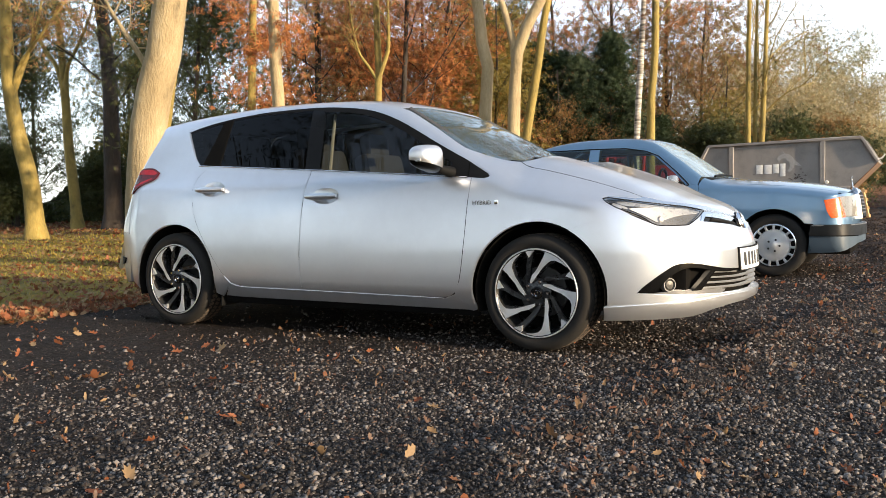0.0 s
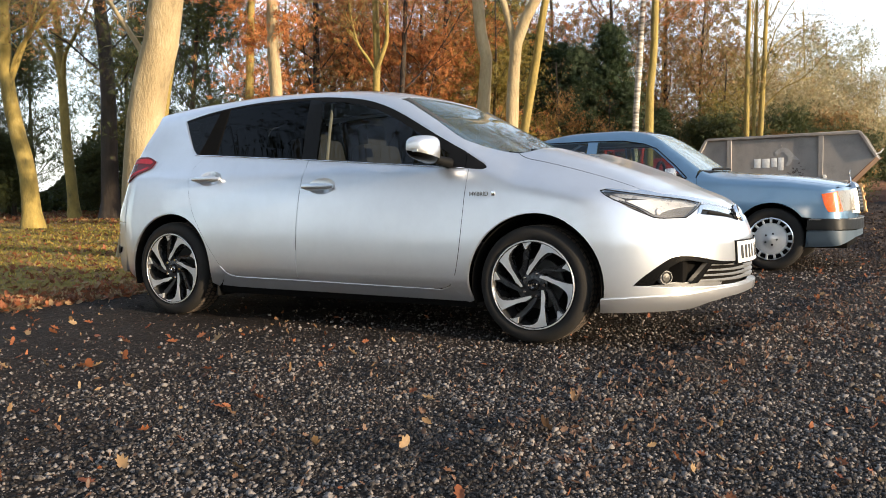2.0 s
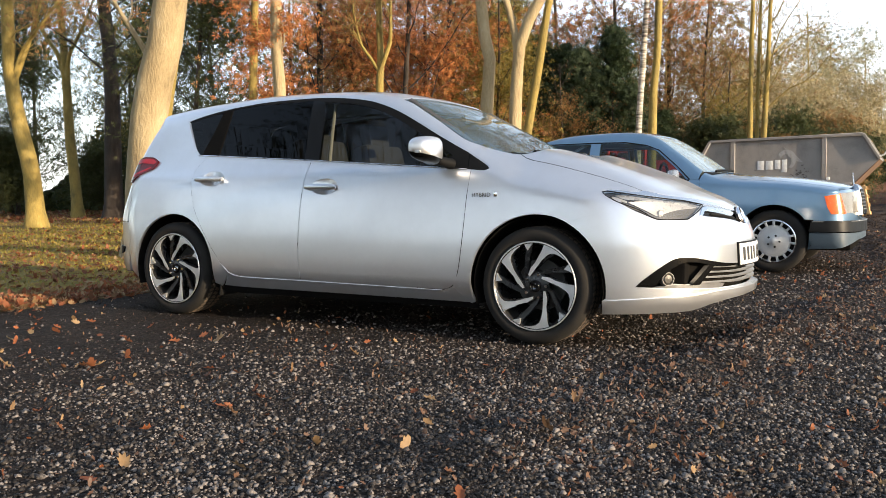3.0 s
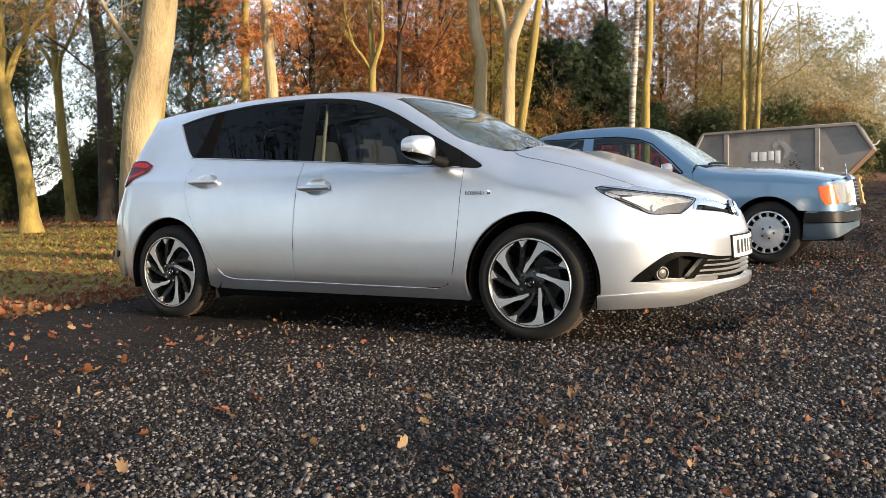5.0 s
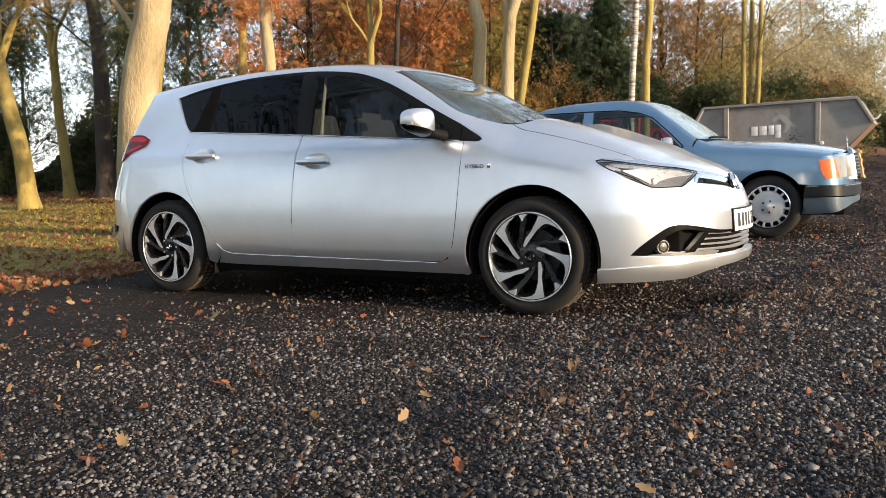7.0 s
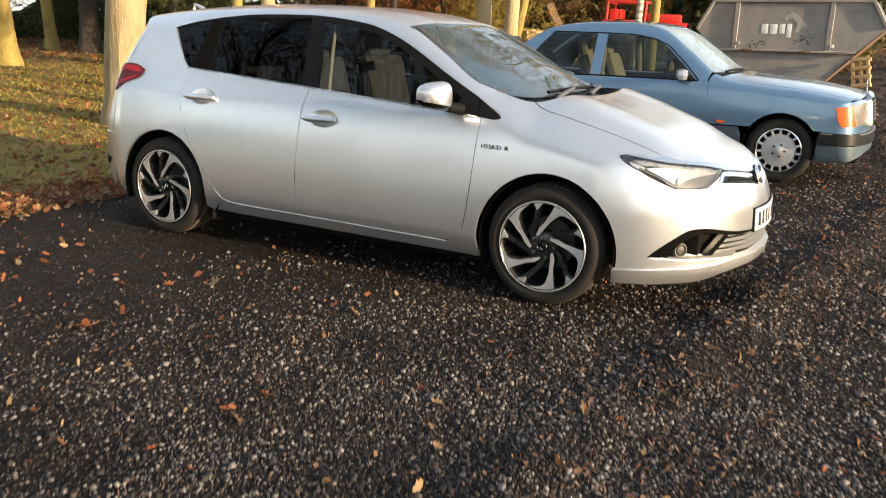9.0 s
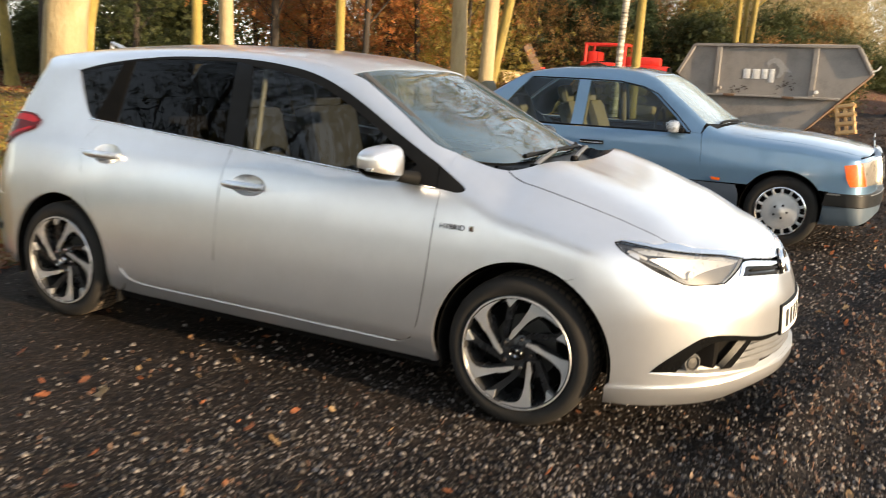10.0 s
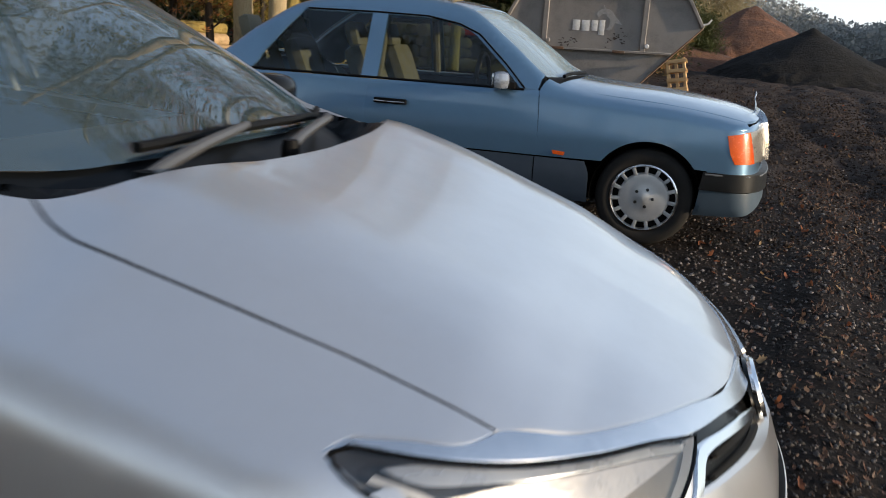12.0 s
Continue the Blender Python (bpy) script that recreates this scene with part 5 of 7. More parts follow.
P.add("lip_blade", N(B, (46.5, 0.320, 1), (40, 0.314), (23, 0.304, 1), (21, 0.322), (30, 0.330), (40, 0.334, 1)), "nose", SLAT, "silver blade under the fog lamp", lift=-0.012, gap=0, depth=0.03)
for sgn in (-1, 1):
    fog = part("fog_lamp", lathe(bmesh.new(), [(0.0, -0.008), (0.020, -0.006), (0.024, 0.0), (0.026, -0.004), (0.030, 0.0), (0.031, 0.03)], pose(3.250, sgn * 0.690, 0.364, 0, 0, 47 if sgn < 0 else 133), 24), FOG_GLASS, car, "round fog lamp with dull grey glass")
    part("fog_ring", lathe(bmesh.new(), [(0.0285, 0.0), (0.0300, -0.007), (0.0335, -0.007), (0.0350, 0.002), (0.0350, 0.03)], pose(3.250, sgn * 0.690, 0.364, 0, 0, 47 if sgn < 0 else 133), 28), SLAT, fog, "satin silver ring")
# headlamps
lamp = [(60.3, 0.797), (59.4, 0.778), (56.4, 0.748), (49.5, 0.702), (45.3, 0.660), (35, 0.657, 1), (25.0, 0.728, 1), (32, 0.748), (40, 0.761), (48, 0.776), (54, 0.790), (58.6, 0.8005)]
housing = P.add("headlamp", N(B, *lamp), "nose", LAMP_DARK, "swept headlamp with bright reflector inside", lift=-0.020, gap=-0.003, depth=0.02)
P.add("reflector", N(B, (52.6, 0.752, 1), (49.2, 0.724), (44.8, 0.682, 1), (42.4, 0.690), (39, 0.706), (34.5, 0.717), (28, 0.7235, 1), (33, 0.738), (40, 0.750), (47, 0.757)), "nose", LAMP_BRIGHT, "bright faceted reflector", parent=housing, lift=-0.014, gap=0.0, depth=0.006, dish=((3.2, -0.62, 0.72), 5.0))
P.add("lower_bezel", N(B, (59.3, 0.783, 1), (56.4, 0.750), (49.5, 0.704), (45.2, 0.662, 1), (35.3, 0.659, 1), (26.2, 0.722, 1), (28, 0.7225), (34.5, 0.716), (39, 0.705), (42.4, 0.689), (44.8, 0.679), (49.6, 0.718), (55.5, 0.757)), "nose", LAMP_SMOKE, "half-smoked inner bezel", parent=housing, lift=-0.016, gap=0.0, depth=0.006)
P.add("upper_band", N(B, (56.5, 0.786, 1), (53.5, 0.768), (48, 0.762), (40, 0.752), (33, 0.740), (27.5, 0.724, 1), (26.2, 0.727, 1), (32, 0.746), (40, 0.759), (48, 0.774), (54, 0.787)), "nose", LAMP_GREY, "grey inner band", parent=housing, lift=-0.010, gap=0.0, depth=0.006)
P.add("inner_bar", N(B, (57.6, 0.776, 1), (55.5, 0.762), (53.2, 0.748, 1), (53.0, 0.754), (55.2, 0.770), (57.2, 0.781, 1)), "nose", HUBCAP, "silver inner bar", parent=housing, lift=-0.011, gap=0.0, depth=0.006)
P.add("lamp_corner", N(B, (25.0, 0.734, 1), (35.4, 0.656, 1), (29.3, 0.671, 1)), "nose", SILVER, lift=-0.001, gap=0.0, depth=0.02)
for sgn in (-1, 1):
    c = B.nose([(43.0, 0.690)])[0] - 0.012 * B.normal(B.nose([(43.0, 0.690)]))[0]
    m = pose(c[0], -sgn * c[1] if sgn > 0 else c[1], c[2], 0, 0, 62 if sgn < 0 else 118)
    part("projector", lathe(bmesh.new(), [(0.0, -0.003), (0.009, -0.002), (0.015, 0.002), (0.018, 0.0), (0.020, 0.002), (0.020, 0.02)], m, 28), LAMP_BRIGHT, housing, "round projector lens")
lens = P.add("lamp_cover", N(B, *lamp), "nose", GLASS_LAMP, "clear lamp cover", parent=housing, gap=0.0012, depth=0.002)
for sgn in (-1, 1):
    bm = bmesh.new()
    q = smooth_loop([(a, z * 100, len(c) > 0) for a, z, *c in lamp], 2.0)
    p = B.nose([(a, z / 100) for a, z in q])
    tube(bm, [(a[0], -sgn * a[1] if sgn > 0 else a[1], a[2]) for a in (*p, p[0])], 0.0030, 6, False)
    part("lamp_gasket", bm, BLACK_GLOSS, car, "thin dark lamp edge")
for o in car.children_recursive:
    if o.name.startswith("lamp_cover"):
        o.visible_shadow = False
P.add("chrome_strip", [*N(B, (58.8, 0.8030, 1), (58.2, 0.8070, 1), (54, 0.8025), (50, 0.7955)), *O(B, (3.110, 0.645), *hood_front, (3.425, 0, 1)), *N(B, (0, 0.690, 1), (8, 0.698), (18, 0.720), (25.4, 0.731), (33, 0.750), (41, 0.764), (48.5, 0.779), (54.5, 0.792))], "nose", TRIM_BRIGHT, "bright strip over lamp and grille", lift=0.002, gap=0.0012, depth=0.012)
grille = P.add("upper_grille", N(B, (0, 0.695, 1), (8, 0.70), (18, 0.722), (25, 0.732, 1), (29.8, 0.670, 1), (15, 0.650), (7, 0.630), (0, 0.620, 1)), "nose", BLACK_GLOSS, "narrow black upper grille", lift=-0.022, gap=0, depth=0.001)
P.add("grille_blade", N(B, (29.8, 0.674, 1), (26.2, 0.716), (17, 0.704), (9, 0.684, 1), (9, 0.676), (17, 0.695), (25.5, 0.705), (28.4, 0.675, 1)), "nose", CHROME, "chrome blade", parent=grille, lift=0.004, gap=0, depth=0.02)
for k in range(2):
    z = 0.648 + 0.018 * k
    P.add("grille_bar", N(B, (7, z - 0.004, 1), (15, z + 0.012), (24 - 2 * k, z + 0.022, 1), (24 - 2 * k, z + 0.028, 1), (15, z + 0.018), (7, z + 0.003, 1)), "nose", BLACK, "", parent=grille, lift=-0.012, gap=0, depth=0.01)
bm = bmesh.new()
lathe(bm, [(0.038, 0.0), (0.062, -0.006), (0.068, 0.0), (0.064, 0.01)], pose(3.470, 0, 0.664, -22, 0, 90) @ Matrix.Diagonal((1.15, 1, 0.85, 1)), 32)
lathe(bm, [(0.026, 0.0), (0.030, -0.006), (0.034, 0.0)], pose(3.470, 0, 0.664, -22, 0, 90) @ Matrix.Diagonal((0.9, 1, 1.6, 1)), 24)
part("emblem", bm, CHROME, car, "oval chrome emblem")
part("emblem_field", lathe(bmesh.new(), [(0.0, 0.004), (0.064, 0.004), (0.07, 0.012)], pose(3.468, 0, 0.664, -22, 0, 90) @ Matrix.Diagonal((1.15, 1, 0.85, 1)), 32), BLACK_GLOSS, car)
# number plate
def bowed(bm):
    """Bend a flat board to the curve of the nose."""
    for y in np.linspace(-0.24, 0.24, 13):
        bmesh.ops.bisect_plane(bm, geom=bm.verts[:] + bm.edges[:] + bm.faces[:], plane_co=(0, y, 0), plane_no=(0, 1, 0))
    for v in bm.verts:
        v.co.x -= 0.42 * v.co.y ** 2
    return bm


plate = part("number_plate", bowed(boxes(((0.004, 0.52, 0.111), pose(3.5415, 0, 0.470, 0, -4)), bevel=0.0015)), WHITE_PLATE, car, "white front number plate with dark bars")
part("plate_holder", bowed(boxes(((0.012, 0.536, 0.126), pose(3.534, 0, 0.470, 0, -4)), bevel=0.004)), BLACK, car)
for i, y in enumerate((-0.205, -0.145, -0.085, -0.025, 0.055, 0.115, 0.175)):
    part("plate_bar", bowed(boxes(((0.003, 0.034, 0.072), pose(3.5440, y, 0.470, 0, -4)), bevel=0.001)), INK, plate)
# rear end
P.add("tail_lamp", [*S(B, (-0.232, 1.030, 1), (-0.30, 1.058), (-0.40, 1.062), (-0.452, 1.05, 1), (-0.455, 0.93), (-0.452, 0.90, 1), (-0.36, 0.950), (-0.262, 0.985))], "sec", RED_LENS, "dark red tail lamp", lift=0.010, gap=0, depth=0.03)
P.add("lamp_band", S(B, (-0.248, 1.024, 1), (-0.30, 1.046), (-0.40, 1.050), (-0.450, 1.040, 1), (-0.450, 1.014, 1), (-0.36, 1.018), (-0.275, 1.010, 1)), "sec", RED_BAND, "bright red upper band of the lamp", lift=0.012, gap=0, depth=0.01)
P.add("lamp_band", S(B, (-0.285, 0.992, 1), (-0.36, 0.972), (-0.450, 0.940, 1), (-0.450, 0.922, 1), (-0.36, 0.958), (-0.290, 0.983, 1)), "sec", RED_BAND, "bright red lower band of the lamp", lift=0.012, gap=0, depth=0.01)
Tl = lambda *pts: [(0.1 - math.cos(radians(a)), math.sin(radians(a)), z, len(c) > 0) for a, z, *c in pts]
P.add("tail_lamp_rear", Tl((54, 1.05, 1), (38, 1.02, 1), (36, 0.93), (44, 0.89), (54, 0.89, 1)), "tail", RED_LENS, "dark red tail lamp", lift=0.010, gap=0, depth=0.03)
P.add("tailgate", Tl((0, 1.09, 1), (54.5, 1.075, 1), (55, 0.62, 1), (0, 0.62, 1)), "tail", SILVER, far=False, both=True, gap=0.001)
P.add("rear_bumper", Tl((0, 0.615, 1), (55.5, 0.615, 1), (56, 0.40), (54.5, 0.28, 1), (30, 0.24), (0, 0.24, 1)), "tail", SILVER, far=False, both=True, gap=0.0)
P.add("rear_bumper_trim", Tl((52, 0.445, 1), (30, 0.455), (0, 0.455, 1), (0, 0.36, 1), (30, 0.37), (50, 0.405, 1)), "tail", BLACK, far=False, both=True, lift=0.010, gap=0, depth=0.03)
P.add("rear_screen", Tl((0, 1.30, 1), (38, 1.29, 1), (50, 1.095, 1), (0, 1.095, 1)), "tail", GLASS_TINT, far=False, both=True, gap=0.0)
P.add("tail_upper", Tl((0, 1.36, 1), (44, 1.34, 1), (57, 1.09, 1), (50, 1.09, 1), (38, 1.29, 1), (0, 1.30, 1)), "tail", SILVER, gap=0.0)
# side windows
belt = [(1.05, 1.008), (1.56, 0.972), (2.02, 0.940)]
P.add("quarter_window", S(B, (-0.030, 1.297, 1), (0.04, 1.19), (0.10, 1.105), (0.135, 1.074, 1), (0.165, 1.071, 1), (0.262, 1.352, 1), (0.1, 1.322)), "sec", GLASS_TINT, "dark tinted quarter window", lift=-0.004, gap=0, depth=0.004, even=0.75)
P.add("quarter_trim", S(B, (-0.046, 1.301, 1), (0.15, 1.345), (0.343, 1.374, 1), (0.335, 1.363, 1), (0.262, 1.352), (0.1, 1.322), (-0.03, 1.297, 1)), "sec", BLACK, lift=-0.001, gap=0)
P.add("rear_pillar_trim", S(B, (0.165, 1.071, 1), (0.318, 1.063, 1), (0.322, 1.15), (0.338, 1.366, 1), (0.262, 1.352, 1)), "sec", VOID, lift=-0.001, gap=0)
P.add("rear_window", S(B, (0.325, 1.060, 1), (0.7, 1.036), (1.045, 1.012, 1), (1.02, 1.2), (1.0, 1.386, 1), (0.6, 1.383), (0.342, 1.364, 1)), "sec", GLASS_TINT, "dark tinted rear door window", lift=-0.004, gap=0, depth=0.004, even=0.75)
P.add("door_pillar_trim", S(B, (1.045, 1.012, 1), (1.155, 1.006, 1), (1.12, 1.27), (1.092, 1.372, 1), (1.0, 1.386, 1), (1.02, 1.2)), "sec", BLACK_GLOSS, lift=-0.001, gap=0)
P.add("front_window", S(B, (1.155, 1.006, 1), (1.56, 0.976), (2.02, 0.943, 1), (2.077, 1.008, 1), (1.948, 1.080), (1.82, 1.152), (1.649, 1.241), (1.471, 1.311), (1.296, 1.350), (1.095, 1.370, 1), (1.125, 1.25)), "sec", GLASS_DOOR, "clear front door window", lift=-0.004, gap=0, depth=0.004, even=0.75)
P.add("window_surround", S(B, (0.343, 1.374, 1), (0.601, 1.396), (1.013, 1.401), (1.28, 1.381), (1.459, 1.350), (1.637, 1.289), (1.809, 1.205), (2.016, 1.096), (2.174, 1.018, 1), (2.077, 1.008, 1), (1.948, 1.080), (1.82, 1.152), (1.649, 1.241), (1.471, 1.311), (1.296, 1.350), (1.095, 1.370), (1.0, 1.386), (0.6, 1.383), (0.342, 1.364, 1)), "sec", BLACK, lift=-0.001, gap=0)
P.add("mirror_base", S(B, (2.02, 0.942, 1), (2.19, 0.928, 1), (2.176, 1.016, 1), (2.077, 1.008, 1)), "sec", BLACK, "black mirror mount", lift=0.0, gap=0.0)
P.add("corner_trim", S(B, (2.194, 0.927, 1), (2.285, 0.921), (2.314, 0.930), (2.303, 0.945), (2.18, 1.015, 1)), "sec", BLACK, "black triangular corner trim", lift=-0.001, gap=0.001)
for o in car.children:
    if "window" in o.name and "surround" not in o.name:
        o.visible_shadow = False
for sgn in (-1, 1):
    for a, b in ((0.14, 1.045), (1.05, 2.19)):
        bm = bmesh.new()
        pts = B.side([(x, float(curve([0.14, 0.24, 1.05, 1.56, 2.2], [1.063, 1.057, 1.006, 0.971, 0.925])(x))) for x in np.linspace(a, b, 18)])
        tube(bm, [(p[0], -sgn * (p[1] - 0.003), p[2]) for p in pts], 0.004, 8)
        part("belt_moulding", bm, CHROME, car, "thin bright belt moulding")
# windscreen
P.add("windscreen", O(B, (1.675, 0.0, 1), (2.40, 0.0, 1), (2.392, 0.25), (2.36, 0.45), (2.30, 0.575), (2.25, 0.628), (2.205, 0.652, 1), (2.124, 0.676), (1.905, 0.620), (1.70, 0.564), (1.635, 0.545, 1), (1.66, 0.3)), "over", GLASS_SCREEN, "windscreen reflecting branches, sky blue painted into its film", far=False, both=True, gap=0.0, depth=0.0004, lift=-0.004, step=0.05).visible_shadow = False
P.add("screen_band", O(B, (1.675, 0.0, 1), (1.715, 0.0, 1), (1.70, 0.3), (1.675, 0.545, 1), (1.635, 0.545, 1), (1.66, 0.3)), "over", BLACK, far=False, both=True, gap=0.0, depth=0.002, lift=-0.007)
P.add("screen_edge", O(B, (1.64, 0.54, 1), (1.70, 0.563), (1.905, 0.619), (2.124, 0.675), (2.205, 0.65, 1), (2.19, 0.625, 1), (2.124, 0.655), (1.905, 0.600), (1.70, 0.545, 1)), "over", BLACK, gap=0.0, depth=0.002, lift=-0.008)
P.add("cowl", O(B, (2.395, 0.0, 1), *[(x - 0.002, u, *c) for x, u, *c in hood_rear], *[(x, u - 0.005) for x, u in glass_foot[::-1]], (2.225, 0.640, 1), (2.245, 0.620), (2.297, 0.572), (2.355, 0.45), (2.387, 0.25)), "over", FRIT, "black scuttle panel below the windscreen", far=False, both=True, gap=-0.002, lift=-0.012, step=0.022)
for arm, lo, hi in (([(2.462, -0.42, 1.005), (2.456, -0.34, 1.022), (2.448, -0.22, 1.040), (2.430, -0.08, 1.050), (2.392, 0.04, 1.048)], -0.32, 0.43), ([(2.474, 0.08, 1.005), (2.468, 0.15, 1.022), (2.458, 0.25, 1.036), (2.440, 0.36, 1.042), (2.398, 0.44, 1.036)], 0.12, 0.57)):
    bm = bmesh.new()
    tube(bm, arm, [0.013, 0.012, 0.011, 0.010, 0.008], 8)
    wiper = part("wiper", bm, ARM_GREY, car, "dull grey windscreen wiper arm")
    bm = bmesh.new()
    y = np.linspace(lo, hi, 12)
    tube(bm, B.over(np.c_[np.interp(np.abs(y), [0, 0.3, 0.45, 0.6], [2.386, 2.38, 2.36, 2.30]), y]) + np.array([0, 0, 0.014]), 0.010, 8)
    part("blade", bm, BLACK, wiper, "black wiper blade")
    part("spindle_cap", lathe(bmesh.new(), [(0.0, -0.016), (0.016, -0.014), (0.020, 0.0), (0.020, 0.03)], Matrix.Translation(arm[0]) @ pose(0, 0, 0, -90), 14), BLACK, wiper)
# door handles and badge
for hx, hz in ((0.318, 0.902), (1.232, 0.842)):
    d = front_door if hx > 1 else rear_door
    ring = [(hx + 0.018 + 0.098 * math.cos(a), hz + 0.048 * math.sin(a)) for a in np.linspace(0, 2 * math.pi, 14, endpoint=False)]
    c = B.side([(hx, hz)])[0]
    P.add("handle_cup", S(B, *ring), "sec", SILVER, parent=d, lift=0.0012, gap=0, depth=0.001, dish=(c + np.array([0.018, 0, 0]), 9.0), step=0.012)
    bm = bmesh.new()
    k = np.linspace(-1, 1, 9)
    pts = [(hx + 0.113 * t, c[1] - 0.020 - 0.012 * (1 - t * t), hz - 0.002) for t in k]
    tube(bm, pts, [0.012, 0.017, 0.019, 0.019, 0.019, 0.019, 0.019, 0.017, 0.011], 10)
    box(bm, (0.03, 0.03, 0.022), pose(hx - 0.09, c[1] - 0.006, hz), 0.006)
    box(bm, (0.03, 0.03, 0.022), pose(hx + 0.09, c[1] - 0.006, hz), 0.006)
    part("door_handle", bm, SILVER, d, "silver bar door handle")
b0 = B.side([(2.236, 0.780)])[0]
badge = letters("HYBRID", 0.031, 0.002, CHROME, "badge", car, pose(2.240, b0[1] - 0.004, 0.776, 90, 0, 0), "small chrome word badge")
badge.matrix_basis = badge.matrix_basis @ Matrix.Diagonal((1.05, 1, 1, 1))
part("badge_mark", boxes(((0.020, 0.004, 0.024), pose(2.380, b0[1] - 0.002, 0.788)), bevel=0.002), CHROME, car)
# door mirrors, the far one folded in
FOLD = {-1: (0.0, 0.0), 1: (0.06, 0.04)}
for sgn in (-1, 1):
    mir = part("door_mirror", bmesh.new(), SILVER, car, "door mirror on a black base")
    bm = bmesh.new()
    bmesh.ops.create_uvsphere(bm, u_segments=28, v_segments=18, radius=1.0)
    for v in bm.verts:
        x, y, z = v.co
        k = 1 / (abs(x) ** 3 + abs(y) ** 3.4 + abs(z) ** 3.2) ** (1 / 3.2)
        x, y, z = x * k, y * k, z * k
        v.co = (2.040 - FOLD[sgn][0] + (0.075 if x > 0 else 0.055) * x - 0.028 * y * y + 0.01 * y, sgn * (0.970 - FOLD[sgn][1] + 0.124 * y), 1.028 + (0.070 - 0.012 * y) * z + 0.008 * y)
    low = bm.copy()
    cut = dict(plane_co=(2.04, sgn * 0.96, 0.992), plane_no=(0.14, -sgn * 0.14, 1))
    bmesh.ops.bisect_plane(bm, geom=bm.verts[:] + bm.edges[:] + bm.faces[:], clear_inner=True, **cut)
    bmesh.ops.bisect_plane(low, geom=low.verts[:] + low.edges[:] + low.faces[:], clear_outer=True, **cut)
    part("mirror_underside", low, BLACK_GLOSS, mir, "gloss black lower shell")
    part("mirror_shell", bm, SILVER if sgn < 0 else BLACK_GLOSS, mir)
    bm = bmesh.new()
    bmesh.ops.create_uvsphere(bm, u_segments=24, v_segments=12, radius=1.0)
    for v in bm.verts:
        x, y, z = v.co
        v.co = (2.035 - FOLD[sgn][0] + 0.070 * x, sgn * (0.955 - FOLD[sgn][1] + 0.106 * y), 1.003 + 0.036 * z)
    tube(bm, [(2.09, sgn * 0.79, 0.955), (2.07, sgn * 0.86, 0.967), (2.05, sgn * 0.93, 0.985)], [0.030, 0.026, 0.024], 12)
    part("mirror_foot", bm, BLACK, mir)
    part("indicator", boxes(((0.075, 0.006, 0.014), pose(2.035 - FOLD[sgn][0], sgn * (1.088 - FOLD[sgn][1]), 1.012, 0, 0, sgn * 12)), bevel=0.004), HUBCAP, mir, "clear side indicator strip")
# roof fin
bm = bmesh.new()
tube(bm, [(-0.36, 0, 1.40), (-0.43, 0, 1.43), (-0.50, 0, 1.455), (-0.51, 0, 1.40)], [0.012, 0.016, 0.010, 0.014], 8)
part("roof_fin", bm, SILVER, car)


# wheels
def tyre_mesh(bm, R, W, rim):
    prof = [(rim - 0.012, 0.03), (rim, 0.004), (rim + 0.012, -0.004), (rim + 0.4 * (R - rim), -0.012), (R - 0.022, -0.006), (R - 0.008, 0.008), (R - 0.002, 0.022), (R, 0.04), (R, W - 0.04), (R - 0.008, W - 0.008), (R - 0.03, W + 0.004), (rim, W)]
    return lathe(bm, prof, Matrix(), 72)


def blade_mesh(bm, pts, y0, y1, rot):
    """A spoke: an outline in the wheel's plane, given a depth."""
    top = [bm.verts.new(rot @ Vector((x, y0 + dy, z))) for x, z, dy in pts]
    bot = [bm.verts.new(rot @ Vector((x, y1, z))) for x, z, dy in pts]
    n = len(pts)
    bm.faces.new(top)
    bm.faces.new(bot[::-1])
    for i in range(n):
        bm.faces.new((top[i], bot[i], bot[(i + 1) % n], top[(i + 1) % n]))


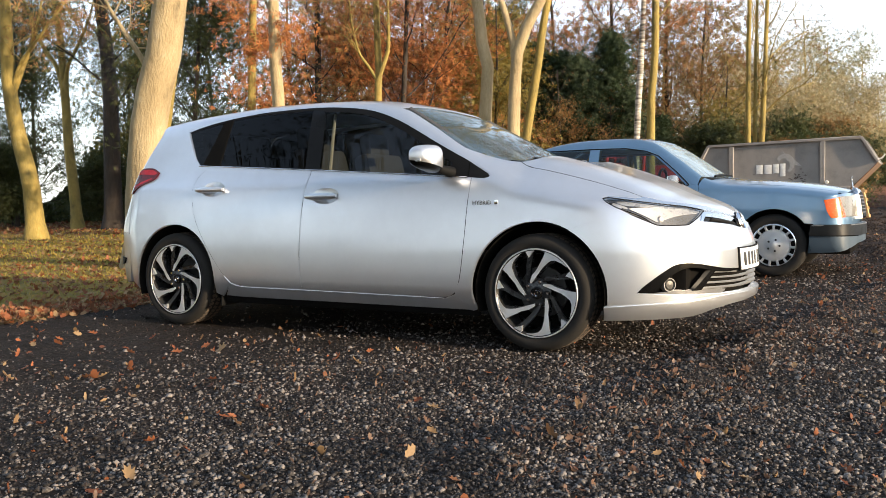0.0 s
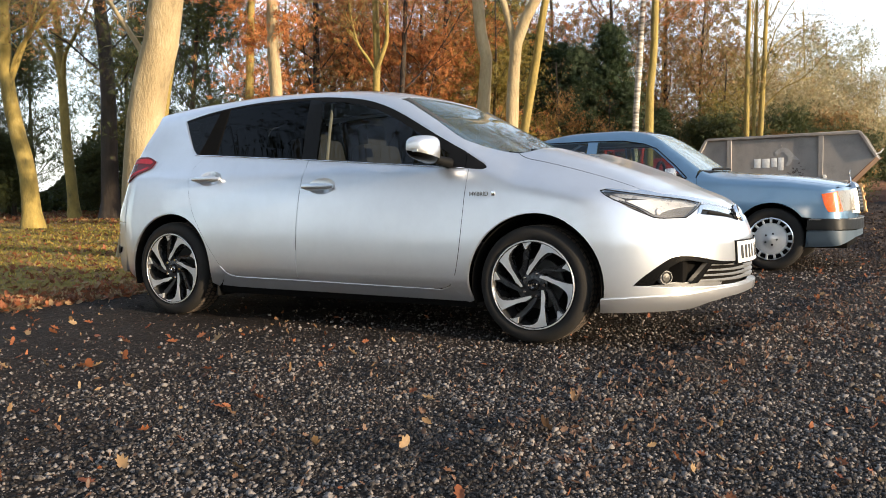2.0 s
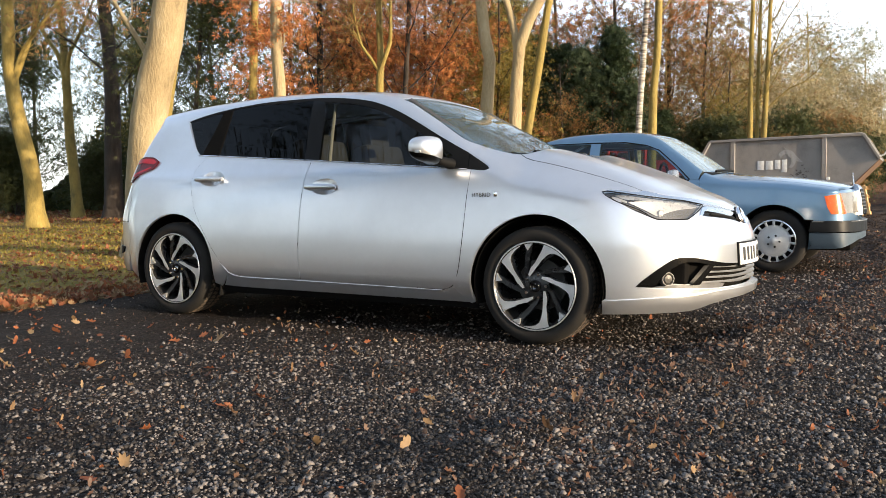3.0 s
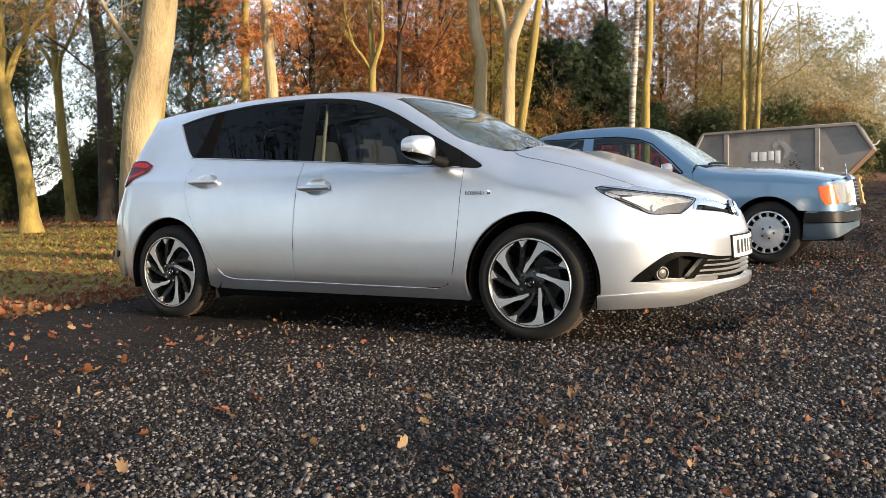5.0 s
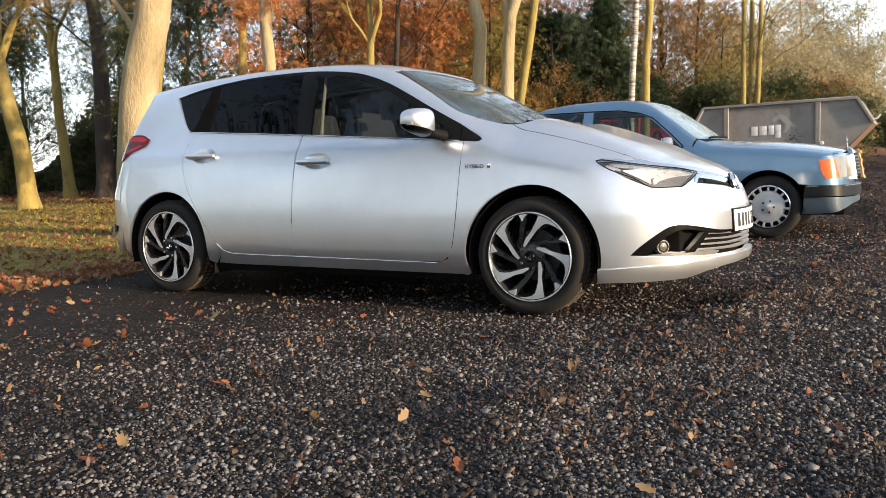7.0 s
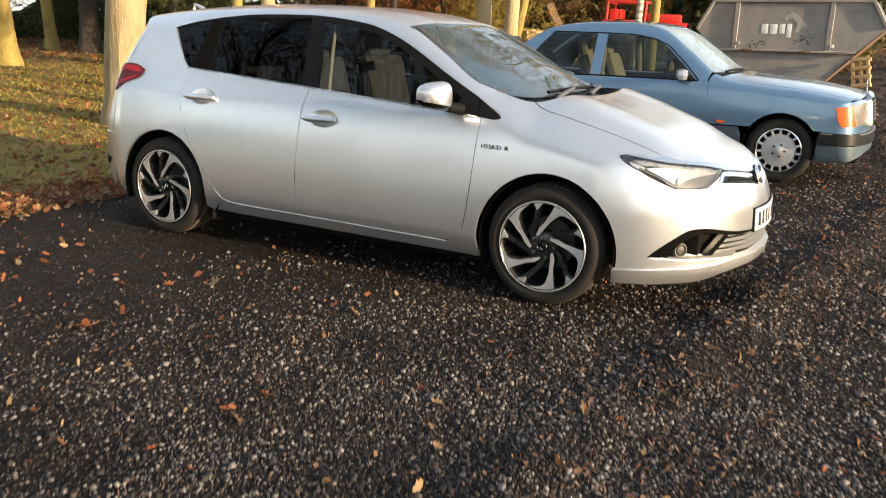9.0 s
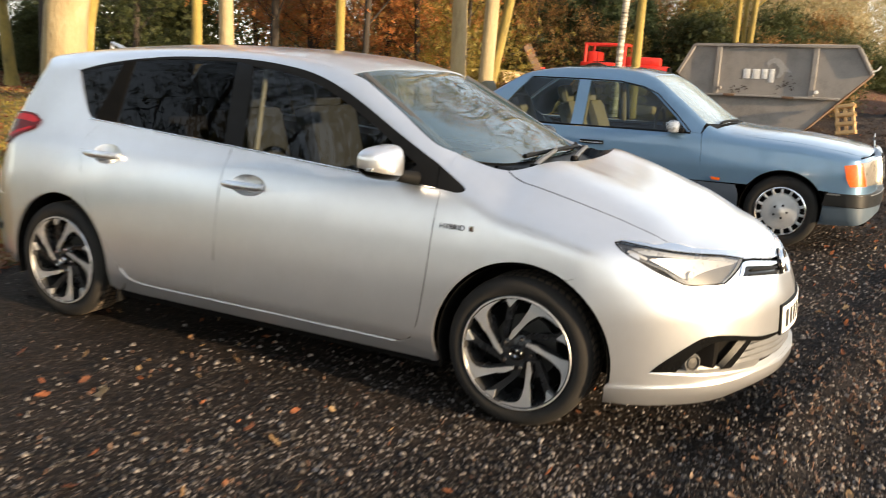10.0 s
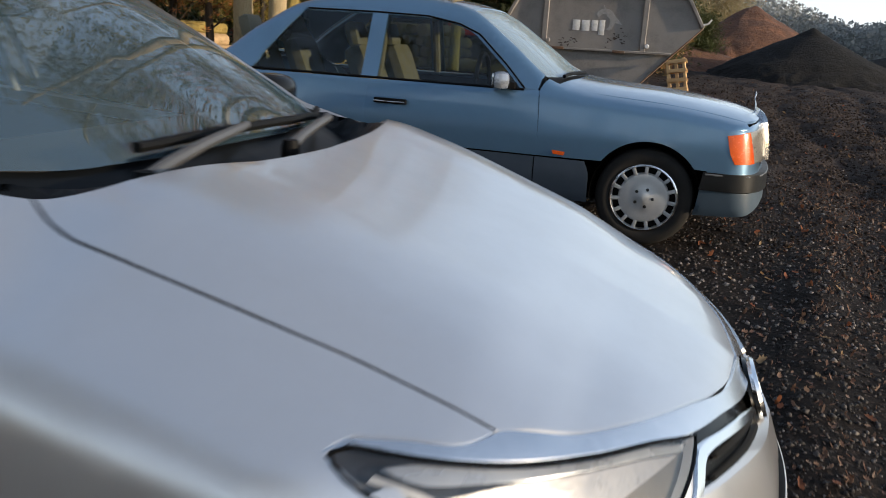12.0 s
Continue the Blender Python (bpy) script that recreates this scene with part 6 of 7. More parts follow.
def alloy_wheel(parent, m):
    w = piece("wheel", mesh_of("wheel", [], [], None), parent, m)
    R, rim = 0.307, 0.234
    part("tyre", tyre_mesh(bmesh.new(), R, 0.215, rim - 0.004), TYRE, w, "black tyre, dusty with mud")
    bm = bmesh.new()
    for i in range(60):
        a = 2 * math.pi * i / 60
        for yy, sk in ((0.055, 0.35), (0.105, -0.35), (0.155, 0.35)):
            box(bm, (0.022, 0.034, 0.003), pose(0, yy, 0) @ Matrix.Rotation(-a, 4, "Y") @ pose(0, 0, R - 0.0005) @ pose(0, 0, 0, 0, 0, math.degrees(sk)))
    part("tread", bm, MUD_TREAD, w, "muddy tread", smooth=False)
    rimob = part("rim", lathe(bmesh.new(), [(rim + 0.001, 0.004), (rim + 0.002, -0.006), (rim - 0.008, -0.009), (rim - 0.014, -0.003), (rim - 0.020, 0.03), (rim - 0.035, 0.08), (rim - 0.035, 0.20)], Matrix(), 72), ALLOY_DARK, w)
    part("rim_edge", lathe(bmesh.new(), [(rim - 0.0005, -0.0065), (rim - 0.003, -0.0105), (rim - 0.0075, -0.0105), (rim - 0.010, -0.004)], Matrix(), 72), ALLOY, rimob, "machined rim edge")
    part("brake_disc", lathe(bmesh.new(), [(0.05, 0.10), (0.135, 0.10), (0.135, 0.12), (0.05, 0.12)], Matrix(), 48), BRAKE, w, "steel brake disc")
    part("backplate", lathe(bmesh.new(), [(0.0, 0.135), (0.21, 0.135)], Matrix(), 40), VOID, w)
    def polar(pts, k=rim):
        return [(k * rr * math.sin(radians(a)), k * rr * math.cos(radians(a)), 0.016 * max(0.0, 0.75 - rr)) for a, rr in pts]

    edge_in = [(-31, 0.285), (-12, 0.41), (3.7, 0.54), (10, 0.70), (13.2, 0.82), (14.5, 0.965)]
    edge_out = [(54, 0.966), (49, 0.930), (41, 0.905), (33, 0.868), (27, 0.815), (22.5, 0.72), (17, 0.60), (5, 0.40), (-27, 0.24)]
    wide = polar([*edge_in, (22, 0.972), (32, 0.973), (43, 0.972), *edge_out])
    flank = polar([(-22, 0.27), (-5, 0.43), (9, 0.57), (17, 0.70), (22, 0.78), (27, 0.85), (33, 0.90), (31, 0.82), (26, 0.70), (17, 0.54), (3, 0.38), (-8, 0.27)])
    # Bright strip along the dark flank, painting in its sun glint.
    glint = polar([(-20, 0.29), (-4, 0.43), (9.5, 0.57), (17.5, 0.70), (22.5, 0.78), (23.4, 0.78), (18.4, 0.685), (10.4, 0.56), (-3.0, 0.425), (-18.7, 0.29)])
    web = polar([(-15, 0.965), (-2.5, 0.97), (-5, 0.84), (-13, 0.60), (-30, 0.36), (-46, 0.27), (-58, 0.27), (-40, 0.42), (-25, 0.60), (-16, 0.80)])
    tab = polar([(-14.5, 0.968), (-7, 0.973), (0.5, 0.968), (-5, 0.905), (-11.5, 0.805), (-13.2, 0.89)])
    for i in range(5):
        rot = Matrix.Rotation(radians(72 * i), 4, "Y")
        bm = bmesh.new()
        blade_mesh(bm, wide, -0.001, 0.045, rot)
        sp = part("spoke", bm, ALLOY_DARK, w, smooth=False)
        bm = bmesh.new()
        blade_mesh(bm, wide, -0.0045, -0.0008, rot)
        part("spoke_face", bm, ALLOY, sp, "machined silver spoke face", smooth=False)
        bm = bmesh.new()
        blade_mesh(bm, flank, 0.012, 0.05, rot)
        sp = part("spoke", bm, ALLOY_DARK, w, smooth=False)
        bm = bmesh.new()
        blade_mesh(bm, glint, 0.0115, 0.013, rot)
        part("spoke_edge", bm, ALLOY, sp, "silver strip painted as a sun glint on the spoke", smooth=False)
        bm = bmesh.new()
        blade_mesh(bm, web, 0.010, 0.04, rot)
        part("spoke_web", bm, ALLOY_DARK, w, smooth=False)
        bm = bmesh.new()
        blade_mesh(bm, tab, -0.0045, 0.012, rot)
        part("rim_tab", bm, ALLOY, w, "machined silver rim tab", smooth=False)
        bm = bmesh.new()
        lathe(bm, [(0.0, 0.004), (0.007, 0.004), (0.0095, 0.008), (0.0095, 0.03)], rot @ pose(0.018, 0, 0.058), 12)
        part("wheel_nut", bm, CHROME, w)
    part("hub", lathe(bmesh.new(), [(0.0, 0.014), (0.06, 0.014), (0.075, 0.022), (0.08, 0.06)], Matrix(), 40), ALLOY_DARK, w)
    cap = part("hub_cap", lathe(bmesh.new(), [(0.0, 0.002), (0.026, 0.002), (0.031, 0.006), (0.032, 0.02)], Matrix(), 32), BLACK_GLOSS, w)
    bm = bmesh.new()
    lathe(bm, [(0.0205, 0.002), (0.0215, 0.0003), (0.0225, 0.002)], Matrix.Diagonal((1.1, 1, 0.8, 1)), 28)
    lathe(bm, [(0.0090, 0.002), (0.0100, 0.0003), (0.011, 0.002)], Matrix.Diagonal((0.8, 1, 1.5, 1)), 20)
    part("cap_emblem", bm, CHROME, cap)
    return w


for wx, rot in ((0.0, 2), (2.6, 0)):
    alloy_wheel(car, pose(wx, -AURIS_Y - 0.0, 0.313) @ Matrix.Rotation(radians(rot), 4, "Y"))
    alloy_wheel(car, pose(wx, AURIS_Y, 0.313, 0, 0, 180))
# underside, wheel wells, inner structure
bm = boxes(((3.9, 1.18, 0.16), pose(1.35, 0, 0.30)), ((1.70, 1.60, 0.14), pose(1.32, 0, 0.285)), ((0.60, 1.30, 0.25), pose(-0.36, 0, 0.42)), ((0.36, 1.25, 0.30), pose(3.14, 0, 0.40)), bevel=0.02)
part("underbody", bm, VOID, car)
for wx, *_ in (RA, FA):
    for sgn in (-1, 1):
        bm = bmesh.new()
        pts = [(0.36 * math.cos(a), 0.36 * math.sin(a)) for a in np.linspace(radians(-18), radians(198), 30)]
        ra = [bm.verts.new((wx + x, sgn * 0.845, 0.312 + z)) for x, z in pts]
        rb = [bm.verts.new((wx + x, sgn * 0.55, 0.312 + z)) for x, z in pts]
        for i in range(29):
            bm.faces.new((ra[i], ra[i + 1], rb[i + 1], rb[i]))
        bm.faces.new(rb)
        part("wheel_well", bm, VOID, car)
part("mud_flap", boxes(((0.012, 0.16, 0.11), pose(0.405, -0.76, 0.205, 0, 8, 0)), bevel=0.004), BLACK, car)
part("front_spat", boxes(((0.012, 0.20, 0.05), pose(3.02, -0.66, 0.185, 0, -14, 25)), bevel=0.003), BLACK, car, "black air deflector flap")
inner = [*S(B, (2.20, 0.90, 1), (2.17, 0.27, 1), (0.46, 0.27, 1), (0.20, 0.70), (0.17, 1.03, 1))]
P.add("inner_panel", inner, "sec", VOID, lift=-0.030, gap=0, depth=0.002, step=0.06)
part("engine_bay", boxes(((0.72, 0.98, 0.26), pose(2.88, 0, 0.52)), ((0.26, 1.15, 0.30), pose(2.36, 0, 0.66)), bevel=0.05), VOID, car)
# cabin
cabin = part("cabin_floor", boxes(((2.6, 1.36, 0.05), pose(1.05, 0, 0.42)), ((0.06, 1.30, 0.45), pose(-0.42, 0, 0.75)), bevel=0.01), SEAT_DARK, car)
bm = boxes(((0.50, 1.36, 0.34), pose(2.06, 0, 0.80)), ((0.42, 1.30, 0.05), pose(2.16, 0, 0.965, 0, 4)), bevel=0.04)
part("dashboard", bm, SEAT_DARK, car, "dark dashboard")
bm = bmesh.new()
lathe(bm, [(0.172, -0.016), (0.188, -0.016), (0.192, 0.0), (0.188, 0.016), (0.172, 0.016), (0.168, 0.0), (0.172, -0.016)], pose(1.72, -0.36, 0.92, 0, 0, 0) @ pose(0, 0, 0, 0, -24, 90), 32)
box(bm, (0.03, 0.34, 0.06), pose(1.73, -0.36, 0.92, 0, -24), 0.01)
part("steering_wheel", bm, BLACK, car)
for sx, sy in ((1.10, -0.36), (1.10, 0.36), (0.28, -0.38), (0.28, 0.0), (0.28, 0.38)):
    seat = part("seat", boxes(((0.52, 0.50 if sx > 1 else 0.40, 0.16), pose(sx + 0.12, sy, 0.56, 0, -6)), bevel=0.05), SEAT_DARK, car)
    part("seat_back", boxes(((0.14, 0.48 if sx > 1 else 0.40, 0.60), pose(sx - 0.20, sy, 0.86, 0, -14)), bevel=0.05), SEAT_DARK, seat)
    part("head_rest", boxes(((0.10, 0.26, 0.17), pose(sx - 0.295, sy, 1.22, 0, -10)), bevel=0.04), SEAT_DARK, seat)
for sgn in (-1, 1):
    bm = bmesh.new()
    tube(bm, [(1.20, sgn * 0.715, 0.99), (1.18, sgn * 0.655, 1.18), (1.15, sgn * 0.575, 1.36)], [0.012, 0.011, 0.010], 8)
    part("pillar_lining", bm, CREAM, car, "pale cream pillar lining")
    bm = bmesh.new()
    tube(bm, [(1.66, sgn * 0.52, 1.345), (1.92, sgn * 0.585, 1.20), (2.19, sgn * 0.62, 1.03)], 0.024, 8)
    part("pillar_lining", bm, SEAT_DARK, car, "dark windscreen pillar lining")
part("rear_view_mirror", boxes(((0.03, 0.22, 0.065), pose(1.80, 0, 1.265, 0, -12)), bevel=0.012), BLACK, car)
P.add("headlining", O(B, (1.60, 0.54, 1), (0.6, 0.55), (-0.3, 0.52, 1), (-0.5, 0.0, 1), (1.62, 0, 1)), "over", LINING, far=False, both=True, lift=-0.03, gap=0.0, depth=0.002, step=0.08)


# ---------------------------------------------------------------- blue saloon
SALOON_X, SALOON_Y, SALOON_Z = 0.29, 5.40, 0.045
saloon = Body(
    plan=curve([-1.0, -0.7, -0.2, 0.6, 1.6, 2.6, 3.1, 3.6], [0.80, 0.84, 0.86, 0.87, 0.87, 0.865, 0.85, 0.82]),
    tumble=curve([0.10, 0.20, 0.30, 0.45, 0.62, 0.76, 0.86, 0.92, 1.0, 1.30, 1.45], [-0.10, -0.06, -0.02, 0.0, 0.0, -0.012, -0.030, -0.06, -0.095, -0.215, -0.29]),
    top=curve([-1.02, -0.7, -0.32, -0.24, 0.10, 0.42, 0.80, 1.2, 1.43, 1.59, 1.87, 2.22, 2.32, 2.9, 3.3, 3.48], [0.90, 0.955, 0.985, 1.0, 1.22, 1.385, 1.432, 1.440, 1.425, 1.385, 1.215, 0.995, 0.972, 0.925, 0.865, 0.815]),
    crown=curve([0.0, 0.3, 0.5, 0.65, 0.75, 0.9], [0.0, 0.006, 0.02, 0.042, 0.065, 0.12]),
    front=curve([0.10, 0.30, 0.50, 0.80, 0.95], [3.52, 3.53, 3.52, 3.475, 3.43]),
    front_drop=curve([0.0, 0.3, 0.55, 0.70, 0.78, 0.84, 0.9], [0.0, 0.012, 0.045, 0.085, 0.13, 0.21, 0.40]),
    rear=curve([0.15, 0.5, 0.9, 1.1], [-0.98, -1.02, -0.98, -0.9]),
    rear_drop=curve([0.0, 0.5, 0.7, 0.8, 0.87], [0.0, 0.03, 0.08, 0.15, 0.35]),
    k=0.035, axis=2.7)
B = saloon
car2 = thing("blue_saloon", "old faded blue four-door saloon car parked on gravel", "car", pose(SALOON_X, SALOON_Y, SALOON_Z))
P = Panels(B, car2)
FW, RW = (2.80, 0.310, 0.338), (0.0, 0.310, 0.338)
P.add("front_wing", [*S(B, (2.11, 0.50, 1), (2.11, 0.70), (2.095, 0.90, 1)), *O(B, (2.14, 0.740, 1), (2.5, 0.725), (3.0, 0.715), (3.34, 0.70, 1)), *N(B, (48.5, 0.765, 1), (57.5, 0.735, 1), (54.3, 0.557, 1), (56.5, 0.505, 1)), *S(B, (3.15, 0.505, 1)), *A(B, *FW, 36, 145)], "sec", BLUE, gap=0.003)
P.add("front_door", S(B, (2.117, 0.50, 1), (2.11, 0.70), (2.095, 0.900, 1), (1.5, 0.893), (0.97, 0.885, 1), (0.955, 0.70), (0.965, 0.50, 1)), "sec", BLUE, gap=0.003)
P.add("rear_door", S(B, (0.97, 0.885, 1), (0.955, 0.70), (0.965, 0.50, 1), (0.40, 0.50, 1), (0.36, 0.56), (0.24, 0.66), (0.10, 0.74), (0.02, 0.88, 1), (0.5, 0.885)), "sec", BLUE, gap=0.003)
P.add("rear_wing", [*S(B, (0.02, 0.88, 1), (0.10, 0.74), (0.24, 0.66), (0.36, 0.56, 1)), *A(B, *RW, 35, 150)[1:], *S(B, (-0.40, 0.50, 1), (-0.85, 0.50, 1), (-0.86, 0.88, 1)), *O(B, (-0.5, 0.66), (-0.24, 0.66, 1))], "sec", BLUE, gap=0.001)
P.add("cladding_front", S(B, (2.11, 0.495, 1), (2.42, 0.495, 1), (2.45, 0.42), (2.455, 0.24, 1), (2.11, 0.24, 1)), "sec", GREYBLUE, "grey-blue lower side cladding", lift=0.012, gap=0.002)
P.add("cladding_door", S(B, (0.97, 0.495, 1), (2.105, 0.495, 1), (2.105, 0.24, 1), (0.97, 0.24, 1)), "sec", GREYBLUE, "grey-blue lower side cladding", lift=0.012, gap=0.002)
P.add("cladding_rear", S(B, (0.34, 0.495, 1), (0.965, 0.495, 1), (0.965, 0.24, 1), (0.345, 0.24, 1)), "sec", GREYBLUE, "grey-blue lower side cladding", lift=0.012, gap=0.002)
P.add("bonnet", O(B, (2.29, 0.0, 1), (2.27, 0.4), (2.202, 0.735, 1), (2.5, 0.725), (3.0, 0.715), (3.34, 0.70, 1), (3.42, 0.5), (3.45, 0.0, 1)), "over", BLUE, far=False, both=True, gap=0.003, step=0.05)
P.add("boot_lid", O(B, (-0.26, 0.0, 1), (-0.26, 0.62, 1), (-0.86, 0.62, 1), (-0.92, 0.0, 1)), "over", BLUE, far=False, both=True, gap=0.003, step=0.06)
P.add("roof", O(B, (1.59, 0.0, 1), (1.57, 0.572, 1), (1.2, 0.57), (0.6, 0.56), (0.40, 0.545, 1), (0.42, 0.0, 1)), "over", BLUE, far=False, both=True, gap=0.0, step=0.06)
top_line = [(0.44, 1.322), (0.95, 1.335), (1.3, 1.32), (1.52, 1.285)]
P.add("side_frame", [*S(B, (2.08, 0.90, 1)), *O(B, (2.11, 0.735, 1), (1.865, 0.668), (1.57, 0.572, 1), (1.2, 0.57), (0.6, 0.56), (0.40, 0.545), (0.10, 0.60), (-0.24, 0.66, 1)), *S(B, (-0.10, 0.90, 1), (0.10, 0.90), (0.19, 1.02), (0.30, 1.16), (0.44, 1.318, 1), *top_line[1:], (1.66, 1.235), (1.88, 1.06), (2.04, 0.905, 1))], "sec", BLUE, gap=0.0)
P.add("rear_window", S(B, (0.14, 0.90, 1), (0.91, 0.895, 1), (0.915, 1.300, 1), (0.45, 1.298, 1), (0.33, 1.16), (0.22, 1.02)), "sec", GLASS_SALOON, "clear rear door window", lift=-0.006, gap=0, depth=0.004).visible_shadow = False
P.add("door_pillar", S(B, (0.91, 0.895, 1), (1.02, 0.895, 1), (1.02, 1.305, 1), (0.915, 1.305, 1)), "sec", BLUE, lift=-0.001, gap=0)
P.add("front_window", S(B, (1.02, 0.895, 1), (1.97, 0.905, 1), (1.84, 1.03), (1.64, 1.20), (1.50, 1.262), (1.3, 1.295), (1.02, 1.300, 1)), "sec", GLASS_SALOON, "clear front door window", lift=-0.006, gap=0, depth=0.004).visible_shadow = False
P.add("window_seal", S(B, (0.45, 1.298, 1), (0.915, 1.300), (1.02, 1.300), (1.3, 1.295), (1.50, 1.262), (1.64, 1.20), (1.84, 1.03), (1.97, 0.905, 1), (2.04, 0.905, 1), (1.88, 1.06), (1.66, 1.235), (1.52, 1.285), (1.3, 1.32), (0.95, 1.335), (0.44, 1.320, 1)), "sec", BLUE, lift=-0.002, gap=0.0)
for sgn in (-1, 1):
    for z, dz, pts in ((0.893, 0.008, [(0.12, 0.0), (0.9, 0.0), (2.0, 0.002)]), (1.305, 0.006, [(0.45, 0.0), (0.95, 0.003), (1.3, -0.003), (1.52, -0.04), (1.66, -0.095), (1.86, -0.265), (2.0, -0.40)])):
        q = B.side([(x, z + d) for x, d in pts])
        bm = bmesh.new()
        tube(bm, [(a[0], sgn * (-a[1] + 0.001), a[2]) for a in q], dz, 6)
        part("rubber_strip", bm, BLACK, car2)
P.add("windscreen", O(B, (1.60, 0.0, 1), (2.245, 0.0, 1), (2.215, 0.45), (2.125, 0.722, 1), (1.865, 0.664), (1.58, 0.568, 1)), "over", GLASS_DEW_SKY, "dewy pale windscreen with sky glow painted into its film", far=False, both=True, gap=0.001, depth=0.004, lift=-0.004, step=0.06).visible_shadow = False
P.add("rear_screen", O(B, (0.41, 0.0, 1), (0.39, 0.53, 1), (0.10, 0.585), (-0.22, 0.64, 1), (-0.24, 0.0, 1)), "over", GLASS_CLEAR, far=False, both=True, gap=0.001, depth=0.004, lift=-0.004, step=0.06).visible_shadow = False
P.add("scuttle", O(B, (2.247, 0.0, 1), (2.288, 0.0, 1), (2.268, 0.4), (2.202, 0.738, 1), (2.128, 0.724, 1), (2.22, 0.45)), "over", BLACK, far=False, both=True, gap=0.0, lift=-0.004)
bm = bmesh.new()
k = np.linspace(0, 1, 8)
tube(bm, B.over(np.c_[2.28 - 0.07 * k, -0.1 - 0.5 * k]) + np.array([0, 0, 0.02]), 0.012, 8)
part("wiper", bm, BLACK, car2, "black windscreen wiper")
# front end
P.add("bumper", [*N(B, (0, 0.50, 1), (30, 0.50), (50, 0.50)), *S(B, (3.13, 0.50, 1), (3.115, 0.400, 1)), *N(B, (50, 0.398), (30, 0.392), (0, 0.390, 1))], "nose", BUMPER, "dark bumper with a thin bright top edge", lift=0.026, gap=0, depth=0.04)
P.add("valance", [*N(B, (0, 0.380, 1), (30, 0.382), (50, 0.388)), *S(B, (3.12, 0.390, 1), (3.10, 0.235, 1)), *N(B, (50, 0.250), (42, 0.285), (30, 0.318), (0, 0.330, 1))], "nose", VALANCE, lift=0.012, gap=0, depth=0.02)
for sgn in (-1, 1):
    bm = bmesh.new()
    q = np.concatenate([B.side([(3.14, 0.492), (3.22, 0.492)]), B.nose([(a, 0.492) for a in (50, 42, 32, 20, 8, 0)])])
    nrm = B.normal(q)
    q = q + nrm * 0.026
    tube(bm, [(a[0], -sgn * a[1], a[2]) for a in q], 0.006, 8)
    part("bumper_chrome", bm, SLAT, car2, "chrome bumper strip")
P.add("front_panel", N(B, (0, 0.80, 1), (40, 0.80), (52, 0.78, 1), (62, 0.74), (62, 0.50, 1), (0, 0.50, 1)), "nose", BLUE, gap=0, lift=-0.012)
P.add("indicator", N(B, (49.0, 0.752, 1), (57.2, 0.728, 1), (56.0, 0.62), (54.0, 0.560, 1), (45.5, 0.565, 1)), "nose", ORANGE_LENS, "orange corner indicator lamp", lift=0.004, gap=0.001, depth=0.03)
P.add("headlamp", N(B, (22, 0.775, 1), (49.5, 0.755, 1), (47.5, 0.570, 1), (23, 0.570, 1)), "nose", LAMP_PALE, "square glass headlamp", lift=-0.006, gap=0.001, depth=0.03)
P.add("headlamp_glass", N(B, (22, 0.775, 1), (49.5, 0.755, 1), (47.5, 0.570, 1), (23, 0.570, 1)), "nose", GLASS_LAMP, lift=0.010, gap=0.001, depth=0.02)
P.add("grille_surround", N(B, (0, 0.825, 1), (14, 0.825, 1), (20.5, 0.78, 1), (19, 0.545, 1), (0, 0.545, 1)), "nose", CHROME, "chrome radiator grille shell", lift=0.028, gap=0, depth=0.05)
P.add("grille_field", N(B, (0, 0.790, 1), (15, 0.785, 1), (17.5, 0.765, 1), (16.5, 0.565, 1), (0, 0.565, 1)), "nose", BLACK, lift=0.033, gap=0, depth=0.004)
for i in range(6):
    z = 0.595 + 0.032 * i
    P.add("grille_slat", N(B, (1, z, 1), (17, z, 1), (17, z + 0.010, 1), (1, z + 0.010, 1)), "nose", SLAT, lift=0.0345, gap=0, depth=0.002)
bm = bmesh.new()
tube(bm, [(3.43, 0, 0.83), (3.425, 0, 0.88), (3.42, 0, 0.90)], [0.006, 0.004, 0.003], 8)
lathe(bm, [(0.030, -0.003), (0.034, 0.0), (0.030, 0.003), (0.028, 0.0), (0.030, -0.003)], pose(3.418, 0, 0.93, 0, 0, 90), 24)
part("bonnet_ornament", bm, CHROME, car2, "slim chrome bonnet ornament")
P.add("repeater", S(B, (2.215, 0.545, 1), (2.295, 0.540, 1), (2.29, 0.518, 1), (2.225, 0.522, 1)), "sec", ORANGE_LENS, "small orange side repeater", lift=0.008, gap=0, depth=0.008)
# rear end, closed but out of sight
Tl2 = lambda *pts: [(0.1 - math.cos(radians(a)), math.sin(radians(a)), z, len(c) > 0) for a, z, *c in pts]
P.add("tail_panel", Tl2((0, 0.90, 1), (38, 0.90, 1), (41, 0.50, 1), (0, 0.50, 1)), "tail", BLUE, far=False, both=True, gap=0)
P.add("rear_bumper", Tl2((0, 0.50, 1), (44, 0.50, 1), (43, 0.25, 1), (0, 0.25, 1)), "tail", BLACK, far=False, both=True, gap=0, lift=0.04)
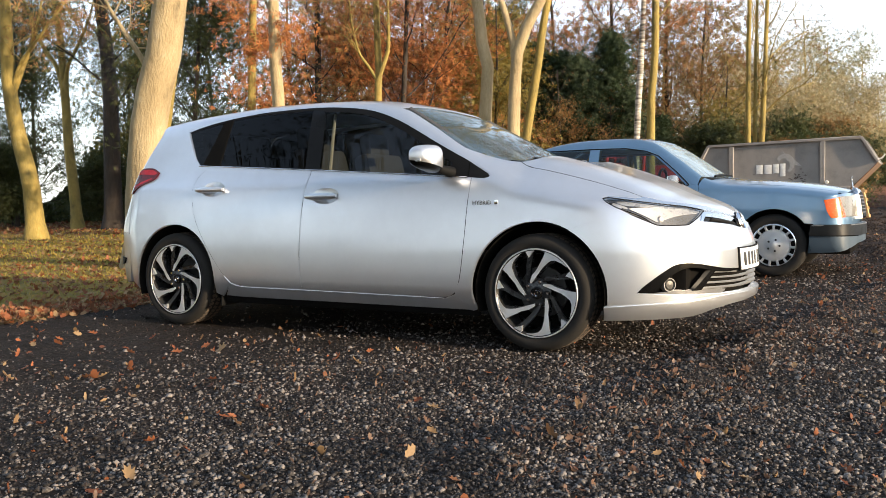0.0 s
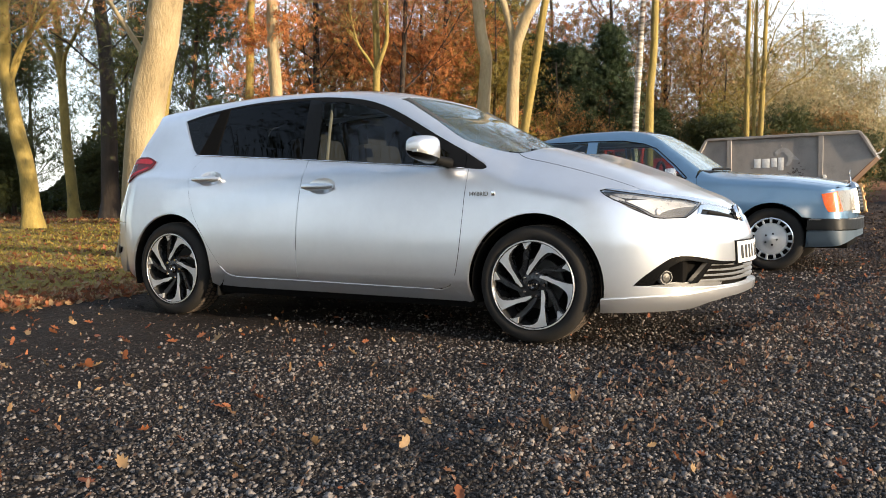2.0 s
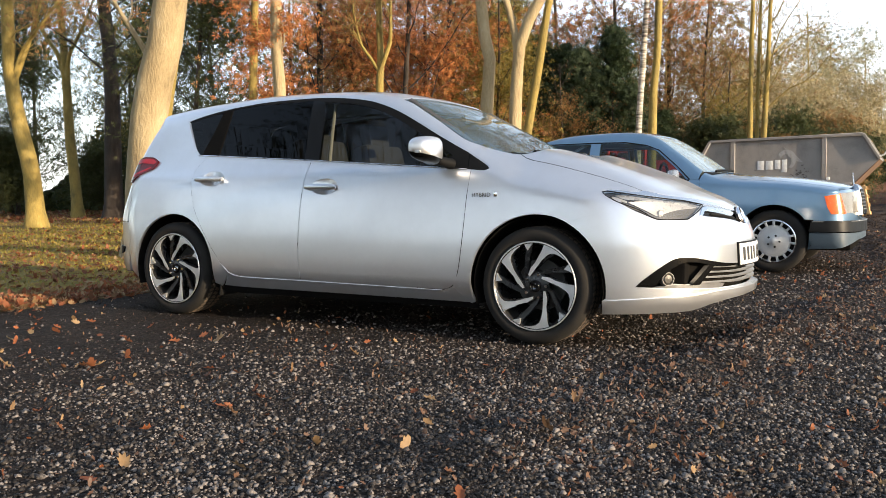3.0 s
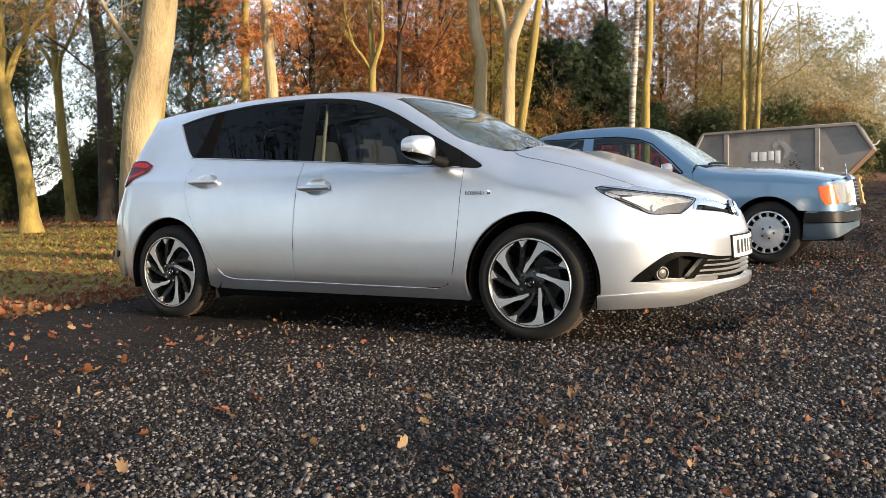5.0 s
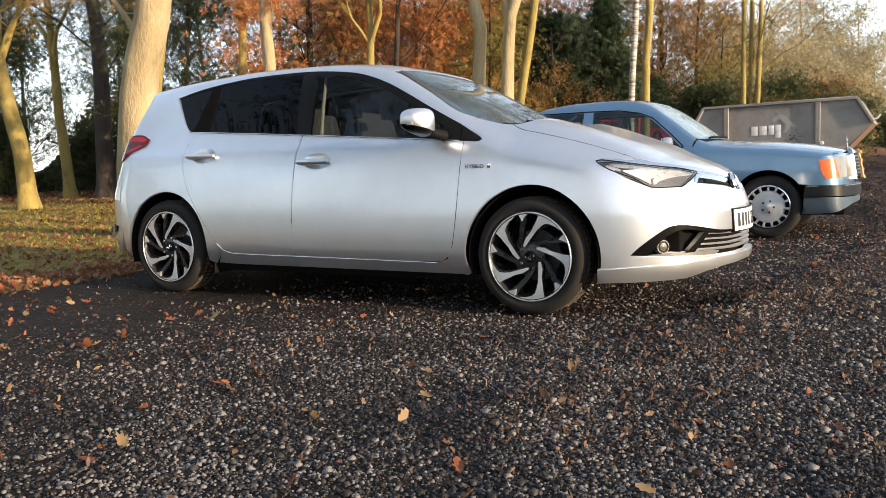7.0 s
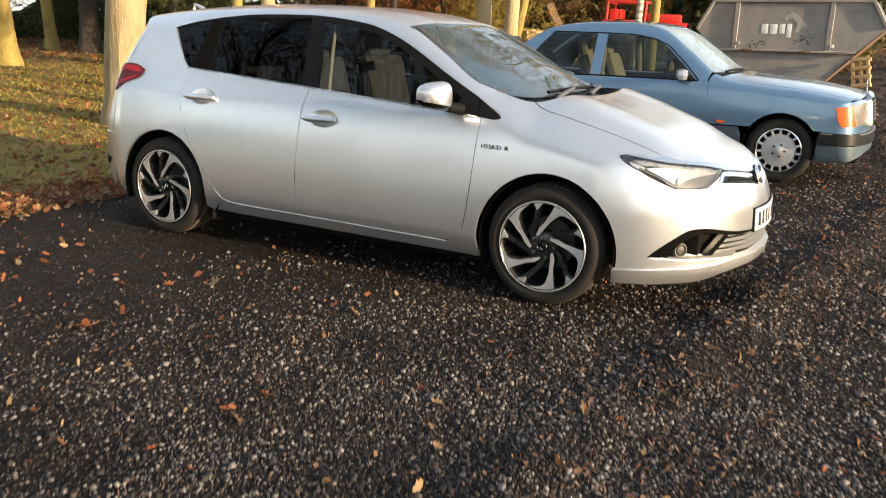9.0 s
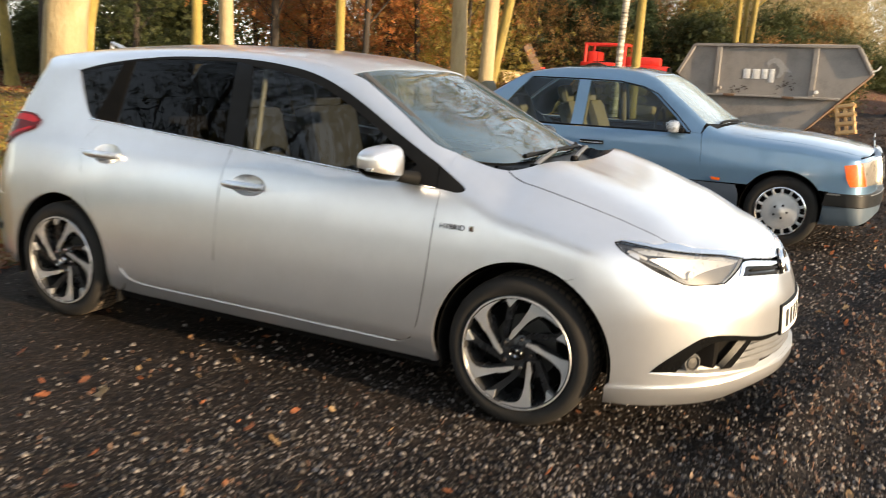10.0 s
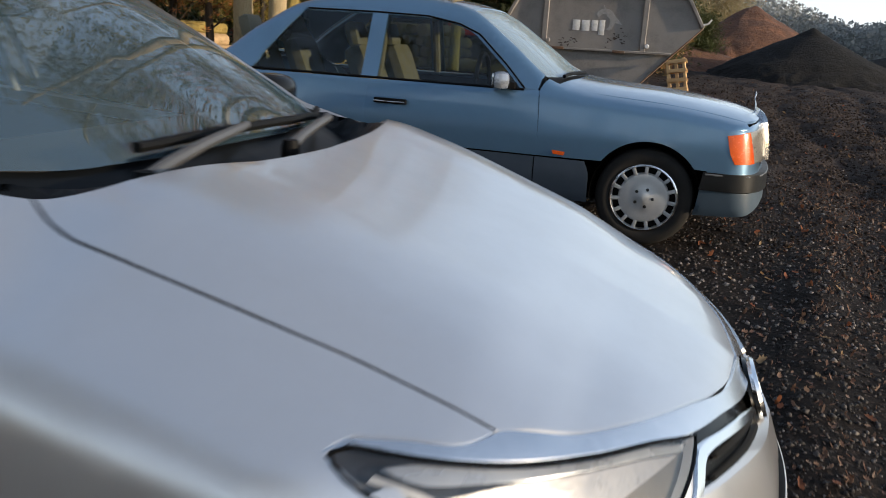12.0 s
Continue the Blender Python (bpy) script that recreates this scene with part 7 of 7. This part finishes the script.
# handles, mirror
for hx in (1.14, 0.26):
    c = B.side([(hx, 0.755)])[0]
    h = part("door_handle", boxes(((0.22, 0.030, 0.034), pose(hx, c[1] - 0.016, 0.755)), bevel=0.008), BLACK, car2, "black and chrome door handle")
    part("handle_trim", boxes(((0.21, 0.006, 0.010), pose(hx, c[1] - 0.034, 0.751)), bevel=0.002), CHROME, h)
for sgn in (-1, 1):
    mir = part("door_mirror", boxes(((0.10, 0.19, 0.105), pose(1.87, sgn * 0.92, 0.945, 0, 0, -sgn * 12)), bevel=0.038), LAMP_GREY, car2, "pale silvery door mirror")
    part("mirror_arm", boxes(((0.09, 0.10, 0.04), pose(1.90, sgn * 0.82, 0.915)), bevel=0.01), BLACK, mir)
    part("mirror_glass", boxes(((0.006, 0.16, 0.085), pose(1.819, sgn * 0.93, 0.945, 0, 0, -sgn * 12)), bevel=0.002), CHROME, mir)


def steel_wheel(parent, m):
    w = piece("wheel", mesh_of("wheel", [], [], None), parent, m)
    R, rim = 0.299, 0.203
    part("tyre", tyre_mesh(bmesh.new(), R, 0.195, rim), TYRE, w, "brown-dusted black tyre")
    part("rim", lathe(bmesh.new(), [(rim + 0.004, 0.004), (rim + 0.004, -0.008), (rim - 0.004, -0.011), (rim - 0.010, -0.004), (rim - 0.02, 0.02)], Matrix(), 56), CHROME, w, "bright rim edge")
    part("rim_well", lathe(bmesh.new(), [(0.0, 0.022), (rim - 0.01, 0.022), (rim - 0.008, 0.0)], Matrix(), 40), VOID, w)
    cover = part("wheel_cover", lathe(bmesh.new(), [(0.0, -0.012), (0.03, -0.012), (0.045, -0.004), (0.11, -0.008), (0.145, -0.004), (0.153, 0.006), (0.155, 0.02)], Matrix(), 56), HUBCAP, w, "silver wheel cover with slots")
    for i in range(15):
        rot = Matrix.Rotation(2 * math.pi * i / 15, 4, "Y")
        part("cover_rib", boxes(((0.022, 0.022, 0.050), rot @ pose(0, 0.008, 0.170)), bevel=0.004), HUBCAP, cover)
    for i in range(5):
        rot = Matrix.Rotation(2 * math.pi * (i + 0.3) / 5, 4, "Y")
        part("wheel_bolt", lathe(bmesh.new(), [(0.0, -0.010), (0.009, -0.010), (0.011, -0.004), (0.014, -0.004), (0.014, 0.0)], rot @ pose(0, 0, 0.056), 10), ALLOY_DARK, cover)
    return w


for wx in (0.0, 2.80):
    steel_wheel(car2, pose(wx, -0.825, 0.302))
    steel_wheel(car2, pose(wx, 0.825, 0.302, 0, 0, 180))
    for sgn in (-1, 1):
        bm = bmesh.new()
        pts = [(0.333 * math.cos(a), 0.333 * math.sin(a)) for a in np.linspace(radians(-10), radians(190), 26)]
        ra = [bm.verts.new((wx + x, sgn * 0.845, 0.31 + z)) for x, z in pts]
        rb = [bm.verts.new((wx + x, sgn * 0.56, 0.31 + z)) for x, z in pts]
        for i in range(25):
            bm.faces.new((ra[i], ra[i + 1], rb[i + 1], rb[i]))
        bm.faces.new(rb)
        part("wheel_well", bm, VOID, car2)
part("underbody", boxes(((4.3, 1.10, 0.22), pose(1.3, 0, 0.32)), ((1.9, 1.56, 0.20), pose(1.4, 0, 0.32)), ((0.62, 1.5, 0.40), pose(-0.62, 0, 0.55)), ((0.75, 1.25, 0.42), pose(2.95, 0, 0.58)), ((0.3, 1.5, 0.5), pose(2.22, 0, 0.66)), bevel=0.03), VOID, car2)
P.add("inner_panel", S(B, (2.09, 0.86, 1), (2.10, 0.3, 1), (0.42, 0.3, 1), (0.40, 0.56), (0.10, 0.86, 1)), "sec", VOID, lift=-0.03, gap=0, depth=0.002, step=0.08)
part("dashboard", boxes(((0.42, 1.34, 0.30), pose(1.98, 0, 0.80)), bevel=0.05), SEAT_DARK, car2)
for sx, sy in ((1.02, -0.36), (1.02, 0.36), (0.20, -0.36), (0.20, 0.36)):
    seat = part("seat", boxes(((0.50, 0.50, 0.18), pose(sx + 0.12, sy, 0.54, 0, -5)), bevel=0.05), CREAM_DIM, car2, "cream cloth seat")
    part("seat_back", boxes(((0.16, 0.40, 0.56), pose(sx - 0.20, sy, 0.82, 0, -22)), bevel=0.075), CREAM_DIM, seat)
    part("head_rest", boxes(((0.10, 0.22, 0.18), pose(sx - 0.335, sy, 1.15, 0, -16)), bevel=0.048), CREAM_DIM, seat)
bm = bmesh.new()
lathe(bm, [(0.178, -0.014), (0.194, -0.014), (0.198, 0.0), (0.194, 0.014), (0.178, 0.014), (0.174, 0.0), (0.178, -0.014)], pose(1.62, -0.36, 0.90) @ pose(0, 0, 0, 0, -24, 90), 28)
part("steering_wheel", bm, BLACK, car2)
for sgn in (-1, 1):
    bm = bmesh.new()
    tube(bm, [(0.985, sgn * 0.70, 0.89), (0.985, sgn * 0.64, 1.08), (0.985, sgn * 0.56, 1.29)], 0.03, 8)
    part("pillar_lining", bm, CREAM_DIM, car2)
P.add("headlining", O(B, (1.66, 0.53, 1), (0.6, 0.54), (0.44, 0.52, 1), (0.45, 0.0, 1), (1.68, 0, 1)), "over", CREAM_DIM, far=False, both=True, lift=-0.03, gap=0.0, depth=0.002, step=0.1)


# ---------------------------------------------------------------- skip
def prism(bm, outline, y0, y1):
    a = [bm.verts.new((x, y0, z)) for x, z in outline]
    b = [bm.verts.new((x, y1, z)) for x, z in outline]
    n = len(outline)
    bm.faces.new(a)
    bm.faces.new(b[::-1])
    for i in range(n):
        bm.faces.new((a[i], b[i], b[(i + 1) % n], a[(i + 1) % n]))
    return bm


def beam(bm, p, q, w, h):
    """A straight bar of section w by h."""
    p, q = Vector(p), Vector(q)
    d = q - p
    m = Matrix.Translation((p + q) / 2) @ d.to_track_quat("X", "Z").to_matrix().to_4x4()
    return box(bm, (d.length, w, h), m, min(w, h) * 0.15, 1)


skip = thing("skip", "large grey steel skip, scuffed paint, sunlit tan painted on its right end", "skip", pose(0, 18.2, 0))
D = 1.75
hull = [(-0.46, 2.17), (3.03, 2.23), (3.38, 1.64), (2.13, 0.32), (0.20, 0.30), (-0.82, 1.50)]
for name, y0, y1 in (("side_plate", 0.0, 0.02), ("side_plate", D - 0.02, D)):
    part(name, prism(bmesh.new(), [(-0.46, 2.17), (3.03, 2.23), (3.38, 1.64), (2.80, 1.07), (-0.42, 1.03), (-0.82, 1.50)], y0, y1), SKIP_PAINT, skip)
    k = 0.05 if y0 == 0 else -0.05
    part("lower_plate", prism(bmesh.new(), [(-0.42, 1.03), (2.80, 1.07), (2.13, 0.32), (0.20, 0.30)], y0 + k, y1 + k), SKIP_PAINT, skip)
# Right end plate is rust tan, standing in for low sun on it.
for name, a, b, mat in (("end_plate", 2, 3, RUST_TAN), ("end_plate", 5, 4, SKIP_PAINT), ("floor_plate", 3, 4, SKIP_PAINT), ("top_slope", 1, 2, SKIP_PAINT), ("top_slope", 0, 5, SKIP_PAINT)):
    bm = bmesh.new()
    p, q = Vector((hull[a][0], D / 2, hull[a][1])), Vector((hull[b][0], D / 2, hull[b][1]))
    d = q - p
    box(bm, (d.length, D - 0.06, 0.02), Matrix.Translation((p + q) / 2) @ d.to_track_quat("X", "Y").to_matrix().to_4x4() @ pose(0, 0, 0, 90), 0.003, 1)
    part(name, bm, mat, skip)
for y in (-0.03, D + 0.03):
    for a, b in ((0, 1), (1, 2), (0, 5)):
        part("rim_rail", beam(bmesh.new(), (hull[a][0], y, hull[a][1]), (hull[b][0], y, hull[b][1]), 0.08, 0.07), SKIP_PAINT, skip)
    part("ledge", beam(bmesh.new(), (-0.42, y, 1.035), (2.80, y, 1.075), 0.07, 0.045), SKIP_PAINT, skip)
    for x in (0.10, 2.20):
        part("rib", beam(bmesh.new(), (x, y, 1.06), (x, y, 2.18), 0.06, 0.11), SKIP_PAINT, skip)
        part("lifting_lug", lathe(bmesh.new(), [(0.0, -0.09), (0.035, -0.09), (0.045, -0.08), (0.04, 0.0)], pose(x + 0.10, y, 1.20), 14), WHITE_PAINT if x > 1 else SKIP_PAINT, skip, "worn pale lifting lug")
    for x in (0.42, 1.72):
        part("bracket", boxes(((0.26, 0.07, 0.06), pose(x, y - 0.01, 1.05)), bevel=0.01), RUST_TAN, skip)
bm = bmesh.new()
tube(bm, [(3.36, -0.05, 1.70), (3.47, -0.05, 1.73), (3.53, -0.05, 1.82)], 0.018, 6)
part("hook", bm, WHITE_PAINT, skip)
# lettering as plain bars, with a swept mark
for x0, x1, z0, z1 in ((0.69, 0.84, 1.44, 1.66), (0.88, 1.05, 1.44, 1.66), (1.09, 1.22, 1.45, 1.67), (1.25, 1.37, 1.37, 1.68)):
    part("sign_bar", boxes((((x1 - x0), 0.004, z1 - z0), pose((x0 + x1) / 2, -0.005, (z0 + z1) / 2)), bevel=0.001), WHITE_PAINT, skip)
bm = bmesh.new()
arc = [(1.36 + 0.22 * math.cos(a), 1.68 + 0.24 * math.sin(a)) for a in np.linspace(radians(150), radians(-60), 14)]
arc2 = [(1.34 + 0.13 * math.cos(a), 1.64 + 0.17 * math.sin(a)) for a in np.linspace(radians(-60), radians(150), 14)]
prism(bm, arc + arc2, -0.007, -0.002)
prism(bm, [(1.30, 2.0), (1.42, 1.82), (1.56, 1.78), (1.74, 1.60), (1.55, 1.64), (1.40, 1.76)], -0.0085, -0.0025)
part("sign_mark", bm, PALE_GREY, skip, "faded pale swept mark")
for x0, z0, n, s in ((0.42, 1.22, 26, 1), (1.42, 1.34, 30, -1)):
    bm = bmesh.new()
    r = np.random.default_rng(int(x0 * 100))
    for i in range(n):
        box(bm, (r.uniform(0.015, 0.06), 0.003, r.uniform(0.008, 0.03)), pose(x0 + 0.45 * r.random(), -0.004, z0 + r.normal(0, 0.05) + s * 0.15 * (r.random() - 0.5), 0, r.uniform(-30, 30)))
    tagged(part("chipped_paint", bm, CHIP, skip), kind="stuff")
bm = bmesh.new()
r = np.random.default_rng(5)
for i in range(26):
    bmesh.ops.create_icosphere(bm, subdivisions=1, radius=r.uniform(0.12, 0.3), matrix=pose(r.uniform(-0.2, 2.8), r.uniform(0.3, 1.4), 1.95 + r.uniform(-0.1, 0.12)))
tagged(part("spoil", bm, SOIL_BROWN, None), "brown spoil heaped inside the grey skip", "soil", kind="stuff").location = (0, 18.2, 0)

# ---------------------------------------------------------------- pallet beside the skip
pallet = thing("pallet", "new pale wooden pallet standing on edge by the skip", "pallet", pose(3.02, 17.85, 0.33, -14, -15, -12))
pallet.scale = (0.74, 0.84, 0.90)
for i in range(4):
    for y in (0.0, 0.12):
        part("board", boxes(((0.56, 0.022, 0.085), pose(0.02 + 0.012 * i, y, 0.06 + 0.22 * i, 0, 4)), bevel=0.003), PALLET_WOOD, pallet)
for x in (-0.20, 0.03, 0.25):
    part("bearer", boxes(((0.075, 0.095, 0.78), pose(x, 0.06, 0.39)), bevel=0.004), PALLET_WOOD, pallet)

# ---------------------------------------------------------------- heaps
def heap(name, label, centre, size, height, material, seed, sharp=1.0):
    k = 80
    u = np.linspace(-1, 1, k)
    U, V = np.meshgrid(u, u, indexing="ij")
    d = np.hypot(U, V)
    n = np.array([[noise.fractal((a * 2.2 + seed, b * 2.2, seed), 0.75, 2.1, 6) for b in u] for a in u])
    h = np.clip(1 - d * (1 + 0.18 * n), 0, None) ** sharp
    h = (h + 0.075 * n * (h > 0)) * height
    X, Y = centre[0] + U * size[0], centre[1] + V * size[1]
    Z = ground_z(X, Y) + h - 0.04
    ids = np.arange(k * k).reshape(k, k)
    f = np.stack([ids[:-1, :-1], ids[1:, :-1], ids[1:, 1:], ids[:-1, 1:]], -1).reshape(-1, 4)
    return tagged(new(name, mesh_of(name, np.stack([X, Y, Z], -1).reshape(-1, 3), f, material, True)), label, "heap")


heap("dark_mound", "mound of dark road planings at the yard's end", (6.6, 28.0), (3.0, 3.0), 1.56, SOIL_DARK, 3, 0.9)
heap("dark_mound", "low dark mound running along the yard", (10.6, 30.0), (4.2, 3.4), 1.2, SOIL_DARK, 8, 0.9)
heap("earth_mound", "tall mound of reddish brown soil", (5.4, 37.0), (3.7, 4.2), 2.42, SOIL_BROWN, 5, 0.85)
heap("earth_mound", "low bank of brown soil behind the skip", (1.6, 31.0), (4.4, 3.0), 1.1, SOIL_BROWN, 6, 0.8)

# ---------------------------------------------------------------- red tractor among the trees
tr = thing("tractor", "small old red tractor parked under the trees", "tractor", pose(-3.15, 21.5, 0.36, 0, 0, 6))
part("bonnet", boxes(((1.15, 0.62, 0.50), pose(0.75, 0, 1.05)), bevel=0.07), TRACTOR_RED, tr)
part("engine_cover", boxes(((0.95, 0.50, 0.26), pose(0.62, 0, 1.40)), bevel=0.05), TRACTOR_RED, tr)
part("rear_guard", boxes(((0.30, 0.9, 0.40), pose(-0.75, 0, 1.44)), bevel=0.05), TRACTOR_RED, tr)
part("nose", boxes(((0.10, 0.56, 0.55), pose(1.34, 0, 1.0)), bevel=0.03), BLACK, tr)
part("chassis", boxes(((2.3, 0.42, 0.35), pose(0.2, 0, 0.72)), bevel=0.04), VOID, tr)
for y in (-0.62, 0.62):
    part("mudguard", boxes(((0.95, 0.36, 0.12), pose(-0.55, y, 1.28)), bevel=0.04), TRACTOR_RED, tr)
    for x in (-0.95, 0.15):
        bm = bmesh.new()
        tube(bm, [(x, y * 0.95, 1.2), (x + 0.02, y * 0.9, 1.84)], 0.045, 8)
        part("cab_post", bm, TRACTOR_RED, tr)
    part("roof_rail", beam(bmesh.new(), (-0.95, y * 0.9, 1.84), (0.17, y * 0.9, 1.84), 0.07, 0.07), TRACTOR_RED, tr)
    for x, R, w in ((-0.55, 0.68, 0.30), (1.10, 0.40, 0.20)):
        wob = part("wheel", lathe(bmesh.new(), [(0.0, -w / 2 + 0.05), (R * 0.55, -w / 2 + 0.04), (R * 0.62, -w / 2), (R * 0.9, -w / 2), (R, -w / 4), (R, w / 4), (R * 0.9, w / 2), (0.0, w / 2)], pose(x, y * 1.1, R), 32), TYRE, tr)
for x in (-0.95, 0.17):
    part("roof_rail", beam(bmesh.new(), (x, -0.56, 1.84), (x, 0.56, 1.84), 0.07, 0.07), TRACTOR_RED, tr)
part("seat", boxes(((0.4, 0.42, 0.12), pose(-0.5, 0, 1.32)), ((0.1, 0.42, 0.35), pose(-0.70, 0, 1.52)), bevel=0.03), BLACK, tr)
imp = thing("loader_arm", "dark red raised loader arm with a bucket", "farm machine", pose(-4.65, 18.8, 0.30, 0, 0, 30))
part("arm", beam(bmesh.new(), (0.1, 0, 0.9), (-0.35, 0, 1.75), 0.14, 0.22), RUST_TAN, imp)
part("boom", beam(bmesh.new(), (-0.1, 0.1, 0.0), (0.12, 0.1, 1.2), 0.14, 0.2), TRACTOR_RED, imp)
part("bucket", boxes(((0.5, 0.8, 0.3), pose(-0.05, 0.1, 0.18)), bevel=0.05), RUST_TAN, imp)


# ---------------------------------------------------------------- logs
def log_pile(centre, turn, rows, length, seed):
    r = np.random.default_rng(seed)
    pile = thing("log_pile", "stack of cut logs at the wood edge", "logs", pose(*centre, float(ground_z(*centre)), 0, 0, turn))
    for j in range(rows):
        for i in range(9 - j):
            rad = r.uniform(0.10, 0.16)
            bm = bmesh.new()
            y0 = r.uniform(-0.15, 0.15)
            lathe(bm, [(0.0, -length / 2), (rad, -length / 2), (rad * 0.95, length / 2), (0.0, length / 2)], pose(0.29 * (i + j / 2) - 1.2, y0, 0.14 + 0.25 * j), 12)
            part("log", bm, LOG_END if r.random() < 0.5 else BARK, pile, smooth=False)


log_pile((-5.6, 19.0), -25, 4, 1.6, 1)
log_pile((-3.3, 20.2), -20, 4, 1.6, 2)
log_pile((-8.6, 17.5), -25, 3, 1.6, 3)
